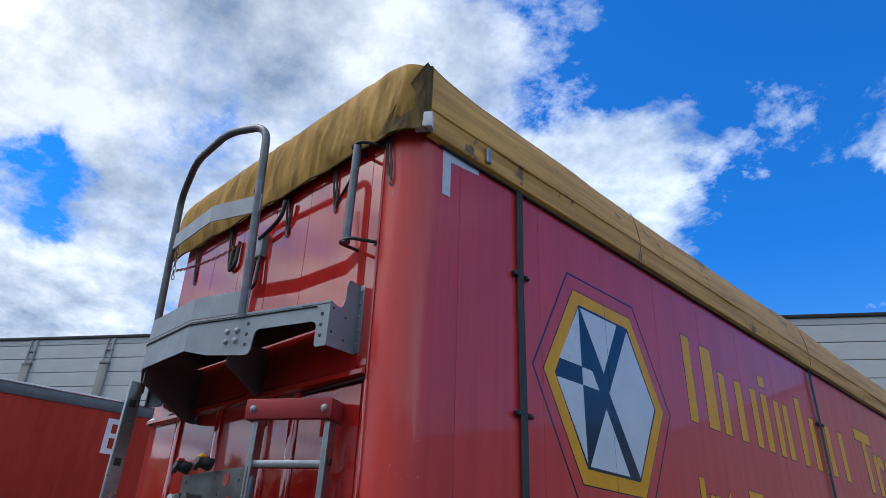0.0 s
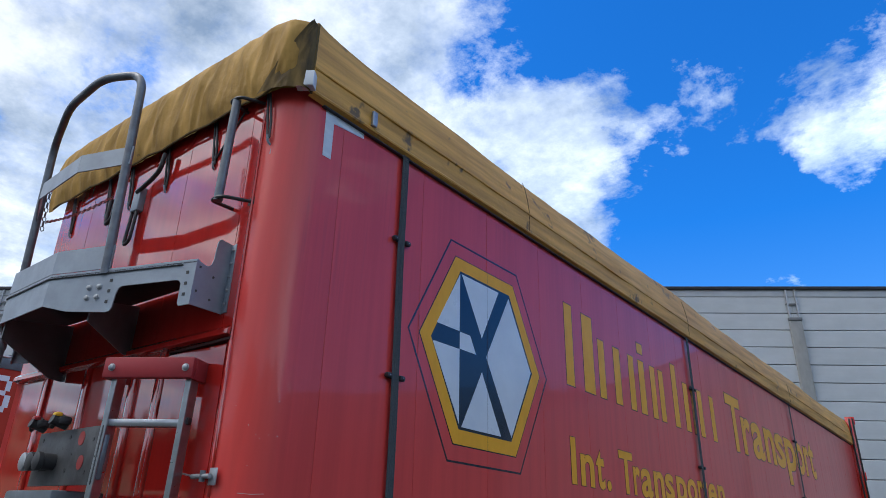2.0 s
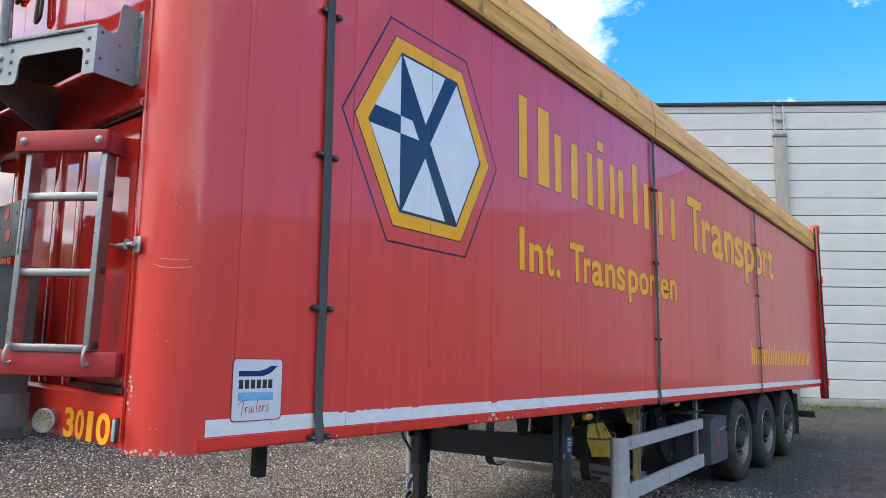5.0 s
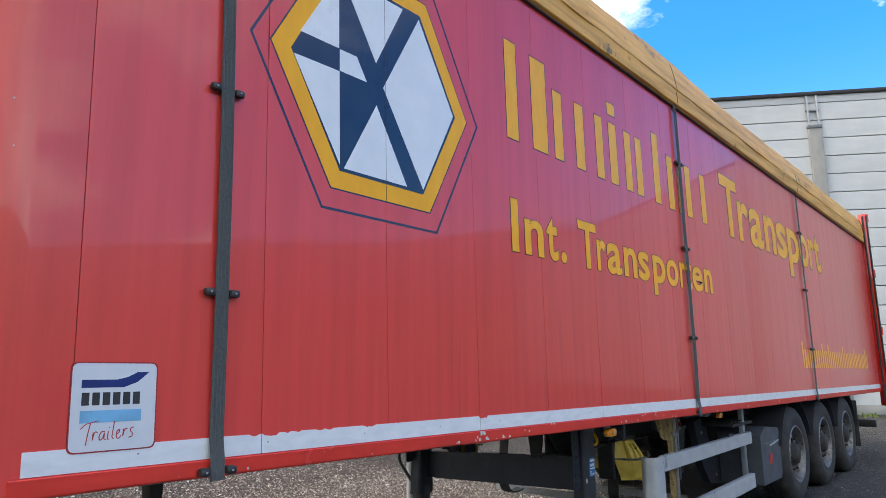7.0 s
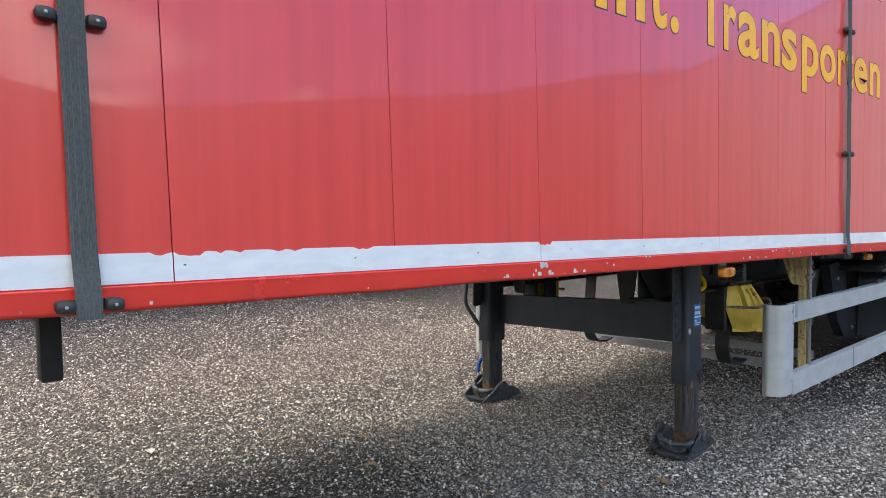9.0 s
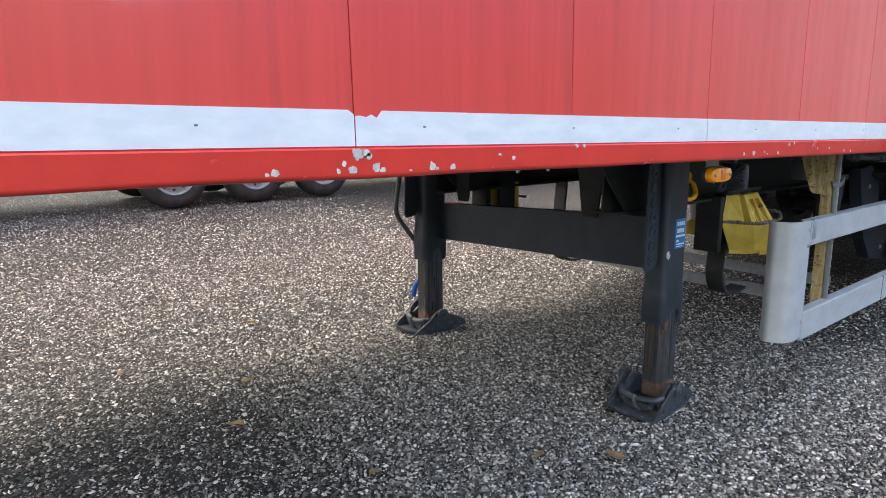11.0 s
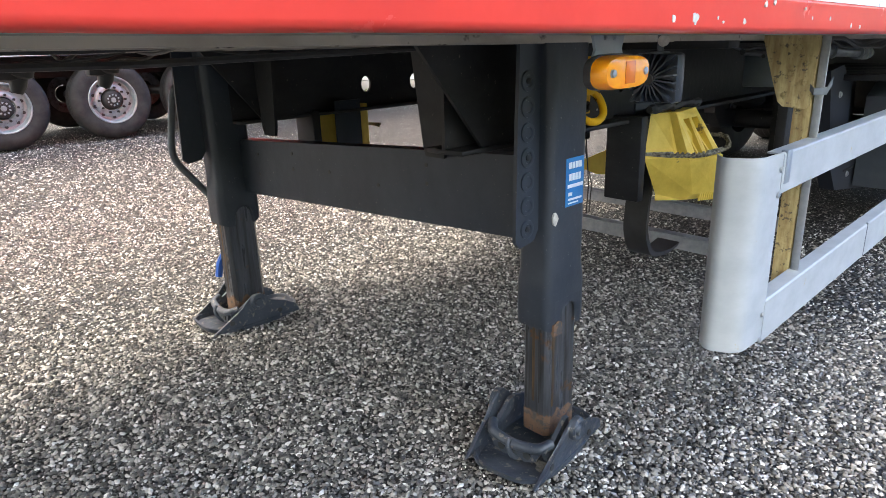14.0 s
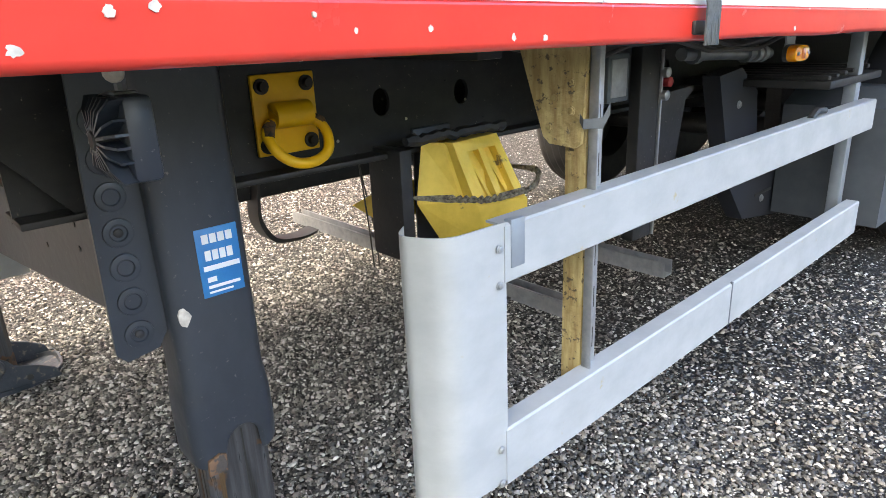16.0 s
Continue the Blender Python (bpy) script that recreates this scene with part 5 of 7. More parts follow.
        for i in range(5):
            bm.faces.new((A[i], A[(i + 1) % 5], B[(i + 1) % 5], B[i]))
        part("brace", bm, BRACE, g, "grey brace plate, coloured darker for the shade under the platform", smooth=False)
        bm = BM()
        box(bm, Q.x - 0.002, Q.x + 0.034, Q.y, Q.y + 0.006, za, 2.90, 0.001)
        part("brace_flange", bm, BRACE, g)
        for k in range(4):
            bm = BM()
            bolt(bm, (Q.x + 0.018, Q.y, za + 0.03 + 0.085 * k), (0, -1, 0), 0.006, 0.006)
            part("bolt", bm, ZINC, g)
    for k in range(13):
        bm = BM()
        p = Vector((-0.66, -0.36, zt - 0.022)).lerp(Vector((-0.33, -0.225, zt - 0.022)), k / 12)
        box(bm, p.x - 0.004, p.x + 0.004, p.y - 0.012, p.y + 0.012, p.z - 0.012, p.z, 0.002)
        part("tread_tooth", bm, ZINC, g)
    for u in (0.62, 0.69):
        for z in (zb + 0.075, zb + 0.125):
            bm = BM()
            p = Vector((-0.245, -0.29, z)).lerp(Vector((-1.03, -0.59, z)), u)
            bolt(bm, p, (0.357, -0.934, 0), 0.012, 0.011)
            part("bolt", bm, ZINC, g)
    for u in (0.045, 0.545):
        for z in (zb + 0.05, zb + 0.10, zb + 0.15):
            bm = BM()
            p = Vector((-0.245, -0.29, z)).lerp(Vector((-1.03, -0.59, z)), u)
            fbox(bm, p + Vector((-0.357, -0.934, 0)) * 0.0005, (-0.007, 0.007), (0, 0.002), (-0.007, 0.007), 0.0, Vector((-0.785, -0.30, 0)), Vector((0.357, -0.934, 0)))
            part("square_hole", bm, BLACK, g, smooth=False)
    # handrail
    bm = BM()
    tube(bm, rounded([(-0.725, -0.468, 2.90), (-0.765, -0.515, 4.02), (-1.06, -0.61, 4.075), (-1.49, -0.61, 4.075), (-1.86, -0.53, 4.0), (-1.855, -0.47, 2.90)], 0.11, 6), 0.022, 14)
    part("handrail", bm, TUBE, g, "bent grey steel handrail")
    band = [Vector((-0.72, -0.485)), Vector((-1.03, -0.605)), Vector((-1.52, -0.605)), Vector((-1.86, -0.50))]
    for p, q in zip(band, band[1:]):
        bm = BM()
        d = q - p
        n = Vector((d.y, -d.x)).normalized()
        n = -n if n.y > 0 else n
        sheet(bm, [[(p.x, p.y, z), (q.x, q.y, z)] for z in (3.475, 3.575)], (n.x * 0.006, n.y * 0.006, 0))
        part("knee_band", bm, GREY_STEEL, g, "flat grey knee band", smooth=False)
    # chains at both posts
    for a, b in (((-0.815, -0.49, 3.80), (-0.80, -0.49, 3.52)), ((-1.83, -0.49, 3.72), (-1.83, -0.47, 3.42)), ((-1.80, -0.47, 3.47), (-0.98, -0.43, 3.40))):
        bm = BM()
        A, B = Vector(a), Vector(b)
        k = max(5, int((B - A).length / 0.03))
        for i in range(k):
            u = (i + 0.5) / k
            c = A.lerp(B, u) - Vector((0, 0, 0.10 * u * (1 - u) * (1 if abs(A.x - B.x) > 0.3 else 0)))
            d = (B - A).normalized() * 0.017
            s = (Vector((0, 0.009, 0)) if i % 2 else Vector((0.006, 0, 0.006)))
            if abs(A.x - B.x) < 0.3:
                s = (Vector((0, 0.009, 0)) if i % 2 else Vector((0.009, 0, 0)))
            tube(bm, [c - d, c - d * 0.5 + s, c + d * 0.5 + s, c + d, c + d * 0.5 - s, c - d * 0.5 - s], 0.003, 5, closed=True)
        part("chain", bm, RUSTY if abs(A.x - B.x) < 0.3 else REDCHAIN, g, "thin steel chain")


REDCHAIN = material("red_chain", (0.30, 0.03, 0.03), 0.5)
platform()


def front_fittings():
    # upright grab tube on two brackets
    bm = BM()
    top, low = Vector((-0.275, -0.235, 3.80)), Vector((-0.275, -0.235, 3.24))
    tube(bm, [top, low], 0.021, 14)
    gt = part("grab_tube", bm, TUBE, trailer, "grey upright tube on black brackets")
    for z in (3.80, 3.25):
        bm = BM()
        tube(bm, rounded([(-0.20, -0.095, z + 0.02), (-0.235, -0.245, z), (-0.315, -0.25, z), (-0.35, -0.10, z + 0.02)], 0.03), 0.009, 8)
        part("tube_bracket", bm, BLACK, gt)
        bm = BM()
        box(bm, -0.37, -0.18, -0.108, -0.098, z, z + 0.04, 0.003)
        part("bracket_plate", bm, BLACK, gt)
    # rubber tie loops from the tarpaulin's hem to hooks
    for i, x in enumerate((-0.13, -0.575, -1.03, -1.69, -2.16, -1.42)):
        zt_, zb_ = Z_TARP - 0.02, 3.535
        p = Vector((x, front_y(x), 0)) + CN * 0.03
        bm = BM()
        for s in (-0.014, 0.014):
            tube(bm, [p + CH * (s * 0.6 - 0.03) + CN * 0.015 + Vector((0, 0, zt_ + 0.03)), p + CH * (s - 0.012) + Vector((0, 0, (zt_ + zb_) / 2)), p + CH * s * 0.5 + Vector((0, 0, zb_ + 0.05))], 0.006, 6)
        if i == 1:
            tube(bm, [p + Vector((0, 0, zb_ + 0.07)), p + CH * 0.22 + Vector((0, 0, zt_ + 0.03))], 0.006, 6)
        tl = part("tie_loop", bm, BLACK, trailer, "black rubber tie-down loop")
        bm = BM()
        fbox(bm, p - CN * 0.03 + Vector((0, 0, zb_)), (-0.011, 0.011), (0.0, 0.012), (-0.035, 0.045), 0.004)
        tube(bm, rounded([p - CN * 0.02 + Vector((0, 0, zb_ + 0.02)), p + Vector((0, 0, zb_ + 0.03)), p + CN * 0.008 + Vector((0, 0, zb_ + 0.065))], 0.02), 0.006, 8)
        part("tie_hook", bm, GREY_STEEL, tl, "grey steel hook")
    # cord along the hem
    bm = BM()
    xs = [-0.10 - 2.35 * k / 80 for k in range(81)]
    tube(bm, [(x, front_y(x) - 0.075 - 0.01 * noise.noise((x * 7, 1, 1)), Z_TARP - 0.012 + 0.012 * min(min(abs(x - h) for h in HOOKS) / 0.16, 1)) for x in xs], 0.007, 6)
    part("hem_cord", bm, FLAP, trailer, "dark cord in the skirt's hem")
    # crank lever of the sheet roller
    bm = BM()
    c = Vector((-1.285, -0.155, 3.56))
    fbox(bm, c, (-0.04, 0.04), (0, 0.05), (-0.06, 0.09), 0.008)
    lv = part("roof_lever", bm, GREY_STEEL, trailer, "grey lever with bent black handle")
    bm = BM()
    tube(bm, rounded([c + CN * 0.05 + Vector((0, 0, 0.06)), c + CN * 0.06 + CH * 0.16 + Vector((0, 0, 0.09)), c + CN * 0.06 + CH * 0.235 + Vector((0, 0, 0.13)), c + CN * 0.06 + CH * 0.25 + Vector((0, 0, 0.23))], 0.05), 0.013, 10)
    part("lever_handle", bm, BLACK, lv)
    bm = BM()
    tube(bm, rounded([c + CN * 0.035 + CH * 0.022 + Vector((0, 0, -0.04)), c + CN * 0.04 + CH * 0.025 + Vector((0, 0, -0.25)), c + CN * 0.04 - CH * 0.03 + Vector((0, 0, -0.27)), c + CN * 0.035 - CH * 0.028 + Vector((0, 0, -0.04))], 0.025), 0.010, 8)
    part("lever_loop", bm, BLACK, lv)
    bm = BM()
    q = Vector((-1.60, -0.17, 3.54))
    tube(bm, rounded([q + Vector((0.025, -0.03, 0.16)), q + Vector((0.025, -0.03, 0.0)), q + Vector((-0.05, -0.03, -0.03)), q + Vector((-0.05, -0.03, 0.15))], 0.03), 0.012, 10)
    part("roller_hook", bm, BLACK, trailer, "bent black hook")
    # latch on the access door
    bm = BM()
    fbox(bm, Vector((-0.165, -0.092, 2.045)), (-0.02, 0.03), (0.0, 0.006), (-0.033, 0.033), 0.003)
    la = part("door_latch", bm, ZINC, trailer, "zinc toggle latch")
    bm = BM()
    s = Vector((-0.175, -0.112, 2.045))
    tube(bm, [s + CH * 0.02, s - CH * 0.10], 0.010, 10)
    tube(bm, [s - CH * 0.09, s - CH * 0.17 + Vector((0, 0, 0.012))], 0.004, 6)
    part("latch_bolt", bm, ZINC, la)
    bm = BM()
    tube(bm, [s - CH * 0.03 - Vector((0, 0, 0.02)), s - CH * 0.03 + Vector((0, 0, 0.022))], 0.012, 10)
    part("latch_collar", bm, TUBE, la)
    # fine scratches on the corner column
    for pts in (((-0.078, 1.964), (-0.05, 1.953), (0.0, 1.952), (0.055, 1.962)), ((-0.055, 1.986), (-0.01, 1.984), (0.04, 1.988))):
        bm = BM()
        tube(bm, [(-0.1 * max(0, (0.06 - y) / 0.18) ** 2 + 0.0012, y, z) for y, z in pts], 0.0011, 5)
        part("scratch", bm, PRIMER, trailer, "pale scratch in the red paint")
    # paint knocked off round the foot of the corner column
    rng = random.Random(21)
    def column_point(u, off):
        a, b, c = Vector((0, 0.118)), Vector((0.0, -0.085)), Vector((CXA, front_y(CXA)))
        p = (1 - u) ** 2 * a + 2 * u * (1 - u) * b + u * u * c
        d = 2 * (1 - u) * (b - a) + 2 * u * (c - b)
        return p + Vector((-d.y, d.x)).normalized() * off, Vector((d.x, d.y)).normalized()
    spots = [(rng.uniform(0.25, 1.0), Z_BOT + rng.uniform(0.0, 0.02) * rng.random(), rng.uniform(0.0025, 0.0075)) for k in range(26)]
    spots += [(rng.uniform(0.90, 1.0), rng.uniform(1.39, 1.53), rng.uniform(0.002, 0.007)) for k in range(16)] + [(rng.uniform(0.1, 0.95), rng.uniform(1.25, 2.6), rng.uniform(0.0012, 0.0025)) for k in range(18)]
    for u, z, r in spots:
        p, d = column_point(u, 0.0012)
        bm = BM()
        k = 9
        ring = [(r * rng.uniform(0.6, 1.4) * math.cos(2 * math.pi * i / k), r * rng.uniform(0.6, 1.2) * math.sin(2 * math.pi * i / k)) for i in range(k)]
        lay = lambda w: [bm.verts.new((p.x + d.x * a - d.y * w, p.y + d.y * a + d.x * w, max(z + b, Z_BOT - 0.002))) for a, b in ring]
        A, B = lay(0.0008), lay(-0.002)
        bm.faces.new(A); bm.faces.new(B[::-1])
        for i in range(k):
            bm.faces.new((A[i], A[(i + 1) % k], B[(i + 1) % k], B[i]))
        part("paint_chip", bm, PRIMER, trailer, smooth=False, tilt=True)
    # number, gauge, lamp on the front beam
    p = on_facet(-0.604, 0.016)
    mm = Matrix(((CN.x, CH.x, 0, p.x), (CN.y, CH.y, 0, p.y), (0, 0, 1, 1.322), (0, 0, 0, 1)))
    lettering("fleet_number", [("3", 0.0, 0.085), ("0", 0.10, 0.172), ("1", 0.200, 0.244), ("0", 0.276, 0.385)], YELLOW, trailer, -0.055, 0.118, 0.0, "yellow number 3010", mm)
    bm = BM()
    p = on_facet(-0.765, 0.0) + Vector((0, 0, 1.315))
    GN, GH = Vector((0.55, -0.83, 0.0)).normalized(), Vector((0.83, 0.55, 0.0)).normalized()
    lathe(bm, [(0, 0.0), (0, 0.046), (0.035, 0.046), (0.040, 0.052), (0.048, 0.052), (0.050, 0.046), (0.044, 0.044), (0.042, 0.0)], p, GN, 28)
    gg = part("air_gauge", bm, ZINC, trailer, "round steel-rimmed air gauge")
    bm = BM()
    lathe(bm, [(0.0425, 0.0), (0.0425, 0.044), (0.0435, 0.044), (0.0435, 0.0)], p, GN, 24)
    part("dial", bm, DIAL, gg, "yellowed dial")
    bm = BM()
    for k in range(9):
        a = radians(220 - 32.5 * k)
        q = p + GN * 0.0442 + GH * 0.034 * math.cos(a) + Vector((0, 0, 0.034 * math.sin(a)))
        fbox(bm, q, (-0.002, 0.002), (0, 0.001), (-0.004, 0.004), 0, GH, GN)
    tube(bm, [p + GN * 0.0448 - GH * 0.01, p + GN * 0.0448 + GH * 0.024 + Vector((0, 0, 0.016))], 0.0014, 5)
    part("dial_marks", bm, BLACK, gg, smooth=False)
    bm = BM()
    p = Vector((-0.17, -0.098, 1.327))
    fbox(bm, p, (-0.016, 0.016), (0.0, 0.02), (-0.05, 0.05), 0.012)
    ml = part("position_lamp", bm, BLACK, trailer, "small oval white position lamp")
    bm = BM()
    fbox(bm, p, (-0.010, 0.010), (0.012, 0.023), (-0.042, 0.042), 0.008)
    part("lens", bm, GUARD, ml, "clear ribbed lens")
    # coupling panel with its sockets, hoses and the pedestal below
    bm = BM()
    y = -0.37
    box(bm, -1.26, -0.60, y, y + 0.012, 2.0, 2.235, 0.003)
    cp = part("coupling_panel", bm, COUPLING, trailer, "grey perforated coupling panel with sockets")
    for x, z, r in ((-0.78, 2.19, 0.030), (-0.74, 2.09, 0.030), (-0.88, 2.06, 0.010), (-0.90, 2.20, 0.009), (-1.2, 2.2, 0.009), (-0.85, 2.13, 0.007), (-0.68, 2.05, 0.008), (-0.66, 2.18, 0.008)):
        bm = BM()
        lathe(bm, [(0, 0), (0, r), (0.002, r), (0.002, 0)], (x, y, z), (0, -1, 0), 14)
        part("panel_hole", bm, REDHOLE if r > 0.02 else BLACK, cp)
    for x, z in ((-1.02, 2.10), (-1.10, 2.10), (-1.18, 2.10)):
        bm = BM()
        lathe(bm, [(0, 0.036), (0.05, 0.036), (0.055, 0.040), (0.075, 0.040), (0.08, 0.030), (0.08, 0)], (x, y, z), (0, -1, 0), 18)
        part("socket", bm, BLACK if x > -1.15 else ZINC, cp, "round black electrical socket")
    for x, c in ((-0.92, YPAINT), (-1.16, REDINK)):
        bm = BM()
        tube(bm, [(x, y - 0.02, 2.25), (x, y - 0.09, 2.27)], 0.022, 12)
        box(bm, x - 0.034, x + 0.034, y - 0.07, y - 0.015, 2.25, 2.285, 0.010)
        tube(bm, rounded([(x, y - 0.04, 2.28), (x - 0.05, y - 0.05, 2.30), (x - 0.12, y - 0.04, 2.25)], 0.04), 0.012, 8)
        pc = part("palm_coupling", bm, BLACK, cp, "black air palm coupling")
        bm = BM()
        box(bm, x - 0.02, x + 0.02, y - 0.085, y - 0.055, 2.282, 2.300, 0.006)
        part("coupling_cover", bm, c, pc)
    bm = BM()
    box(bm, -1.36, -0.83, -0.42, -0.20, 1.24, 1.98, 0.01)
    part("pedestal", bm, PANEL, trailer, "plain grey steel pedestal box")
    bm = BM()
    box(bm, -0.93, -0.815, -0.36, -0.19, 1.28, 1.43, 0.006)
    part("pedestal_foot", bm, TUBE, trailer, "dark steel bracket")
    bm = BM()
    box(bm, -0.62, -0.595, -0.36, -0.33, 2.02, 2.20, 0.008)
    part("upright_handle", bm, TUBE, trailer)
    # second aluminium ladder rail at the far end of the headboard
    bm = BM()
    box(bm, -2.015, -1.985, -0.505, -0.425, 1.5, 2.80, 0.006)
    ar = part("upright_rail", bm, ALU, trailer, "aluminium upright rail with rung sockets", smooth=False)
    for z in (1.70, 2.01, 2.34, 2.67):
        bm = BM()
        box(bm, -1.988, -1.983, -0.485, -0.447, z - 0.022, z + 0.022, 0.006)
        part("rung_socket", bm, BLACK, ar)


COUPLING = material("dirty_coupling_panel", (0.10, 0.105, 0.11), 0.5, 0.2, (0.05, 0.05, 0.052), 9, spots=0.3, spot_col=(0.03, 0.028, 0.026), bump=0.06)
DIAL = material("yellowed_dial", (0.36, 0.31, 0.22), 0.4)
REDHOLE = material("red_behind_panel", (0.30, 0.02, 0.015), 0.4)
front_fittings()


# ---------- the undercarriage ----------
def chassis():
    for x, holes in ((-0.80, [(4.764, 1.013), (5.055, 1.014), (6.2, 1.0)]), (-2.05, [(4.186, 1.0), (4.586, 0.989), (4.886, 0.985), (5.29, 0.98)])):
        # web with real holes: strips between the openings
        bm = BM()
        z0, z1 = 0.885, 1.21
        ys = [3.9]
        for y, z in sorted(holes):
            ys += [y - 0.028, y + 0.028]
        ys.append(12.8)
        for a, b in zip(ys[0::2], ys[1::2]):
            box(bm, x - 0.006, x + 0.006, a, b, z0, z1)
        for y, z in holes:
            box(bm, x - 0.006, x + 0.006, y - 0.028, y + 0.028, z0, z - 0.036)
            box(bm, x - 0.006, x + 0.006, y - 0.028, y + 0.028, z + 0.036, z1)
        web = part("beam_web", bm, CHASSIS, trailer, "black chassis beam web with round holes")
        for y, z in holes:
            bm = BM()
            for q in range(4):
                sy, sz = (1, 1, -1, -1)[q], (1, -1, -1, 1)[q]
                arc = [(y + sy * 0.028 * math.cos(k * math.pi / 10), z + sz * 0.036 * math.sin(k * math.pi / 10)) for k in range(6)]
                prism(bm, arc + [(y + sy * 0.028, z + sz * 0.036)], "x", x - 0.0058, x + 0.0058)
            part("hole_rim", bm, CHASSIS, web, smooth=False)
        for z in (0.875, 1.205):
            bm = BM()
            box(bm, x - 0.07, x + 0.07, 3.9, 12.8, z, z + 0.014, 0.003)
            part("beam_flange", bm, CHASSIS, trailer)
    # added plate that blocks the view through the near beam's holes, so they read dark
    bm = BM()
    box(bm, -0.90, -0.888, 4.55, 6.5, 0.90, 1.20, 0.002)
    part("inner_web", bm, CHASSIS, trailer, "black plate added behind the beam to keep its holes dark")
    for k in range(9):
        bm = BM()
        y, z = 4.62 + 0.075 * k, 0.93 + 0.03 * ((k * 5) % 7)
        bolt(bm, (-0.794, y, z), (1, 0, 0), 0.0035, 0.003)
        part("rivet", bm, CHASSIS if k % 3 else PRIMER, trailer)
    for y in (4.75, 5.6, 6.7, 7.4, 8.6, 9.9, 11.2, 12.3):
        bm = BM()
        box(bm, -WID + 0.15, -0.42, y, y + 0.08, 1.12, 1.215, 0.004)
        part("cross_member", bm, CHASSIS, trailer)
    # skirt angle just inside the rail
    bm = BM()
    box(bm, -0.16, -0.105, 0.3, 12.9, 1.215, 1.235, 0.004, TILT @ Matrix.Translation((0, 0, 0.035)))
    part("skirt_angle", bm, UNDER, trailer)
    # hanging black stub under the front end
    bm = BM()
    box(bm, -0.43, -0.36, 0.682, 0.732, 1.012, 1.26, 0.006)
    part("support_stub", bm, CHASSIS, trailer, "black steel stub under the floor")
    # drawn cables and air pipes
    for k, (x, z) in enumerate(((-0.82, 1.13), (-1.2, 1.16))):
        bm = BM()
        tube(bm, [(x + 0.04 * noise.noise((k, y, 0)), 0.35 + 0.35 * y, z + 0.025 - 0.03 * abs(noise.noise((k + 5, y * 0.7, 0)))) for y in range(26)], 0.008, 7)
        part("air_pipe", bm, BLACK, trailer)
    # two valves hanging on hoses under the far edge
    for y in (3.27, 3.58):
        bm = BM()
        lathe(bm, [(-0.06, 0.0), (-0.06, 0.022), (-0.03, 0.03), (0.0, 0.03), (0.01, 0.045), (0.04, 0.045), (0.05, 0.02), (0.05, 0.0)], (-2.45, y, 1.09), (0.2, 0.3, 1), 14)
        box(bm, -2.48, -2.42, y - 0.075, y - 0.01, 1.08, 1.12, 0.01)
        hv = part("hanging_valve", bm, BLACK, trailer, "black valve hanging on hoses")
        for d in (-0.16, 0.14):
            bm = BM()
            tube(bm, rounded([(-2.45, y, 1.13), (-2.45, y + d * 0.4, 1.15), (-2.4, y + d, 1.13), (-2.3, y + 1.6 * d, 1.21)], 0.05), 0.008, 7)
            part("valve_hose", bm, BLACK, hv)
    rng = random.Random(8)
    for k in range(12):
        a = Vector((rng.uniform(-2.1, -1.15), rng.uniform(2.6, 4.6), 1.185))
        b = a + Vector((rng.uniform(0.2, 0.7), rng.uniform(-0.3, 0.5), rng.uniform(-0.02, 0.03)))
        bm = BM()
        tube(bm, [a.lerp(b, u) - Vector((0, 0, 0.12 * u * (1 - u))) for u in [i / 8 for i in range(9)]], 0.0045, 6)
        part("hanging_cable", bm, BLACK, trailer)


def octa(x0, x1, y0, y1, c):
    return [(x0 + c, y0), (x1 - c, y0), (x1, y0 + c), (x1, y1 - c), (x1 - c, y1), (x0 + c, y1), (x0, y1 - c), (x0, y0 + c)]


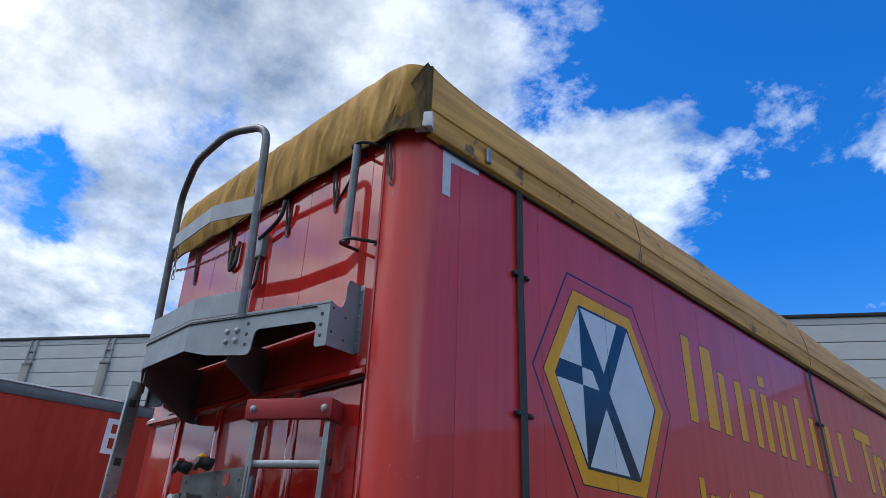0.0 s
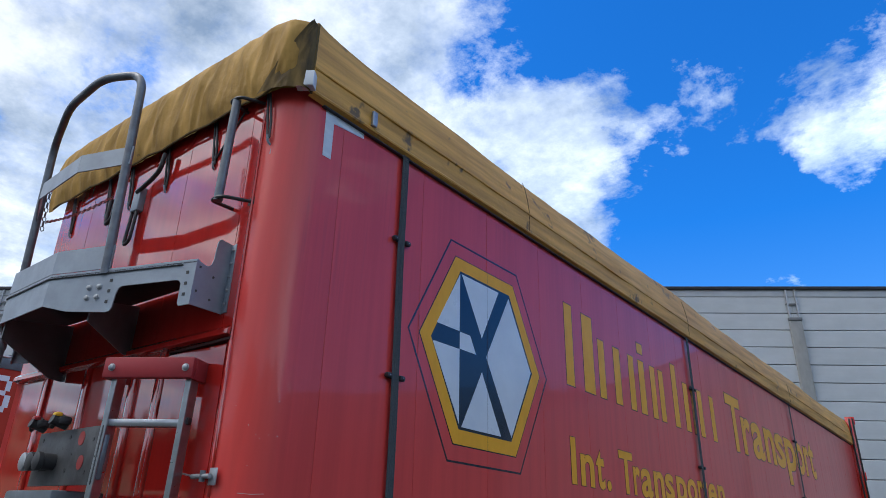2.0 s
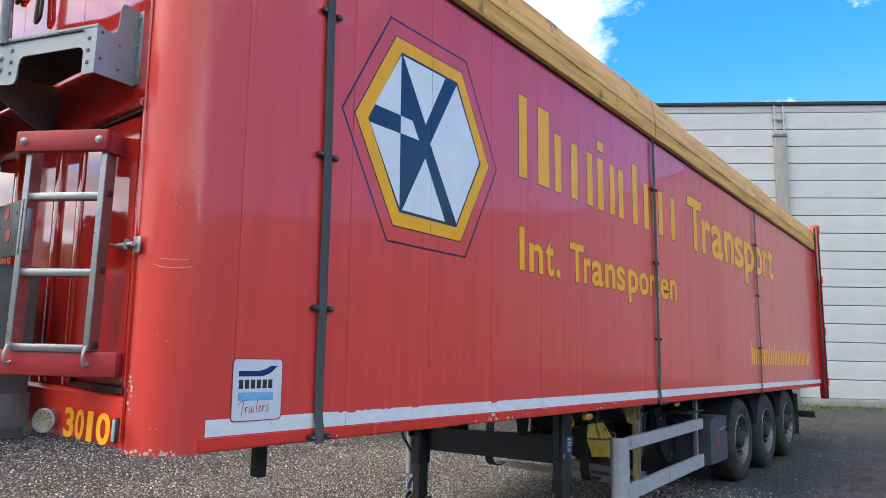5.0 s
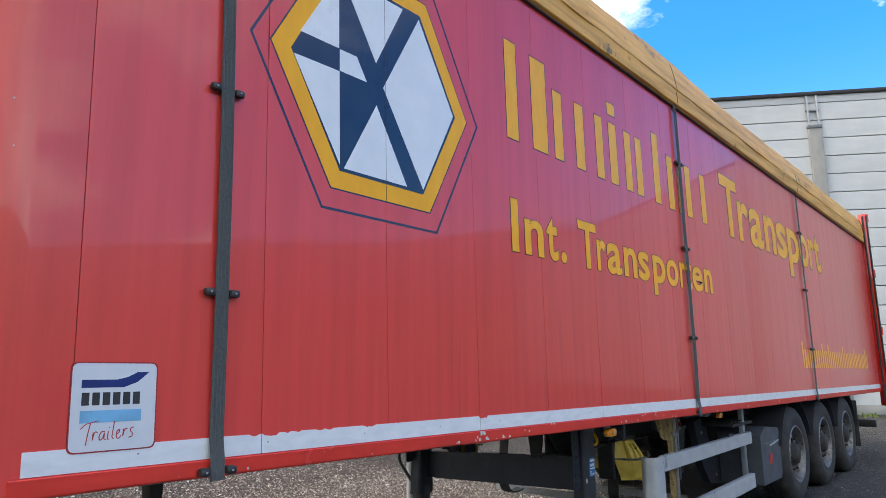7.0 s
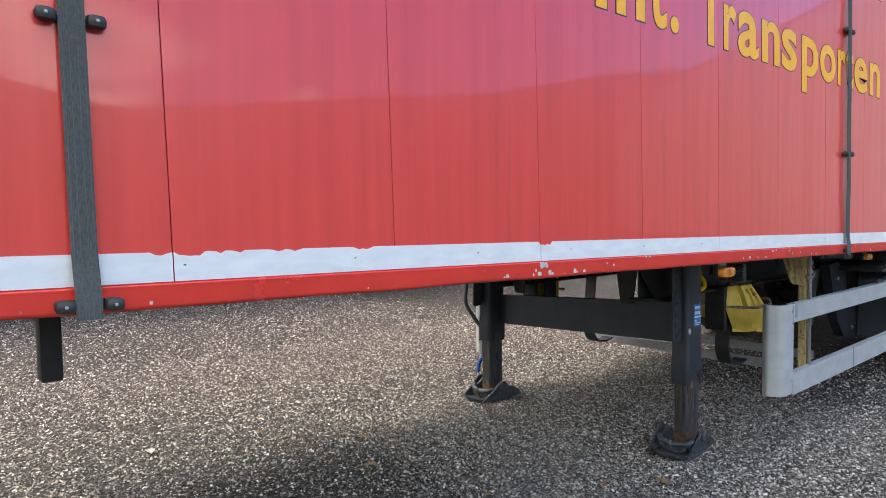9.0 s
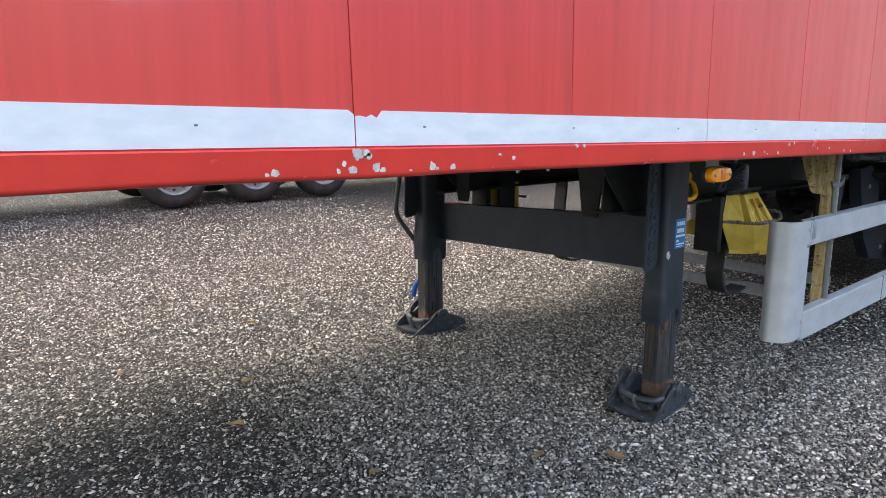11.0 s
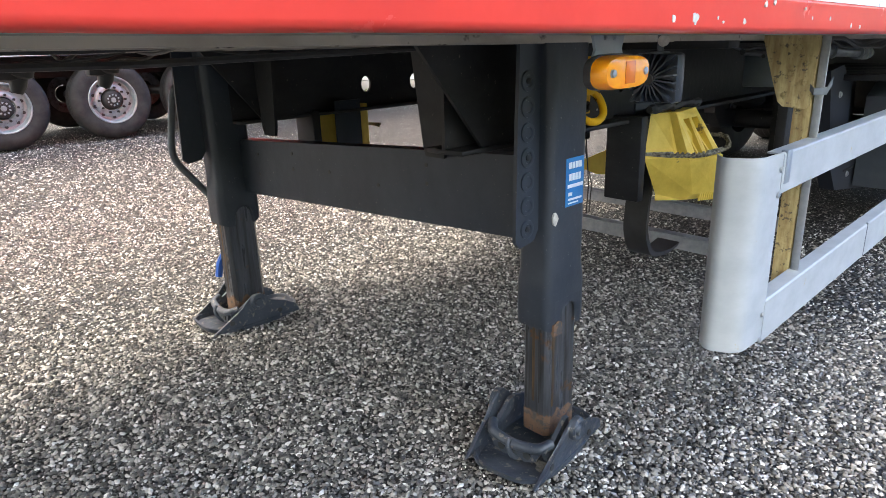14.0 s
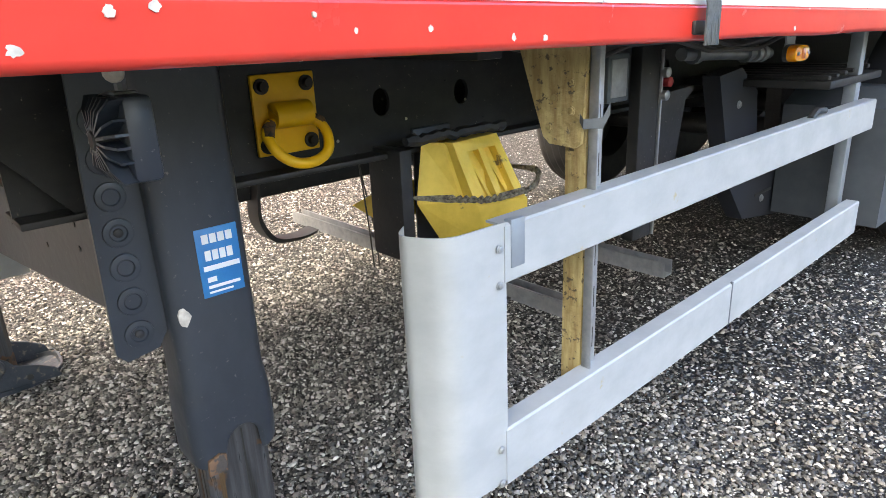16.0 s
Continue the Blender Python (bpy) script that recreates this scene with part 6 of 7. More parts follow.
def landing_leg(cx, cy, s, zc, zg, turn, foot_at):
    """One landing leg: sleeve with a cut-out collar, bolted flange, inner tube, rocking foot. s is +1 on the near side, zc the collar's lower edge, zg the ground."""
    g = new("landing_leg")
    g.parent = trailer
    g["label"] = "dark grey telescopic landing leg with rocking foot"
    hx, hy = 0.060, 0.085
    bm = BM()
    r = 0.026
    loop = [(sx * (hx - r) + r * math.cos(a), sy * (hy - r) + r * math.sin(a)) for q, (sx, sy) in enumerate(((1, 1), (-1, 1), (-1, -1), (1, -1))) for a in [(q + u / 4) * math.pi / 2 for u in range(5)]]
    def ring(z, k):
        return [bm.verts.new((cx + x * k, cy + y * k, z)) for x, y in loop]
    rs = [ring(1.20, 1.0), ring(zc + 0.20, 1.0), ring(zc + 0.18, 1.015), ring(zc + 0.16, 1.05), ring(zc + 0.14, 1.075), ring(zc + 0.12, 1.08), ring(zc + 0.088, 1.08)]
    for A, B in zip(rs, rs[1:]):
        for k in range(len(A)):
            j = (k + 1) % len(A)
            bm.faces.new((A[k], A[j], B[j], B[k]))
    bm.faces.new(rs[0]); bm.faces.new(rs[-1][::-1])
    sl = part("outer_sleeve", bm, LEG, g, "dark blue-grey outer sleeve")
    # collar: the sleeve flares and runs on down, arched open on both flanks
    X1, Y0 = hx * 1.08, cy - hy * 1.08
    bm = BM()
    outline = []
    for k, (x, y) in enumerate(loop):
        x2, y2 = loop[(k + 1) % len(loop)]
        n = 40 if abs(y2 - y) > 0.08 else 8 if abs(x2 - x) > 0.05 else 1
        outline += [(x + (x2 - x) * i / n, y + (y2 - y) * i / n) for i in range(n)]
    def low_edge(x, y):
        d = y * 1.08 + hy * 1.08
        if abs(x) > 0.8 * hx and 0.0625 < d < 0.1475:
            return zc + 0.030 + 0.046 * max(0.0, 1 - ((d - 0.105) / 0.0425) ** 2) ** 0.5
        return zc + 0.016 * max(0.0, (d - 0.15) / 0.03) + 0.012 * max(0.0, 1 - d / 0.03)
    def skirt_ring(scale, u):
        out = []
        for x, y in outline:
            z0 = low_edge(x, y)
            out.append(bm.verts.new((cx + x * scale, cy + y * scale, zc + 0.10 + (z0 - zc - 0.10) * u)))
        return out
    rs = [skirt_ring(1.08, 0.0), skirt_ring(1.085, 0.5), skirt_ring(1.08, 0.94), skirt_ring(1.06, 1.0), skirt_ring(0.94, 1.0), skirt_ring(0.93, 0.9), skirt_ring(0.93, 0.0)]
    for A, B in zip(rs, rs[1:]):
        for k in range(len(A)):
            j = (k + 1) % len(A)
            bm.faces.new((A[k], A[j], B[j], B[k]))
    part("collar", bm, LEG, sl, "flared collar with arched cut-outs")
    bm = BM()
    prism(bm, [(Y0 + 0.018, zc - 0.006), (Y0 + 0.056, zc - 0.008), (Y0 + 0.058, zc + 0.03), (Y0 + 0.045, zc + 0.036), (Y0 + 0.02, zc + 0.028)], "x", cx + s * X1 - 0.003, cx + s * X1 + 0.0062 * s)
    part("collar_tab", bm, RUST, g, "rusty worn collar tab", smooth=False)
    # inner tube, with drawn grooves and a rusty end
    bm = BM()
    prism(bm, octa(cx - 0.050, cx + 0.050, cy - 0.071, cy + 0.071, 0.014), "z", zg + 0.05, zc + 0.12)
    it = part("inner_tube", bm, RUSTY, g, "inner tube with rusty lower end")
    for xx, w in ((-0.030, 0.003), (-0.004, 0.005), (0.018, 0.002)):
        bm = BM()
        box(bm, cx + xx - w, cx + xx + w, cy - 0.0718, cy - 0.070, zg + 0.16, zc + 0.01, 0.0004)
        part("wear_streak", bm, STREAK if w > 0.0035 else BLACK, it, smooth=False)
    for yy, w in ((-0.045, 0.005), (0.012, 0.002)):
        bm = BM()
        box(bm, cx + s * 0.049, cx + s * 0.0508, cy + yy - w, cy + yy + w, zg + 0.15, zc + 0.06, 0.0004)
        part("wear_streak", bm, STREAK if w > 0.0035 else BLACK, it, smooth=False)
    bm = BM()
    A = octa(cx - 0.0515, cx + 0.0515, cy - 0.0725, cy + 0.0725, 0.014)
    n = 10
    rim = [Vector((*A[k], 0)).lerp(Vector((*A[(k + 1) % 8], 0)), u / n) for k in range(8) for u in range(n)]
    lo = [bm.verts.new((p.x, p.y, zg + 0.052)) for p in rim]
    hi = [bm.verts.new((p.x, p.y, zg + 0.125 + 0.03 * noise.noise((p.x * 34, p.y * 34, 3)) + 0.014 * noise.noise((p.x * 120, p.y * 120, 1)))) for p in rim]
    for k in range(len(rim)):
        j = (k + 1) % len(rim)
        bm.faces.new((lo[k], lo[j], hi[j], hi[k]))
    part("rust_band", bm, RUST, it, "orange rust on the lower end")
    # bolted flange in front of the sleeve, its bosses facing outwards
    bm = BM()
    fx = cx + s * 0.012
    prism(bm, [(cy - 0.182, zc + 0.295), (cy - 0.165, zc + 0.275), (cy - 0.105, zc + 0.285), (cy - 0.082, zc + 0.32), (cy - 0.082, 1.19), (cy - 0.165, 1.19), (cy - 0.175, 0.95)], "x", fx - 0.006, fx + 0.006)
    mp = part("mounting_flange", bm, LEG, g, "bolted mounting flange with round bosses", smooth=False)
    for k in range(8):
        z = zc + 0.325 + 0.066 * k
        if z > 1.13:
            break
        bm = BM()
        lathe(bm, [(0, 0.027), (0.004, 0.026), (0.005, 0.022), (0.005, 0.016), (0.002, 0.014), (0.002, 0)], (fx + s * 0.006, cy - 0.136, z), (s, 0, 0), 18)
        part("plate_boss", bm, LEG, mp)
        if k % 3 == 0:
            bm = BM()
            bolt(bm, (fx + s * 0.003, cy - 0.136, z), (s, 0, 0), 0.009, 0.010)
            part("bolt", bm, CHASSIS, mp)
    # foot: open pan with a rounded nose, two flank walls, cross bar and pivot bosses
    M = Matrix.Translation((foot_at[0], foot_at[1], zg)) @ Matrix.Rotation(turn, 4, "Z")
    def outline(k, ln, wd):
        a = 2 * math.pi * k / 40
        return wd * math.copysign(abs(math.sin(a)) ** 0.55, math.sin(a)), ln * math.copysign(abs(math.cos(a)) ** 0.7, math.cos(a))
    bm = BM()
    rings = []
    for ln, wd, z in ((0.20, 0.118, 0.0), (0.216, 0.130, 0.008), (0.220, 0.133, 0.026), (0.212, 0.126, 0.028), (0.206, 0.119, 0.014), (0.02, 0.01, 0.012)):
        rings.append([bm.verts.new(M @ Vector((x, y, z + 0.016 * (abs(y) / 0.2) ** 3))) for x, y in (outline(k, ln, wd) for k in range(40))])
    for A, B in zip(rings, rings[1:]):
        for k in range(40):
            bm.faces.new((A[k], A[(k + 1) % 40], B[(k + 1) % 40], B[k]))
    bm.faces.new(rings[0][::-1]); bm.faces.new(rings[-1])
    ft = part("foot_pan", bm, FOOT, g, "rimmed steel foot pan with a rounded nose")
    bm = BM()
    sheet(bm, [[M @ Vector((x, -0.19 + 0.02 * r, 0.018 + 0.006 * noise.noise((x * 30, r, zg)))) for x in [-0.09 + 0.02 * k for k in range(10)]] for r in range(7)])
    part("pan_grit", bm, GRIT, ft, "dried grit in the pan")
    for v in (-1, 1):
        bm = BM()
        pr = [(-0.205, 0.020), (-0.16, 0.048), (-0.07, 0.105), (-0.045, 0.138), (-0.015, 0.158), (0.02, 0.158), (0.045, 0.138), (0.06, 0.112), (0.13, 0.092), (0.185, 0.060), (0.20, 0.022)]
        prism(bm, pr, "x", v * 0.121 - 0.006, v * 0.121 + 0.006)
        for q in bm.verts:
            q.co.x += v * 0.10 * (q.co.z - 0.02)
        bmesh.ops.bevel(bm, geom=bm.edges[:], offset=0.0025, segments=1, affect="EDGES")
        bm.transform(M)
        part("foot_flank", bm, FOOT, ft, "sloping flank wall", smooth=False)
        bm = BM()
        lathe(bm, [(0.0, 0.0), (0.0, 0.036), (0.014, 0.036), (0.018, 0.030), (0.016, 0.020), (0.024, 0.016), (0.024, 0.0)], M @ Vector((v * 0.136, 0.0, 0.125)), M.to_3x3() @ Vector((v, 0, 0)), 18)
        part("pivot_boss", bm, FOOT, ft)
        bm = BM()
        prism(bm, [(-0.115, 0.085), (-0.06, 0.10), (0.0, 0.142), (0.02, 0.142), (0.02, 0.105), (-0.03, 0.08), (-0.10, 0.052)], "x", v * 0.098 - 0.007, v * 0.098 + 0.007)
        bm.transform(M)
        part("bracket_arm", bm, FOOT, ft, smooth=False)
        for u in (-0.12, 0.10):
            bm = BM()
            lathe(bm, [(0, 0), (0, 0.011), (0.003, 0.011), (0.003, 0)], M @ Vector((v * (0.130 if u < 0 else 0.134), u, 0.055)), M.to_3x3() @ Vector((v, 0, 0)), 10)
            part("flank_hole", bm, BLACK, ft)
    bm = BM()
    bar = rounded([M @ Vector((-0.105, -0.075, 0.098)), M @ Vector((-0.085, -0.112, 0.088)), M @ Vector((-0.02, -0.118, 0.078)), M @ Vector((0.02, -0.118, 0.078)), M @ Vector((0.085, -0.112, 0.088)), M @ Vector((0.105, -0.075, 0.098))], 0.03, 4)
    tube(bm, bar, 0.016, 10)
    part("cross_bar", bm, FOOT, ft, "rounded cross bar")
    bm = BM()
    prism(bm, [(-0.09, 0.078), (-0.075, 0.045), (-0.035, 0.030), (-0.012, 0.045), (0.0, 0.022), (0.012, 0.045), (0.035, 0.030), (0.075, 0.045), (0.09, 0.078)], "y", -0.118, -0.106)
    bm.transform(M)
    part("bracket_web", bm, FOOT, ft, smooth=False)
    for v in (-0.045, 0.045):
        bm = BM()
        lathe(bm, [(0, 0), (0, 0.013), (0.003, 0.013), (0.003, 0)], M @ Vector((v, -0.118, 0.056)), M.to_3x3() @ Vector((0, -1, 0)), 10)
        part("web_hole", bm, BLACK, ft)
    bm = BM()
    tube(bm, rounded([M @ Vector((-0.012, -0.125, 0.098)), M @ Vector((-0.012, -0.137, 0.078)), M @ Vector((0.0, -0.13, 0.04)), M @ Vector((0.012, -0.10, 0.022))], 0.02), 0.008, 7)
    part("spring_clip", bm, FOOT, ft)
    return g

chassis()
STREAK = material("brown_wear_streak", (0.16, 0.10, 0.05), 0.45, 0.5, (0.07, 0.05, 0.035), 30, (4, 4, 0.4))
GRIT = material("dry_grit", (0.24, 0.22, 0.19), 0.9, 0, (0.10, 0.095, 0.085), 70, spots=0.3, spot_col=(0.05, 0.048, 0.045), spot_scale=90)
LEG_R = landing_leg(-0.630, 4.162, 1, 0.345, -0.062, radians(7), (-0.62, 4.085))
landing_leg(-2.105, 3.885, -1, 0.455, -0.004, radians(-3), (-2.12, 3.885))


def leg_extras():
    # label on the near leg, as plain bars
    bm = BM()
    box(bm, -0.574, -0.5690, 4.142, 4.226, 0.715, 0.852, 0.001)
    lb = part("leg_label", bm, BLUE, LEG_R, "blue maker's label with white bars")
    for z, h, a, b in ((0.832, 0.018, 0.012, 0.075), (0.798, 0.020, 0.014, 0.072), (0.778, 0.010, 0.008, 0.080), (0.755, 0.010, 0.012, 0.03), (0.742, 0.006, 0.012, 0.076), (0.732, 0.004, 0.012, 0.06)):
        bm = BM()
        n = 4 if h > 0.015 else 1
        for k in range(n):
            w = (b - a) / n
            box(bm, -0.574, -0.5683, 4.142 + a + k * w, 4.142 + a + (k + 1) * w - (0.003 if n > 1 else 0), z - 0.01, z + h - 0.01)
        part("label_bar", bm, WHITE, lb, smooth=False)
    bm = BM()
    rng = random.Random(6)
    k = 9
    plate(bm, [(4.098 + 0.016 * rng.uniform(.5, 1) * math.cos(2 * math.pi * i / k), 0.69 + 0.024 * rng.uniform(.5, 1) * math.sin(2 * math.pi * i / k)) for i in range(k)], -0.574, -0.5685)
    part("paint_chip", bm, PRIMER, LEG_R, "bare pale paint chip", smooth=False)
    # cross beam between the legs
    bm = BM()
    P, Q = Vector((-2.05, 3.95, 0)), Vector((-0.67, 4.12, 0))
    m = frame_matrix(P, Q - P, (0.06, -1, 0))
    L = (Q - P).length
    prism(bm, [(0.0, 0.59), (0.0, 0.81), (L, 0.86), (L, 0.615)], "y", -0.03, 0.03)
    bm.transform(m)
    xb = part("leg_cross_beam", bm, LEG, trailer, "dark grey sheet-steel beam between the landing legs", smooth=False)
    for u, z in ((0.12, 0.76), (0.12, 0.68), (0.34, 0.72), (0.34, 0.78), (0.55, 0.73), (0.80, 0.71), (1.02, 0.74), (1.02, 0.80)):
        bm = BM()
        lathe(bm, [(0, 0), (0, 0.007), (0.002, 0.007), (0.002, 0)], m @ Vector((u, 0.030, z)), (0.06, -1, 0), 8)
        part("rivet_hole", bm, BLACK, xb)
    # gusset plates up to the beams
    for x, w in ((-1.90, 0.08), (-0.98, 0.10)):
        bm = BM()
        prism(bm, [(x - w, 1.21), (x + w, 1.21), (x + 0.05, 0.86), (x + 0.04, 0.83), (x - 0.04, 0.83), (x - 0.05, 0.86)], "y", 3.98 if x < -1.2 else 4.03, 3.992 if x < -1.2 else 4.042)
        part("gusset", bm, CHASSIS, trailer, smooth=False)
    for x in (-2.10, -0.62):
        bm = BM()
        s = 1 if x > -1.2 else -1
        prism(bm, [(3.72, 1.22), (4.45, 1.22), (4.22, 0.90), (4.0, 0.88)], "x", x - s * 0.13 - 0.006, x - s * 0.13 + 0.006)
        part("side_gusset", bm, CHASSIS, trailer, smooth=False)
    # crank handle by the far leg
    bm = BM()
    tube(bm, rounded([(-2.16, 3.88, 1.08), (-2.2, 3.74, 1.04), (-2.2, 3.69, 0.75), (-2.18, 3.84, 0.545), (-2.12, 3.90, 0.50)], 0.06), 0.015, 10)
    part("crank_handle", bm, TUBE, trailer, "bent dark steel crank handle")
    bm = BM()
    tube(bm, rounded([(-2.16, 3.90, 0.36), (-2.2, 3.83, 0.27), (-2.2, 3.815, 0.20)], 0.03), 0.016, 8)
    part("crank_grip", bm, BLUEHOSE, trailer, "blue plastic grip")


leg_extras()


def side_lamp(x, y, z, ln=0.13, h=0.052):
    bm = BM()
    prism(bm, [(y + ln / 2 * math.copysign(abs(math.cos(a)) ** 0.62, math.cos(a)), z + h / 2 * math.copysign(abs(math.sin(a)) ** 0.7, math.sin(a))) for a in [2 * math.pi * k / 24 for k in range(24)]], "x", x - 0.018, x - 0.006)
    lp = part("side_marker_lamp", bm, BLACK, trailer, "amber side marker lamp on a grey bracket", smooth=False)
    bm = BM()
    rings = []
    for d, k in ((-0.006, 0.97), (0.010, 0.95), (0.018, 0.86), (0.021, 0.6)):
        rings.append([bm.verts.new((x + d, y + k * ln / 2 * math.copysign(abs(math.cos(a)) ** 0.62, math.cos(a)), z + k * h / 2 * math.copysign(abs(math.sin(a)) ** 0.7, math.sin(a)))) for a in [2 * math.pi * k2 / 24 for k2 in range(24)]])
    for A, B in zip(rings, rings[1:]):
        for k in range(24):
            bm.faces.new((A[k], A[(k + 1) % 24], B[(k + 1) % 24], B[k]))
    bm.faces.new(rings[0][::-1]); bm.faces.new(rings[-1])
    part("lens", bm, AMBER, lp, "ribbed amber lens")
    for s in (-0.32, 0.32):
        bm = BM()
        bolt(bm, (x + 0.018, y + s * ln, z), (1, 0, 0), ln * 0.045, 0.006)
        part("screw", bm, ZINC, lp)
    bm = BM()
    box(bm, x + 0.019, x + 0.0222, y - ln * 0.10, y + ln * 0.10, z - h * 0.3, z + h * 0.3, 0.001)
    part("lens_block", bm, AMBER2, lp)
    bm = BM()
    zt = z + h * 0.5 + 0.042
    prism(bm, [(y - ln * 0.32, z + h * 0.3), (y + ln * 0.32, z + h * 0.3), (y + ln * 0.26, z + h * 0.62), (y + ln * 0.34, zt), (y - ln * 0.34, zt), (y - ln * 0.26, z + h * 0.62)], "x", x - 0.024, x - 0.019)
    box(bm, x - 0.06, x - 0.019, y - ln * 0.34, y + ln * 0.34, zt, zt + 0.004, 0.001)
    for d in (-0.012, 0.014):
        bolt(bm, (x - 0.019, y + d, z + h * 0.5 + 0.024), (1, 0, 0), 0.0035, 0.004)
    part("bracket", bm, GREY_STEEL, lp)


AMBER2 = material("deep_amber", (0.80, 0.17, 0.006), 0.2, coat=0.4)
side_lamp(-0.10, 3.624, 1.115, 0.142, 0.056)
side_lamp(-0.18, 5.855, 1.076, 0.12, 0.052)
side_lamp(-0.18, 7.95, 1.07, 0.12, 0.05)


def work_lamp():
    """Square working lamp: a shallow housing, radial cooling fins round a hub on its back."""
    c = Vector((-0.215, 3.945, 1.084))
    h = 0.049
    bm = BM()
    box(bm, -h, h, 0.0, 0.034, -h, h, 0.007, Matrix.Translation(c))
    wl = part("work_lamp", bm, LEG, trailer, "square black working lamp with radial cooling fins")
    bm = BM()
    lathe(bm, [(-0.026, 0.0), (-0.026, 0.010), (-0.020, 0.014), (0.002, 0.016)], c, (0, 1, 0), 16)
    part("lamp_hub", bm, CHASSIS, wl)
    for k in range(20):
        a = 2 * math.pi * (k + 0.5) / 20
        r = Vector((math.cos(a), 0, math.sin(a)))
        e = (h - 0.002) / max(abs(r.x), abs(r.z))
        t = Vector((-r.z, 0, r.x)) * 0.0016
        bm = BM()
        pts = [c + r * 0.012 + Vector((0, 0.002, 0)), c + r * 0.012 + Vector((0, -0.024, 0)), c + r * (e * 0.7) + Vector((0, -0.021, 0)), c + r * e + Vector((0, -0.012, 0)), c + r * e + Vector((0, 0.004, 0))]
        A = [bm.verts.new(p + t) for p in pts]
        B = [bm.verts.new(p - t) for p in pts]
        bm.faces.new(A); bm.faces.new(B[::-1])
        for i in range(5):
            bm.faces.new((A[i], A[(i + 1) % 5], B[(i + 1) % 5], B[i]))
        part("fin", bm, LEG, wl, smooth=False)
    bm = BM()
    tube(bm, [c + Vector((0, 0.017, 0.045)), c + Vector((0, 0.017, 0.105))], 0.007, 8)
    box(bm, -0.016, 0.016, 0.004, 0.030, 0.047, 0.052, 0.002, Matrix.Translation(c))
    part("lamp_mount", bm, TUBE, wl)
    bm = BM()
    lathe(bm, [(0, 0), (0, 0.012), (0.006, 0.011), (0.009, 0.007), (0.010, 0)], c + Vector((0.008, 0.010, 0.073)), (1, -0.5, 0), 14)
    part("mount_nut", bm, PRIMER, wl, "pale round nut")


work_lamp()


def lashing_ring():
    x = -0.793
    bm = BM()
    box(bm, x, x + 0.012, 4.398, 4.560, 0.924, 1.108, 0.003)
    lr = part("lashing_ring", bm, YPAINT, trailer, "yellow lashing ring on a bolted plate")
    for y in (4.421, 4.536):
        for z in (0.948, 1.082):
            bm = BM()
            lathe(bm, [(0, 0.018), (0.006, 0.018), (0.006, 0.012), (0.018, 0.011), (0.020, 0)], (x + 0.012, y, z), (1, 0, 0), 14)
            part("bolt", bm, RUSTHUB, lr, "rusty bolt")
    bm = BM()
    arc = [(x + 0.030 + 0.030 * math.cos(a), 1.016 + 0.030 * math.sin(a)) for a in [radians(-100 + 24 * k) for k in range(11)]]
    prism(bm, arc + [(x + 0.012, 1.040), (x + 0.012, 0.990)], "y", 4.432, 4.526)
    part("ring_saddle", bm, YPAINT, lr)
    bm = BM()
    c = Vector((x + 0.034, 4.480, 0.998))
    tube(bm, rounded([c + Vector((0, -0.062, 0)), c + Vector((0.004, -0.074, -0.02)), c + Vector((0.030, -0.066, -0.060)), c + Vector((0.046, -0.03, -0.088)), c + Vector((0.050, 0.02, -0.092)),
                      c + Vector((0.042, 0.066, -0.072)), c + Vector((0.02, 0.078, -0.03)), c + Vector((0, 0.064, 0)), c + Vector((-0.006, 0.0, 0.004))], 0.03, 4), 0.0128, 12, closed=True)
    part("ring", bm, YPAINT, lr)
    for d in (-0.062, 0.066):
        bm = BM()
        tube(bm, [c + Vector((0.0, d * 0.86, 0.004)), c + Vector((0.004, d * 1.05, -0.006)), c + Vector((0.012, d * 1.14, -0.026))], [0.012, 0.0146, 0.0133], 10)
        part("rust_patch", bm, RUST, lr, "rust where the ring rubs")


lashing_ring()


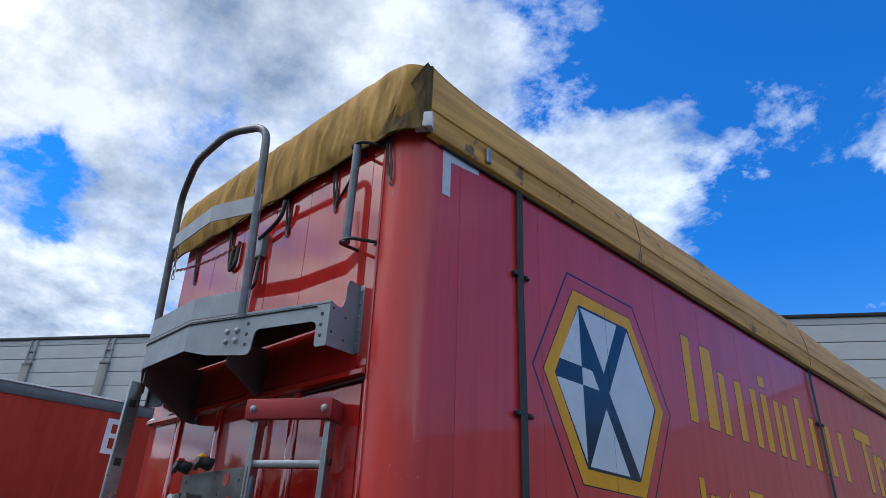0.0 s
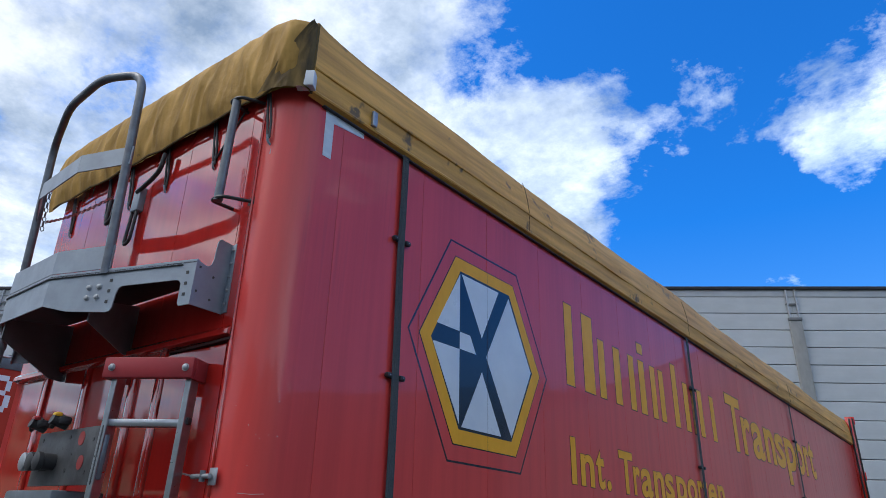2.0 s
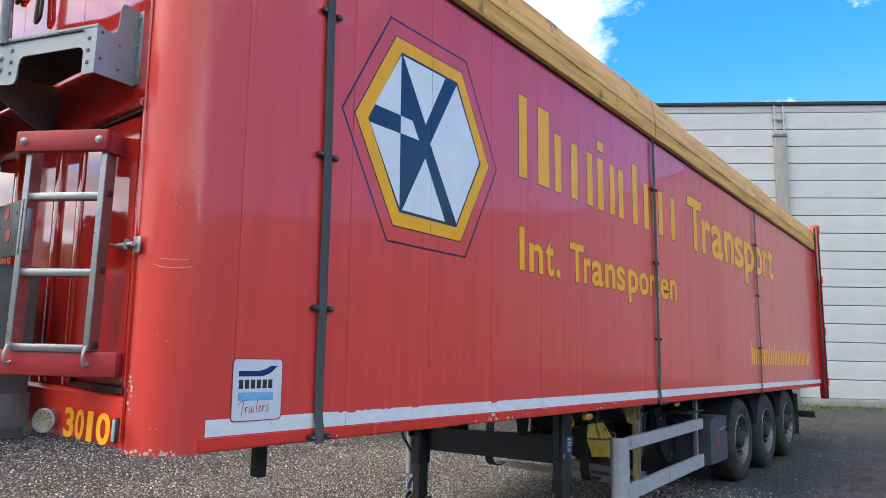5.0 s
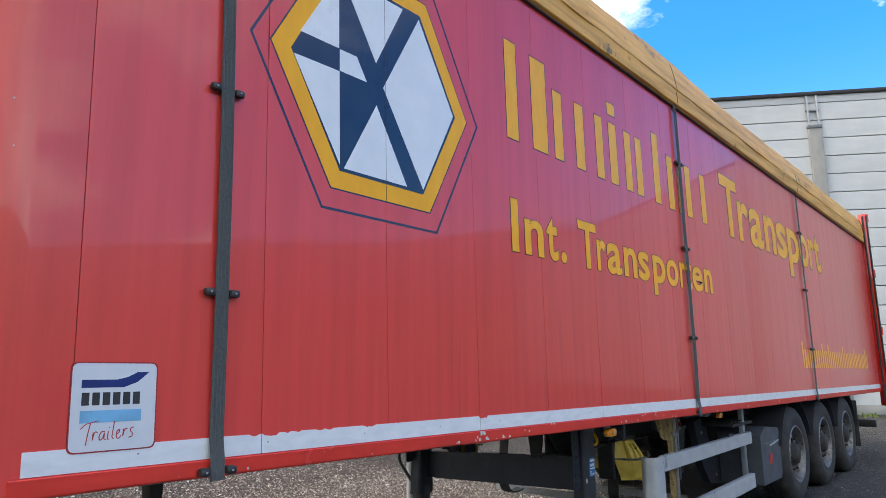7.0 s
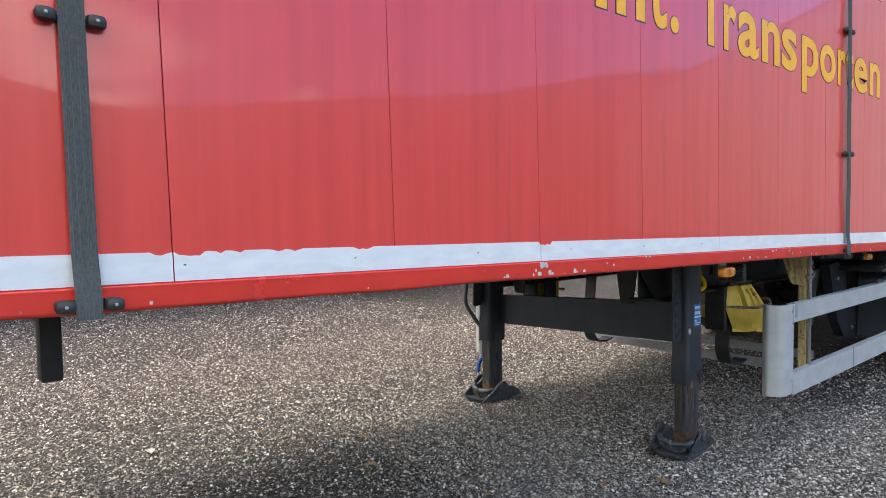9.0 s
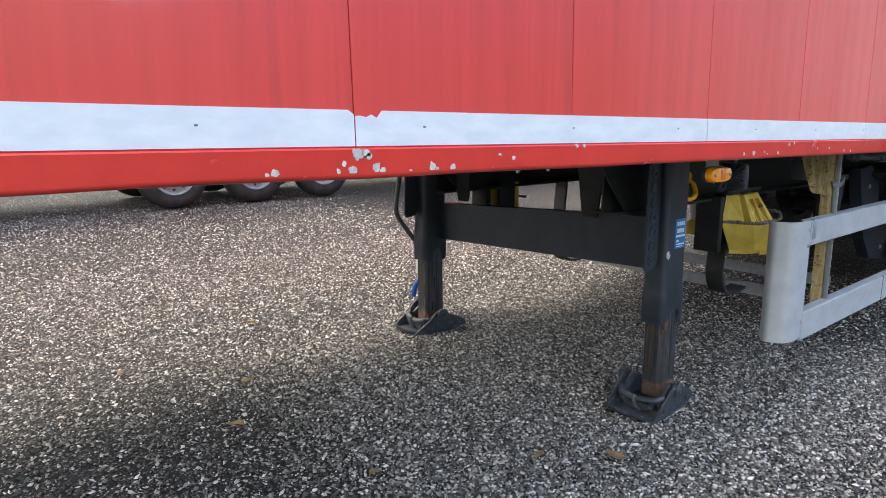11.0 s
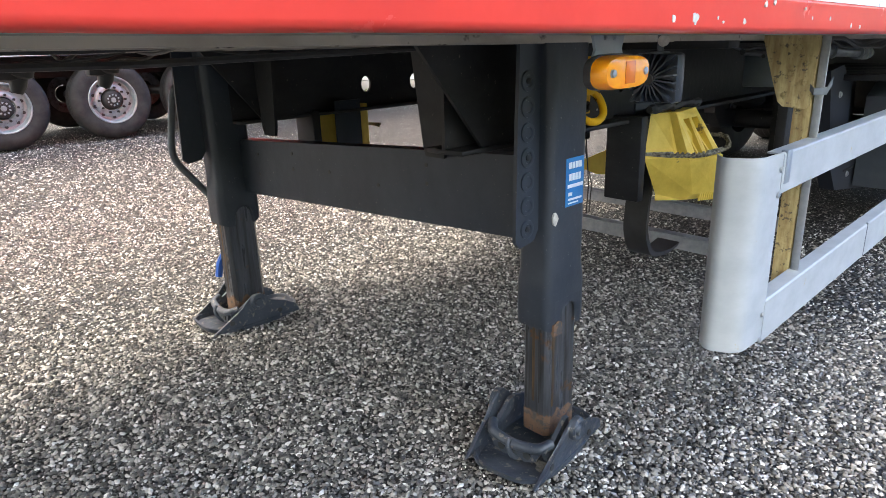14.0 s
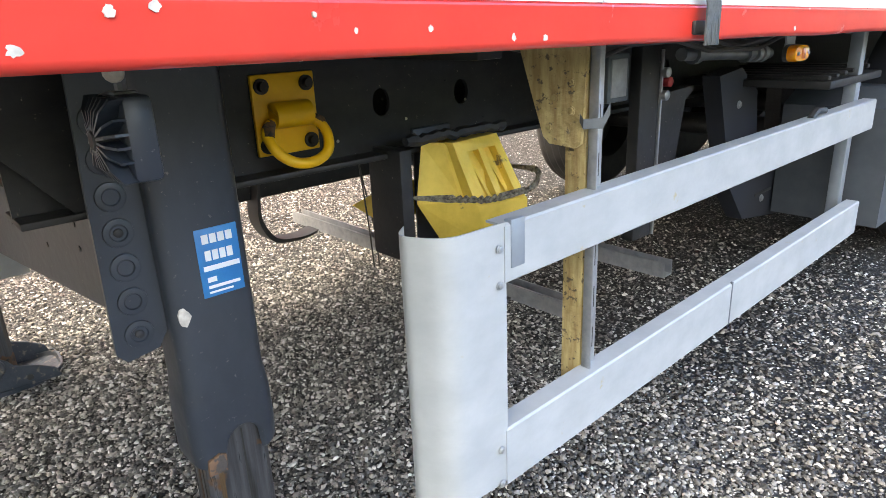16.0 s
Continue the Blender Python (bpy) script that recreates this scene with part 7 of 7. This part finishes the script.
def wheel_chock(ox, oy, s):
    """Yellow plastic wheel chock hung upright in a holder: a flaring block with ribbed pockets, roped in. s mirrors it to the far side."""
    def at(x, y, z):
        return Vector((ox + s * x, oy + y, z))
    def block(bm, rings):
        R = [[bm.verts.new(at(*p, z)) for p in ring] for z, ring in rings]
        for A, B in zip(R, R[1:]):
            for k in range(len(A)):
                j = (k + 1) % len(A)
                bm.faces.new((A[k], A[j], B[j], B[k]))
        bm.faces.new(R[0]); bm.faces.new(R[-1][::-1])
    # corner posts of the outline at four heights: back-front, front, rear, back-rear
    top, mid, low = [(-0.04, 0.015), (0.030, 0.062), (0.010, 0.250), (-0.12, 0.25)], [(-0.04, -0.01), (0.075, 0.10), (0.135, 0.235), (-0.12, 0.25)], [(-0.04, 0.085), (0.065, 0.165), (0.115, 0.262), (-0.12, 0.25)]
    inset = lambda ring, d: [ring[0], (ring[1][0] - d, ring[1][1] - d * 0.3), (ring[2][0] - d, ring[2][1] - d * 0.2), ring[3]]
    bm = BM()
    block(bm, [(0.905, inset(top, 0.030)), (0.76, inset(mid, 0.050)), (0.745, mid), (0.60, low), (0.575, inset(low, 0.03))])
    ch = tagged(finish("wheel_chock", bm, CHOCK), "dirty yellow plastic wheel chock roped up under the trailer", "wheel chock", group="wheel chocks")
    def lerp2(a, b, u):
        return (a[0] + (b[0] - a[0]) * u, a[1] + (b[1] - a[1]) * u)
    for a, b in ((0.0, 0.22), (0.46, 0.58), (0.84, 1.0)):
        bm = BM()
        def rib(ring, d=0.052):
            p, q = lerp2(ring[1], ring[2], a), lerp2(ring[1], ring[2], b)
            return [(p[0] - d, p[1]), p, q, (q[0] - d, q[1])]
        block(bm, [(0.905, rib(top)), (0.737, rib(mid))])
        part("chock_rib", bm, CHOCK, ch, "upright rib between the pockets", smooth=False)
    bm = BM()
    edge = [lerp2(top[1], mid[1], 0.16), lerp2(top[2], mid[2], 0.16)]
    block(bm, [(0.906, [(top[1][0] - 0.03, top[1][1]), top[1], top[2], (top[2][0] - 0.03, top[2][1])]), (0.878, [(edge[0][0] - 0.03, edge[0][1]), edge[0], edge[1], (edge[1][0] - 0.03, edge[1][1])])])
    part("chock_crest", bm, CHOCK, ch, smooth=False)
    for u in (0.34, 0.71):
        bm = BM()
        p, q = lerp2(top[1], top[2], u), lerp2(mid[1], mid[2], u)
        t0, t1 = at(p[0] - 0.012, p[1], 0.87), at(q[0] - 0.006, q[1], 0.74)
        tube(bm, [t0, t1], 0.006, 4)
        part("pocket_gusset", bm, CHOCK, ch, smooth=False)
    for k in range(8):
        bm = BM()
        p = lerp2(low[1], low[2], 0.35 + 0.085 * k)
        tube(bm, [at(p[0] + 0.002, p[1], 0.645), at(p[0] - 0.006, p[1], 0.572)], 0.0045, 5)
        part("chock_tooth", bm, CHOCK, ch)
    # twisted rope
    bm = BM()
    path = rounded([at(-0.05, -0.03, 0.765), at(0.05, 0.075, 0.757), at(0.105, 0.12, 0.755), at(0.15, 0.25, 0.772), at(0.10, 0.33, 0.80), at(-0.13, 0.31, 0.80)], 0.03, 8)
    for ph in (0.0, math.pi):
        tube(bm, [p + Vector((0.005 * math.cos(ph + 1.3 * i), 0.002 * math.sin(ph + 1.3 * i), 0.006 * math.sin(ph + 1.3 * i))) for i, p in enumerate(path)], 0.0055, 6)
    part("rope", bm, ROPE, ch, "dirty twisted rope")
    bm = BM()
    box(bm, *sorted((ox - s * 0.16, ox - s * 0.02)), oy - 0.075, oy - 0.035, 0.60, 0.90, 0.006)
    part("chock_holder", bm, CHASSIS, trailer, "black sheet-steel chock holder")
    bm = BM()
    box(bm, *sorted((ox - s * 0.136, ox - s * 0.126)), oy + 0.06, oy + 0.20, 0.58, 0.93, 0.004)
    part("holder_plate", bm, LEG, trailer, "dark plate behind the chock")
    bm = BM()
    tube(bm, [at(0.0, -0.07 + 0.36 * u, 0.925 + 0.012 * noise.noise((u * 12, 3, 0))) for u in [k / 24 for k in range(25)]], [0.013 + 0.010 * abs(noise.noise((k * 0.8, 0, 0))) for k in range(25)], 7)
    part("holder_hinge", bm, CHASSIS, trailer)

wheel_chock(-0.66, 4.80, 1)
wheel_chock(-2.12, 4.30, -1)


def chock_tip():
    """The pointed end of a second chock nested behind the first."""
    bm = BM()
    prism(bm, [(-1.01, 0.69), (-0.835, 0.775), (-0.835, 0.672), (-0.90, 0.668)], "y", 4.79, 4.95)
    tagged(finish("wheel_chock", bm, CHOCK), "pointed end of a second yellow chock behind its holder", "wheel chock", group="wheel chocks")


chock_tip()


def side_guard(s):
    """Side under-run guard: bent corner sheet, two rails, posts. s=+1 near side, -1 far side."""
    X = (lambda x: x) if s > 0 else (lambda x: -WID - x)
    g = new("side_guard")
    g.parent = trailer
    g["label"] = "white-grey side under-run guard with two rails"
    dy = 0.0 if s > 0 else -0.42
    F = -0.146
    arc = rounded([(F, 4.535 + dy, 0), (F - 0.004, 4.395 + dy, 0), (F - 0.085, 4.355 + dy, 0), (F - 0.12, 4.40 + dy, 0)], 0.11, 8)
    bm = BM()
    sheet(bm, [[(X(p.x), p.y, z) for p in arc] for z in (0.312, 0.60, 0.860)], (X(F - 0.004) - X(F), 0.002, 0))
    part("corner_sheet", bm, GUARD, g, "bent white corner sheet")
    for z0, z1, y1, up in (((0.743, 0.856, 6.60, 0.007), (0.299, 0.433, 6.60, 0.019)) if s > 0 else ()):
        bm = BM()
        pr = [(X(F - 0.002), z0), (X(F + 0.002), z0 + 0.004), (X(F + 0.002), z1 - 0.004), (X(F - 0.002), z1), (X(F - 0.045), z1), (X(F - 0.045), z1 - 0.004), (X(F - 0.004), z1 - 0.005), (X(F - 0.004), z0 + 0.005), (X(F - 0.035), z0 + 0.005), (X(F - 0.035), z0)]
        prism(bm, pr, "y", 4.53 + dy, y1)
        for v in bm.verts:
            v.co.z += up * (v.co.y - 4.5)
        part("rail", bm, GUARD, g, "white-grey folded rail", smooth=False)
    for z in (0.815, 0.745, 0.395, 0.315):
        bm = BM()
        bolt(bm, (X(F + 0.002), 4.515 + dy, z), (s, 0, 0), 0.007, 0.006)
        part("bolt", bm, ZINC, g)
    if s < 0:
        return
    # taped rail joint and a cracked joint on the lower rail
    bm = BM()
    box(bm, min(X(-0.16), X(-0.1415)), max(X(-0.16), X(-0.1415)), 4.545 + dy, 4.582 + dy, 0.77, 0.862, 0.002)
    part("tape_patch", bm, GREY_STEEL, g, "grey tape patch")
    bm = BM()
    box(bm, min(X(-0.15), X(-0.1425)), max(X(-0.15), X(-0.1425)), 5.50, 5.505, 0.322, 0.456)
    part("rail_joint", bm, TUBE, g)
    # flaking post and bracket, facing the front
    bm = BM()
    prism(bm, [(-0.340, 1.175), (-0.183, 1.175), (-0.190, 1.0), (-0.194, 0.952), (-0.205, 0.944), (-0.262, 0.950), (-0.276, 0.964), (-0.300, 1.04)], "y", 4.806, 4.815)
    for v in bm.verts:
        v.co.y += 0.22 * (v.co.x + 0.23)
    part("post_bracket", bm, POST, g, "yellow bracket plate with flaking paint", smooth=False)
    bm = BM()
    pr = [(-0.237, 4.822), (-0.190, 4.826), (-0.190, 4.866), (-0.195, 4.866), (-0.195, 4.832), (-0.232, 4.828), (-0.232, 4.862), (-0.237, 4.862)]
    prism(bm, pr, "z", 0.30, 1.16)
    part("post", bm, POST, g, "flaking yellow channel post", smooth=False)
    bm = BM()
    box(bm, -0.186, -0.180, 4.832, 4.872, 0.33, 1.15, 0.002)
    box(bm, -0.186, -0.162, 4.828, 4.834, 0.33, 1.15, 0.002)
    zp = part("zinc_strip", bm, ZINC, g, "slotted galvanised angle strip")
    for k in range(7):
        bm = BM()
        box(bm, -0.1795, -0.1785, 4.846, 4.860, 0.38 + k * 0.10, 0.43 + k * 0.10)
        part("slot", bm, BLACK, zp, smooth=False)
    bm = BM()
    path = [(-0.196, 4.812, 0.998), (-0.184, 4.808, 0.985), (-0.158, 4.838, 0.985), (-0.150, 4.850, 1.012)]
    sheet(bm, [[Vector(p), Vector(p) + Vector((0, 0, 0.018 + 0.002 * k))] for k, p in enumerate(path)], (0.002, -0.002, 0))
    part("clip", bm, TUBE, g, "thin bent sheet clip", smooth=False)
    for x, z in ((-0.215, 1.075), (-0.215, 1.02), (-0.250, 1.045), (-0.262, 0.985), (-0.235, 1.12)):
        bm = BM()
        bolt(bm, (x, 4.806 + 0.22 * (x + 0.23), z), (0, -1, 0), 0.008, 0.007)
        part("bolt", bm, POST, g)
    # rear support post
    bm = BM()
    box(bm, min(X(-0.27), X(-0.225)), max(X(-0.27), X(-0.225)), 6.62, 6.67, 0.29, 1.15, 0.004)
    part("rear_post", bm, GREY_STEEL, g, "grey steel rear post")
    bm = BM()
    tube(bm, [(X(-0.17), 6.02, 0.862), (X(-0.17), 6.06, 0.884), (X(-0.165), 6.12, 0.88)], 0.012, 7)
    part("guard_catch", bm, BLACK, g)


side_guard(1)
side_guard(-1)


def running_gear():
    for y in (5.36, 5.90):
        bm = BM()
        prism(bm, [(y - 0.03, 0.25), (y + 0.03, 0.25), (y + 0.03, 0.31), (y + 0.025, 0.31), (y + 0.025, 0.256), (y - 0.025, 0.256), (y - 0.025, 0.31), (y - 0.03, 0.31)], "x", -2.4, -0.56)
        part("carrier_bar", bm, ZINC, trailer, "grey channel bar of the spare wheel carrier", smooth=False)
    bm = BM()
    box(bm, -2.07, -2.01, 4.7, 6.4, 0.512, 0.592, 0.010)
    part("carrier_frame", bm, CHASSIS, trailer, "black frame tube of the spare wheel carrier")
    # hanging hoop straps
    for x in (-0.80, -2.0):
        bm = BM()
        pts = rounded([(x, 4.97, 0.88), (x, 4.92, 0.42), (x, 4.98, 0.31), (x, 5.12, 0.295), (x, 5.20, 0.31)], 0.16, 8)
        sheet(bm, [[(x - 0.05, p.y, p.z), (x + 0.05, p.y, p.z)] for p in pts], (0, 0.016, 0.014))
        part("hoop_strap", bm, BLACK, trailer, "black hanging hoop strap")
    for y in (4.98, 5.0):
        bm = BM()
        tube(bm, [(-0.95 - (y - 4.98) * 2, y - 0.2, 0.88), (-0.93, y - 0.19, 0.62), (-0.95, y - 0.17, 0.50)], 0.0025, 5)
        part("loose_cord", bm, BLACK, trailer)
    # hangers, valves and plates seen behind the guard
    bm = BM()
    box(bm, -0.53, -0.49, 5.52, 5.63, 0.50, 1.13, 0.004)
    hp = part("hanger_plate", bm, CHASSIS, trailer, "dark steel hanger plate")
    # pale strip along the plate's rear edge
    bm = BM()
    box(bm, -0.50, -0.484, 5.632, 5.640, 0.50, 1.10, 0.002)
    part("plate_edge", bm, ZINC, hp, "pale strip along the plate's rear edge")
    bm = BM()
    prism(bm, [(5.66, 0.96), (5.86, 0.97), (5.86, 0.95), (5.82, 0.93), (5.74, 0.55), (5.66, 0.55)], "x", -0.60, -0.50)
    part("slanted_brace", bm, CHASSIS, trailer, "dark slanted brace", smooth=False)
    for y, z, m in ((5.645, 1.03, ZINC), (5.66, 1.00, REDINK), (5.645, 0.96, ZINC)):
        bm = BM()
        lathe(bm, [(0, 0), (0, 0.016), (0.02, 0.016), (0.024, 0.010), (0.024, 0)], (-0.49, y, z), (1, 0, 0), 12)
        part("valve_knob", bm, m, trailer)
    bm = BM()
    box(bm, -0.62, -0.50, 5.36, 5.47, 0.96, 1.10, 0.006)
    vb = part("valve_box", bm, PANEL, trailer, "small grey valve box")
    bm = BM()
    box(bm, -0.51, -0.497, 5.375, 5.455, 0.975, 1.085, 0.003)
    part("cover", bm, ZINC, vb)
    bm = BM()
    tube(bm, [(-0.42, 5.62, 1.085), (-0.42, 6.25, 1.055)], 0.020, 10)
    al = part("air_line", bm, TUBE, trailer, "grey air line with fittings")
    for y in (5.70, 6.06, 6.13, 6.18):
        bm = BM()
        lathe(bm, [(-0.015, 0.02), (-0.015, 0.030), (0.015, 0.030), (0.015, 0.02)], (-0.42, y, 1.085 - 0.0476 * (y - 5.62)), (0, 1, 0), 12)
        part("fitting", bm, ZINC if y > 6.1 else TUBE, al)
    for k in range(5):
        bm = BM()
        x, z = -0.55 + 0.07 * k, 1.135 - 0.012 * (k % 3)
        tube(bm, [(x, 5.0 + 0.16 * i, z - 0.025 * math.sin(i * 0.9 + k) - 0.01 * (i % 2)) for i in range(12)], 0.007 + 0.003 * (k % 2), 7)
        part("air_hose", bm, BLACK, trailer, "black air hose")
    # dark plate and lower pan of the spare wheel carrier
    bm = BM()
    prism(bm, [(6.12, 0.98), (6.30, 1.0), (6.46, 0.90), (6.52, 0.62), (7.30, 0.55), (7.30, 0.24), (6.45, 0.36), (6.30, 0.52), (6.22, 0.72)], "x", -0.60, -0.53)
    cpn = part("carrier_panel", bm, NAVYP, trailer, "black plastic side panel of the carrier", smooth=False)
    for y, z in ((6.30, 0.86), (6.78, 0.38), (6.62, 0.42)):
        bm = BM()
        bolt(bm, (-0.53, y, z), (1, 0, 0), 0.013, 0.010)
        part("bolt", bm, ZINC, cpn)
    bm = BM()
    box(bm, -0.531, -0.527, 6.55, 6.72, 0.44, 0.452, 0.001)
    part("slot", bm, BLACK, cpn)
    for k in range(6):
        bm = BM()
        box(bm, -0.72, -0.24, 6.35 + k * 0.085, 6.38 + k * 0.085, 0.955 + k * 0.003, 0.97 + k * 0.003, 0.004)
        part("tray_rib", bm, CHASSIS, trailer)
    bm = BM()
    box(bm, -0.78, -0.22, 6.32, 6.9, 0.925, 0.955, 0.006)
    part("tray", bm, CHASSIS, trailer, "black ribbed tray")
    # grey storage box before the first wheel
    bm = BM()
    prism(bm, [(6.72, 0.34), (7.32, 0.34), (7.36, 0.40), (7.36, 0.80), (7.32, 0.86), (6.87, 0.89), (6.72, 0.82)], "x", -0.52, -0.10)
    sb = part("storage_box", bm, SBOX, trailer, "grey plastic storage box with a red sticker", smooth=False)
    bm = BM()
    box(bm, -0.11, -0.096, 6.80, 7.355, 0.72, 0.735, 0.004)
    part("box_lid_edge", bm, TUBE, sb)
    bm = BM()
    box(bm, -0.11, -0.097, 6.95, 7.06, 0.52, 0.62)
    part("sticker", bm, REDINK, sb, "small red sticker", smooth=False)
    bm = BM()
    tube(bm, rounded([(-0.098, 7.0, 0.70), (-0.07, 7.02, 0.72), (-0.07, 7.2, 0.74), (-0.098, 7.22, 0.72)], 0.02), 0.008, 7)
    part("box_handle", bm, ZINC, sb)
    # axles, wheels and mudguards
    for y in (7.892, 9.2, 10.509):
        for x, out in ((-0.05, 1), (-WID + 0.05, -1)):
            w = new("wheel")
            w.parent = trailer
            w["label"] = "trailer wheel with black tyre and silver rim"
            wheel_parts(w, x, y, 0.523, out)
            bm = BM()
            r = 0.60
            pts = [(y + r * math.cos(a), 0.545 + r * math.sin(a) * 0.98) for a in [radians(12 + 156 * k / 18) for k in range(19)]]
            xa, xb = (x - 0.38, x - 0.01) if out > 0 else (x + 0.01, x + 0.38)
            sheet(bm, [[(xa, p, q), (xb, p, q)] for p, q in pts], (0, 0, 0.012))
            part("mudguard", bm, NAVYP, trailer, "dark plastic mudguard")
        bm = BM()
        tube(bm, [(-WID + 0.4, y, 0.523), (-0.4, y, 0.523)], 0.07, 12)
        part("axle", bm, CHASSIS, trailer)
        for x in (-0.85, -1.70):
            bm = BM()
            prism(bm, [(y - 0.45, 0.88), (y - 0.30, 0.88), (y - 0.25, 0.62), (y + 0.1, 0.55), (y + 0.1, 0.46), (y - 0.3, 0.48), (y - 0.42, 0.60)], "x", x - 0.04, x + 0.04)
            part("trailing_arm", bm, CHASSIS, trailer, smooth=False)
            bm = BM()
            lathe(bm, [(0, 0.0), (0, 0.10), (0.03, 0.13), (0.10, 0.12), (0.13, 0.135), (0.22, 0.13), (0.25, 0.09), (0.30, 0.0)], (x, y + 0.25, 0.60), (0, 0, 1), 18)
            part("air_bag", bm, RUBBER, trailer)
    # rear bumper and flap
    bm = BM()
    box(bm, -WID + 0.1, -0.1, 12.86, 12.96, 0.42, 0.54, 0.01)
    part("rear_bumper", bm, CHASSIS, trailer, "dark rear under-run bar")
    for x in (-0.7, -1.85):
        bm = BM()
        box(bm, x - 0.05, x + 0.05, 12.87, 12.95, 0.54, 1.1, 0.006)
        part("bumper_arm", bm, CHASSIS, trailer)
    for x in (-0.42, -WID + 0.05):
        bm = BM()
        box(bm, x, x + 0.37, 11.2, 11.215, 0.28, 0.95, 0.004)
        part("mud_flap", bm, RUBBER, trailer)


SBOX = material("grey_plastic_box", (0.075, 0.088, 0.105), 0.45, 0, (0.055, 0.065, 0.08), 7, spots=0.2, spot_col=(0.12, 0.12, 0.12))
running_gear()


# ---------- loose leaves and stones ----------
def fallen_leaf(x, y, ln, turn, col=None):
    bm = BM()
    g = []
    for i in range(9):
        u = i / 8
        w = 0.28 * ln * math.sin(math.pi * u) ** 0.7 + 0.0008
        g.append([Vector((w * v, ln * (u - 0.5), 0.016 + 0.010 * abs(v) + 0.006 * math.sin(5 * u))) for v in (-1, -0.5, 0, 0.5, 1)])
    sheet(bm, g, (0, 0, 0.0012))
    bm.transform(Matrix.Translation((x, y, 0.006 + float(ground_z(x, y)))) @ Matrix.Rotation(turn, 4, "Z"))
    tagged(finish("leaf", bm, LEAF if col is None else col, smooth=True), "dry curled leaf lying on the gravel", "leaf", group="fallen leaves")


PALE_LEAF = material("pale_leaf", (0.55, 0.53, 0.48), 0.7)
for x, y, ln, tu, c in ((-1.956, 2.613, 0.09, 0.6, None), (-0.40, 3.53, 0.10, 1.2, None), (-2.59, 1.49, 0.10, 1.5, PALE_LEAF), (-1.55, 2.4, 0.08, 2.2, None), (-0.9, 2.7, 0.06, 0.2, None), (-2.48, 2.14, 0.07, 1.0, None),
                        (-0.6, 3.3, 0.07, 0.4, None), (-2.9, 3.0, 0.07, 2.0, None)):
    fallen_leaf(x, y, ln, tu, c)


def pebbles(name, count, xr, yr, r0, r1, seed, soft, fine):
    """Loose stones as one mesh: squashed, turned copies of a small icosahedron, or of an octahedron where they lie farther off."""
    rng = np.random.default_rng(seed)
    bm = BM()
    if fine:
        bmesh.ops.create_icosphere(bm, subdivisions=1, radius=1.0)
    else:
        top, low = bm.verts.new((0, 0, 0.9)), bm.verts.new((0, 0, -0.9))
        rim = [bm.verts.new((math.cos(a), math.sin(a), 0.1 * (-1) ** k)) for k, a in enumerate([0.3, 1.7, 3.3, 4.8])]
        for k in range(4):
            bm.faces.new((rim[k], rim[(k + 1) % 4], top))
            bm.faces.new((rim[(k + 1) % 4], rim[k], low))
        bm.verts.index_update()
    base = np.array([v.co[:] for v in bm.verts])
    faces = np.array([[v.index for v in f.verts] for f in bm.faces])
    bm.free()
    nv = len(base)
    P = np.stack([rng.uniform(*xr, count), rng.uniform(*yr, count)], 1) + rng.normal(0, soft, (count, 2))
    S = r0 + (r1 - r0) * rng.random(count) ** 2.6
    sx, sy, sz = S * rng.uniform(0.85, 1.55, count), S * rng.uniform(0.6, 1.0, count), S * rng.uniform(0.5, 0.85, count)
    th, ti = rng.uniform(0, 2 * np.pi, count), rng.uniform(-0.5, 0.5, count)
    jit = 1 + 0.15 * rng.standard_normal((count, nv, 1))
    V = base[None] * jit.clip(0.65, 1.35) * np.stack([sx, sy, sz], 1)[:, None]
    c, s = np.cos(ti)[:, None], np.sin(ti)[:, None]
    V = np.stack([V[..., 0] * c - V[..., 2] * s, V[..., 1], V[..., 0] * s + V[..., 2] * c], -1)
    c, s = np.cos(th)[:, None], np.sin(th)[:, None]
    lift = sz * rng.uniform(0.15, 1.0, count) + ground_z(P[:, 0], P[:, 1])
    V = np.stack([V[..., 0] * c - V[..., 1] * s + P[:, :1], V[..., 0] * s + V[..., 1] * c + P[:, 1:], V[..., 2] + lift[:, None]], -1)
    F = (faces[None] + (np.arange(count) * nv)[:, None, None]).reshape(-1, 3)
    me = bpy.data.meshes.new(name)
    me.vertices.add(count * nv)
    me.vertices.foreach_set("co", V.reshape(-1).astype(np.float32))
    me.loops.add(len(F) * 3)
    me.loops.foreach_set("vertex_index", F.reshape(-1).astype(np.int32))
    me.polygons.add(len(F))
    me.polygons.foreach_set("loop_start", np.arange(0, len(F) * 3, 3, dtype=np.int32))
    me.polygons.foreach_set("use_smooth", np.full(len(F), bool(fine)))
    me.update(calc_edges=True)
    me.validate()
    me.materials.append(PEBBLE)
    tagged(new(name, me), "loose grey and pale rounded gravel stones", "gravel", kind="stuff")


pebbles("gravel_stones", 86000, (-2.3, 0.3), (2.7, 5.6), 0.0036, 0.0096, 1, 0.20, True)
pebbles("outer_gravel_stones", 125000, (-5.0, 0.9), (0.3, 7.0), 0.0052, 0.0125, 2, 0.4, False)
pebbles("far_gravel_stones", 42000, (-10.0, -4.6), (-2.5, 6.5), 0.0075, 0.0165, 3, 0.4, False)
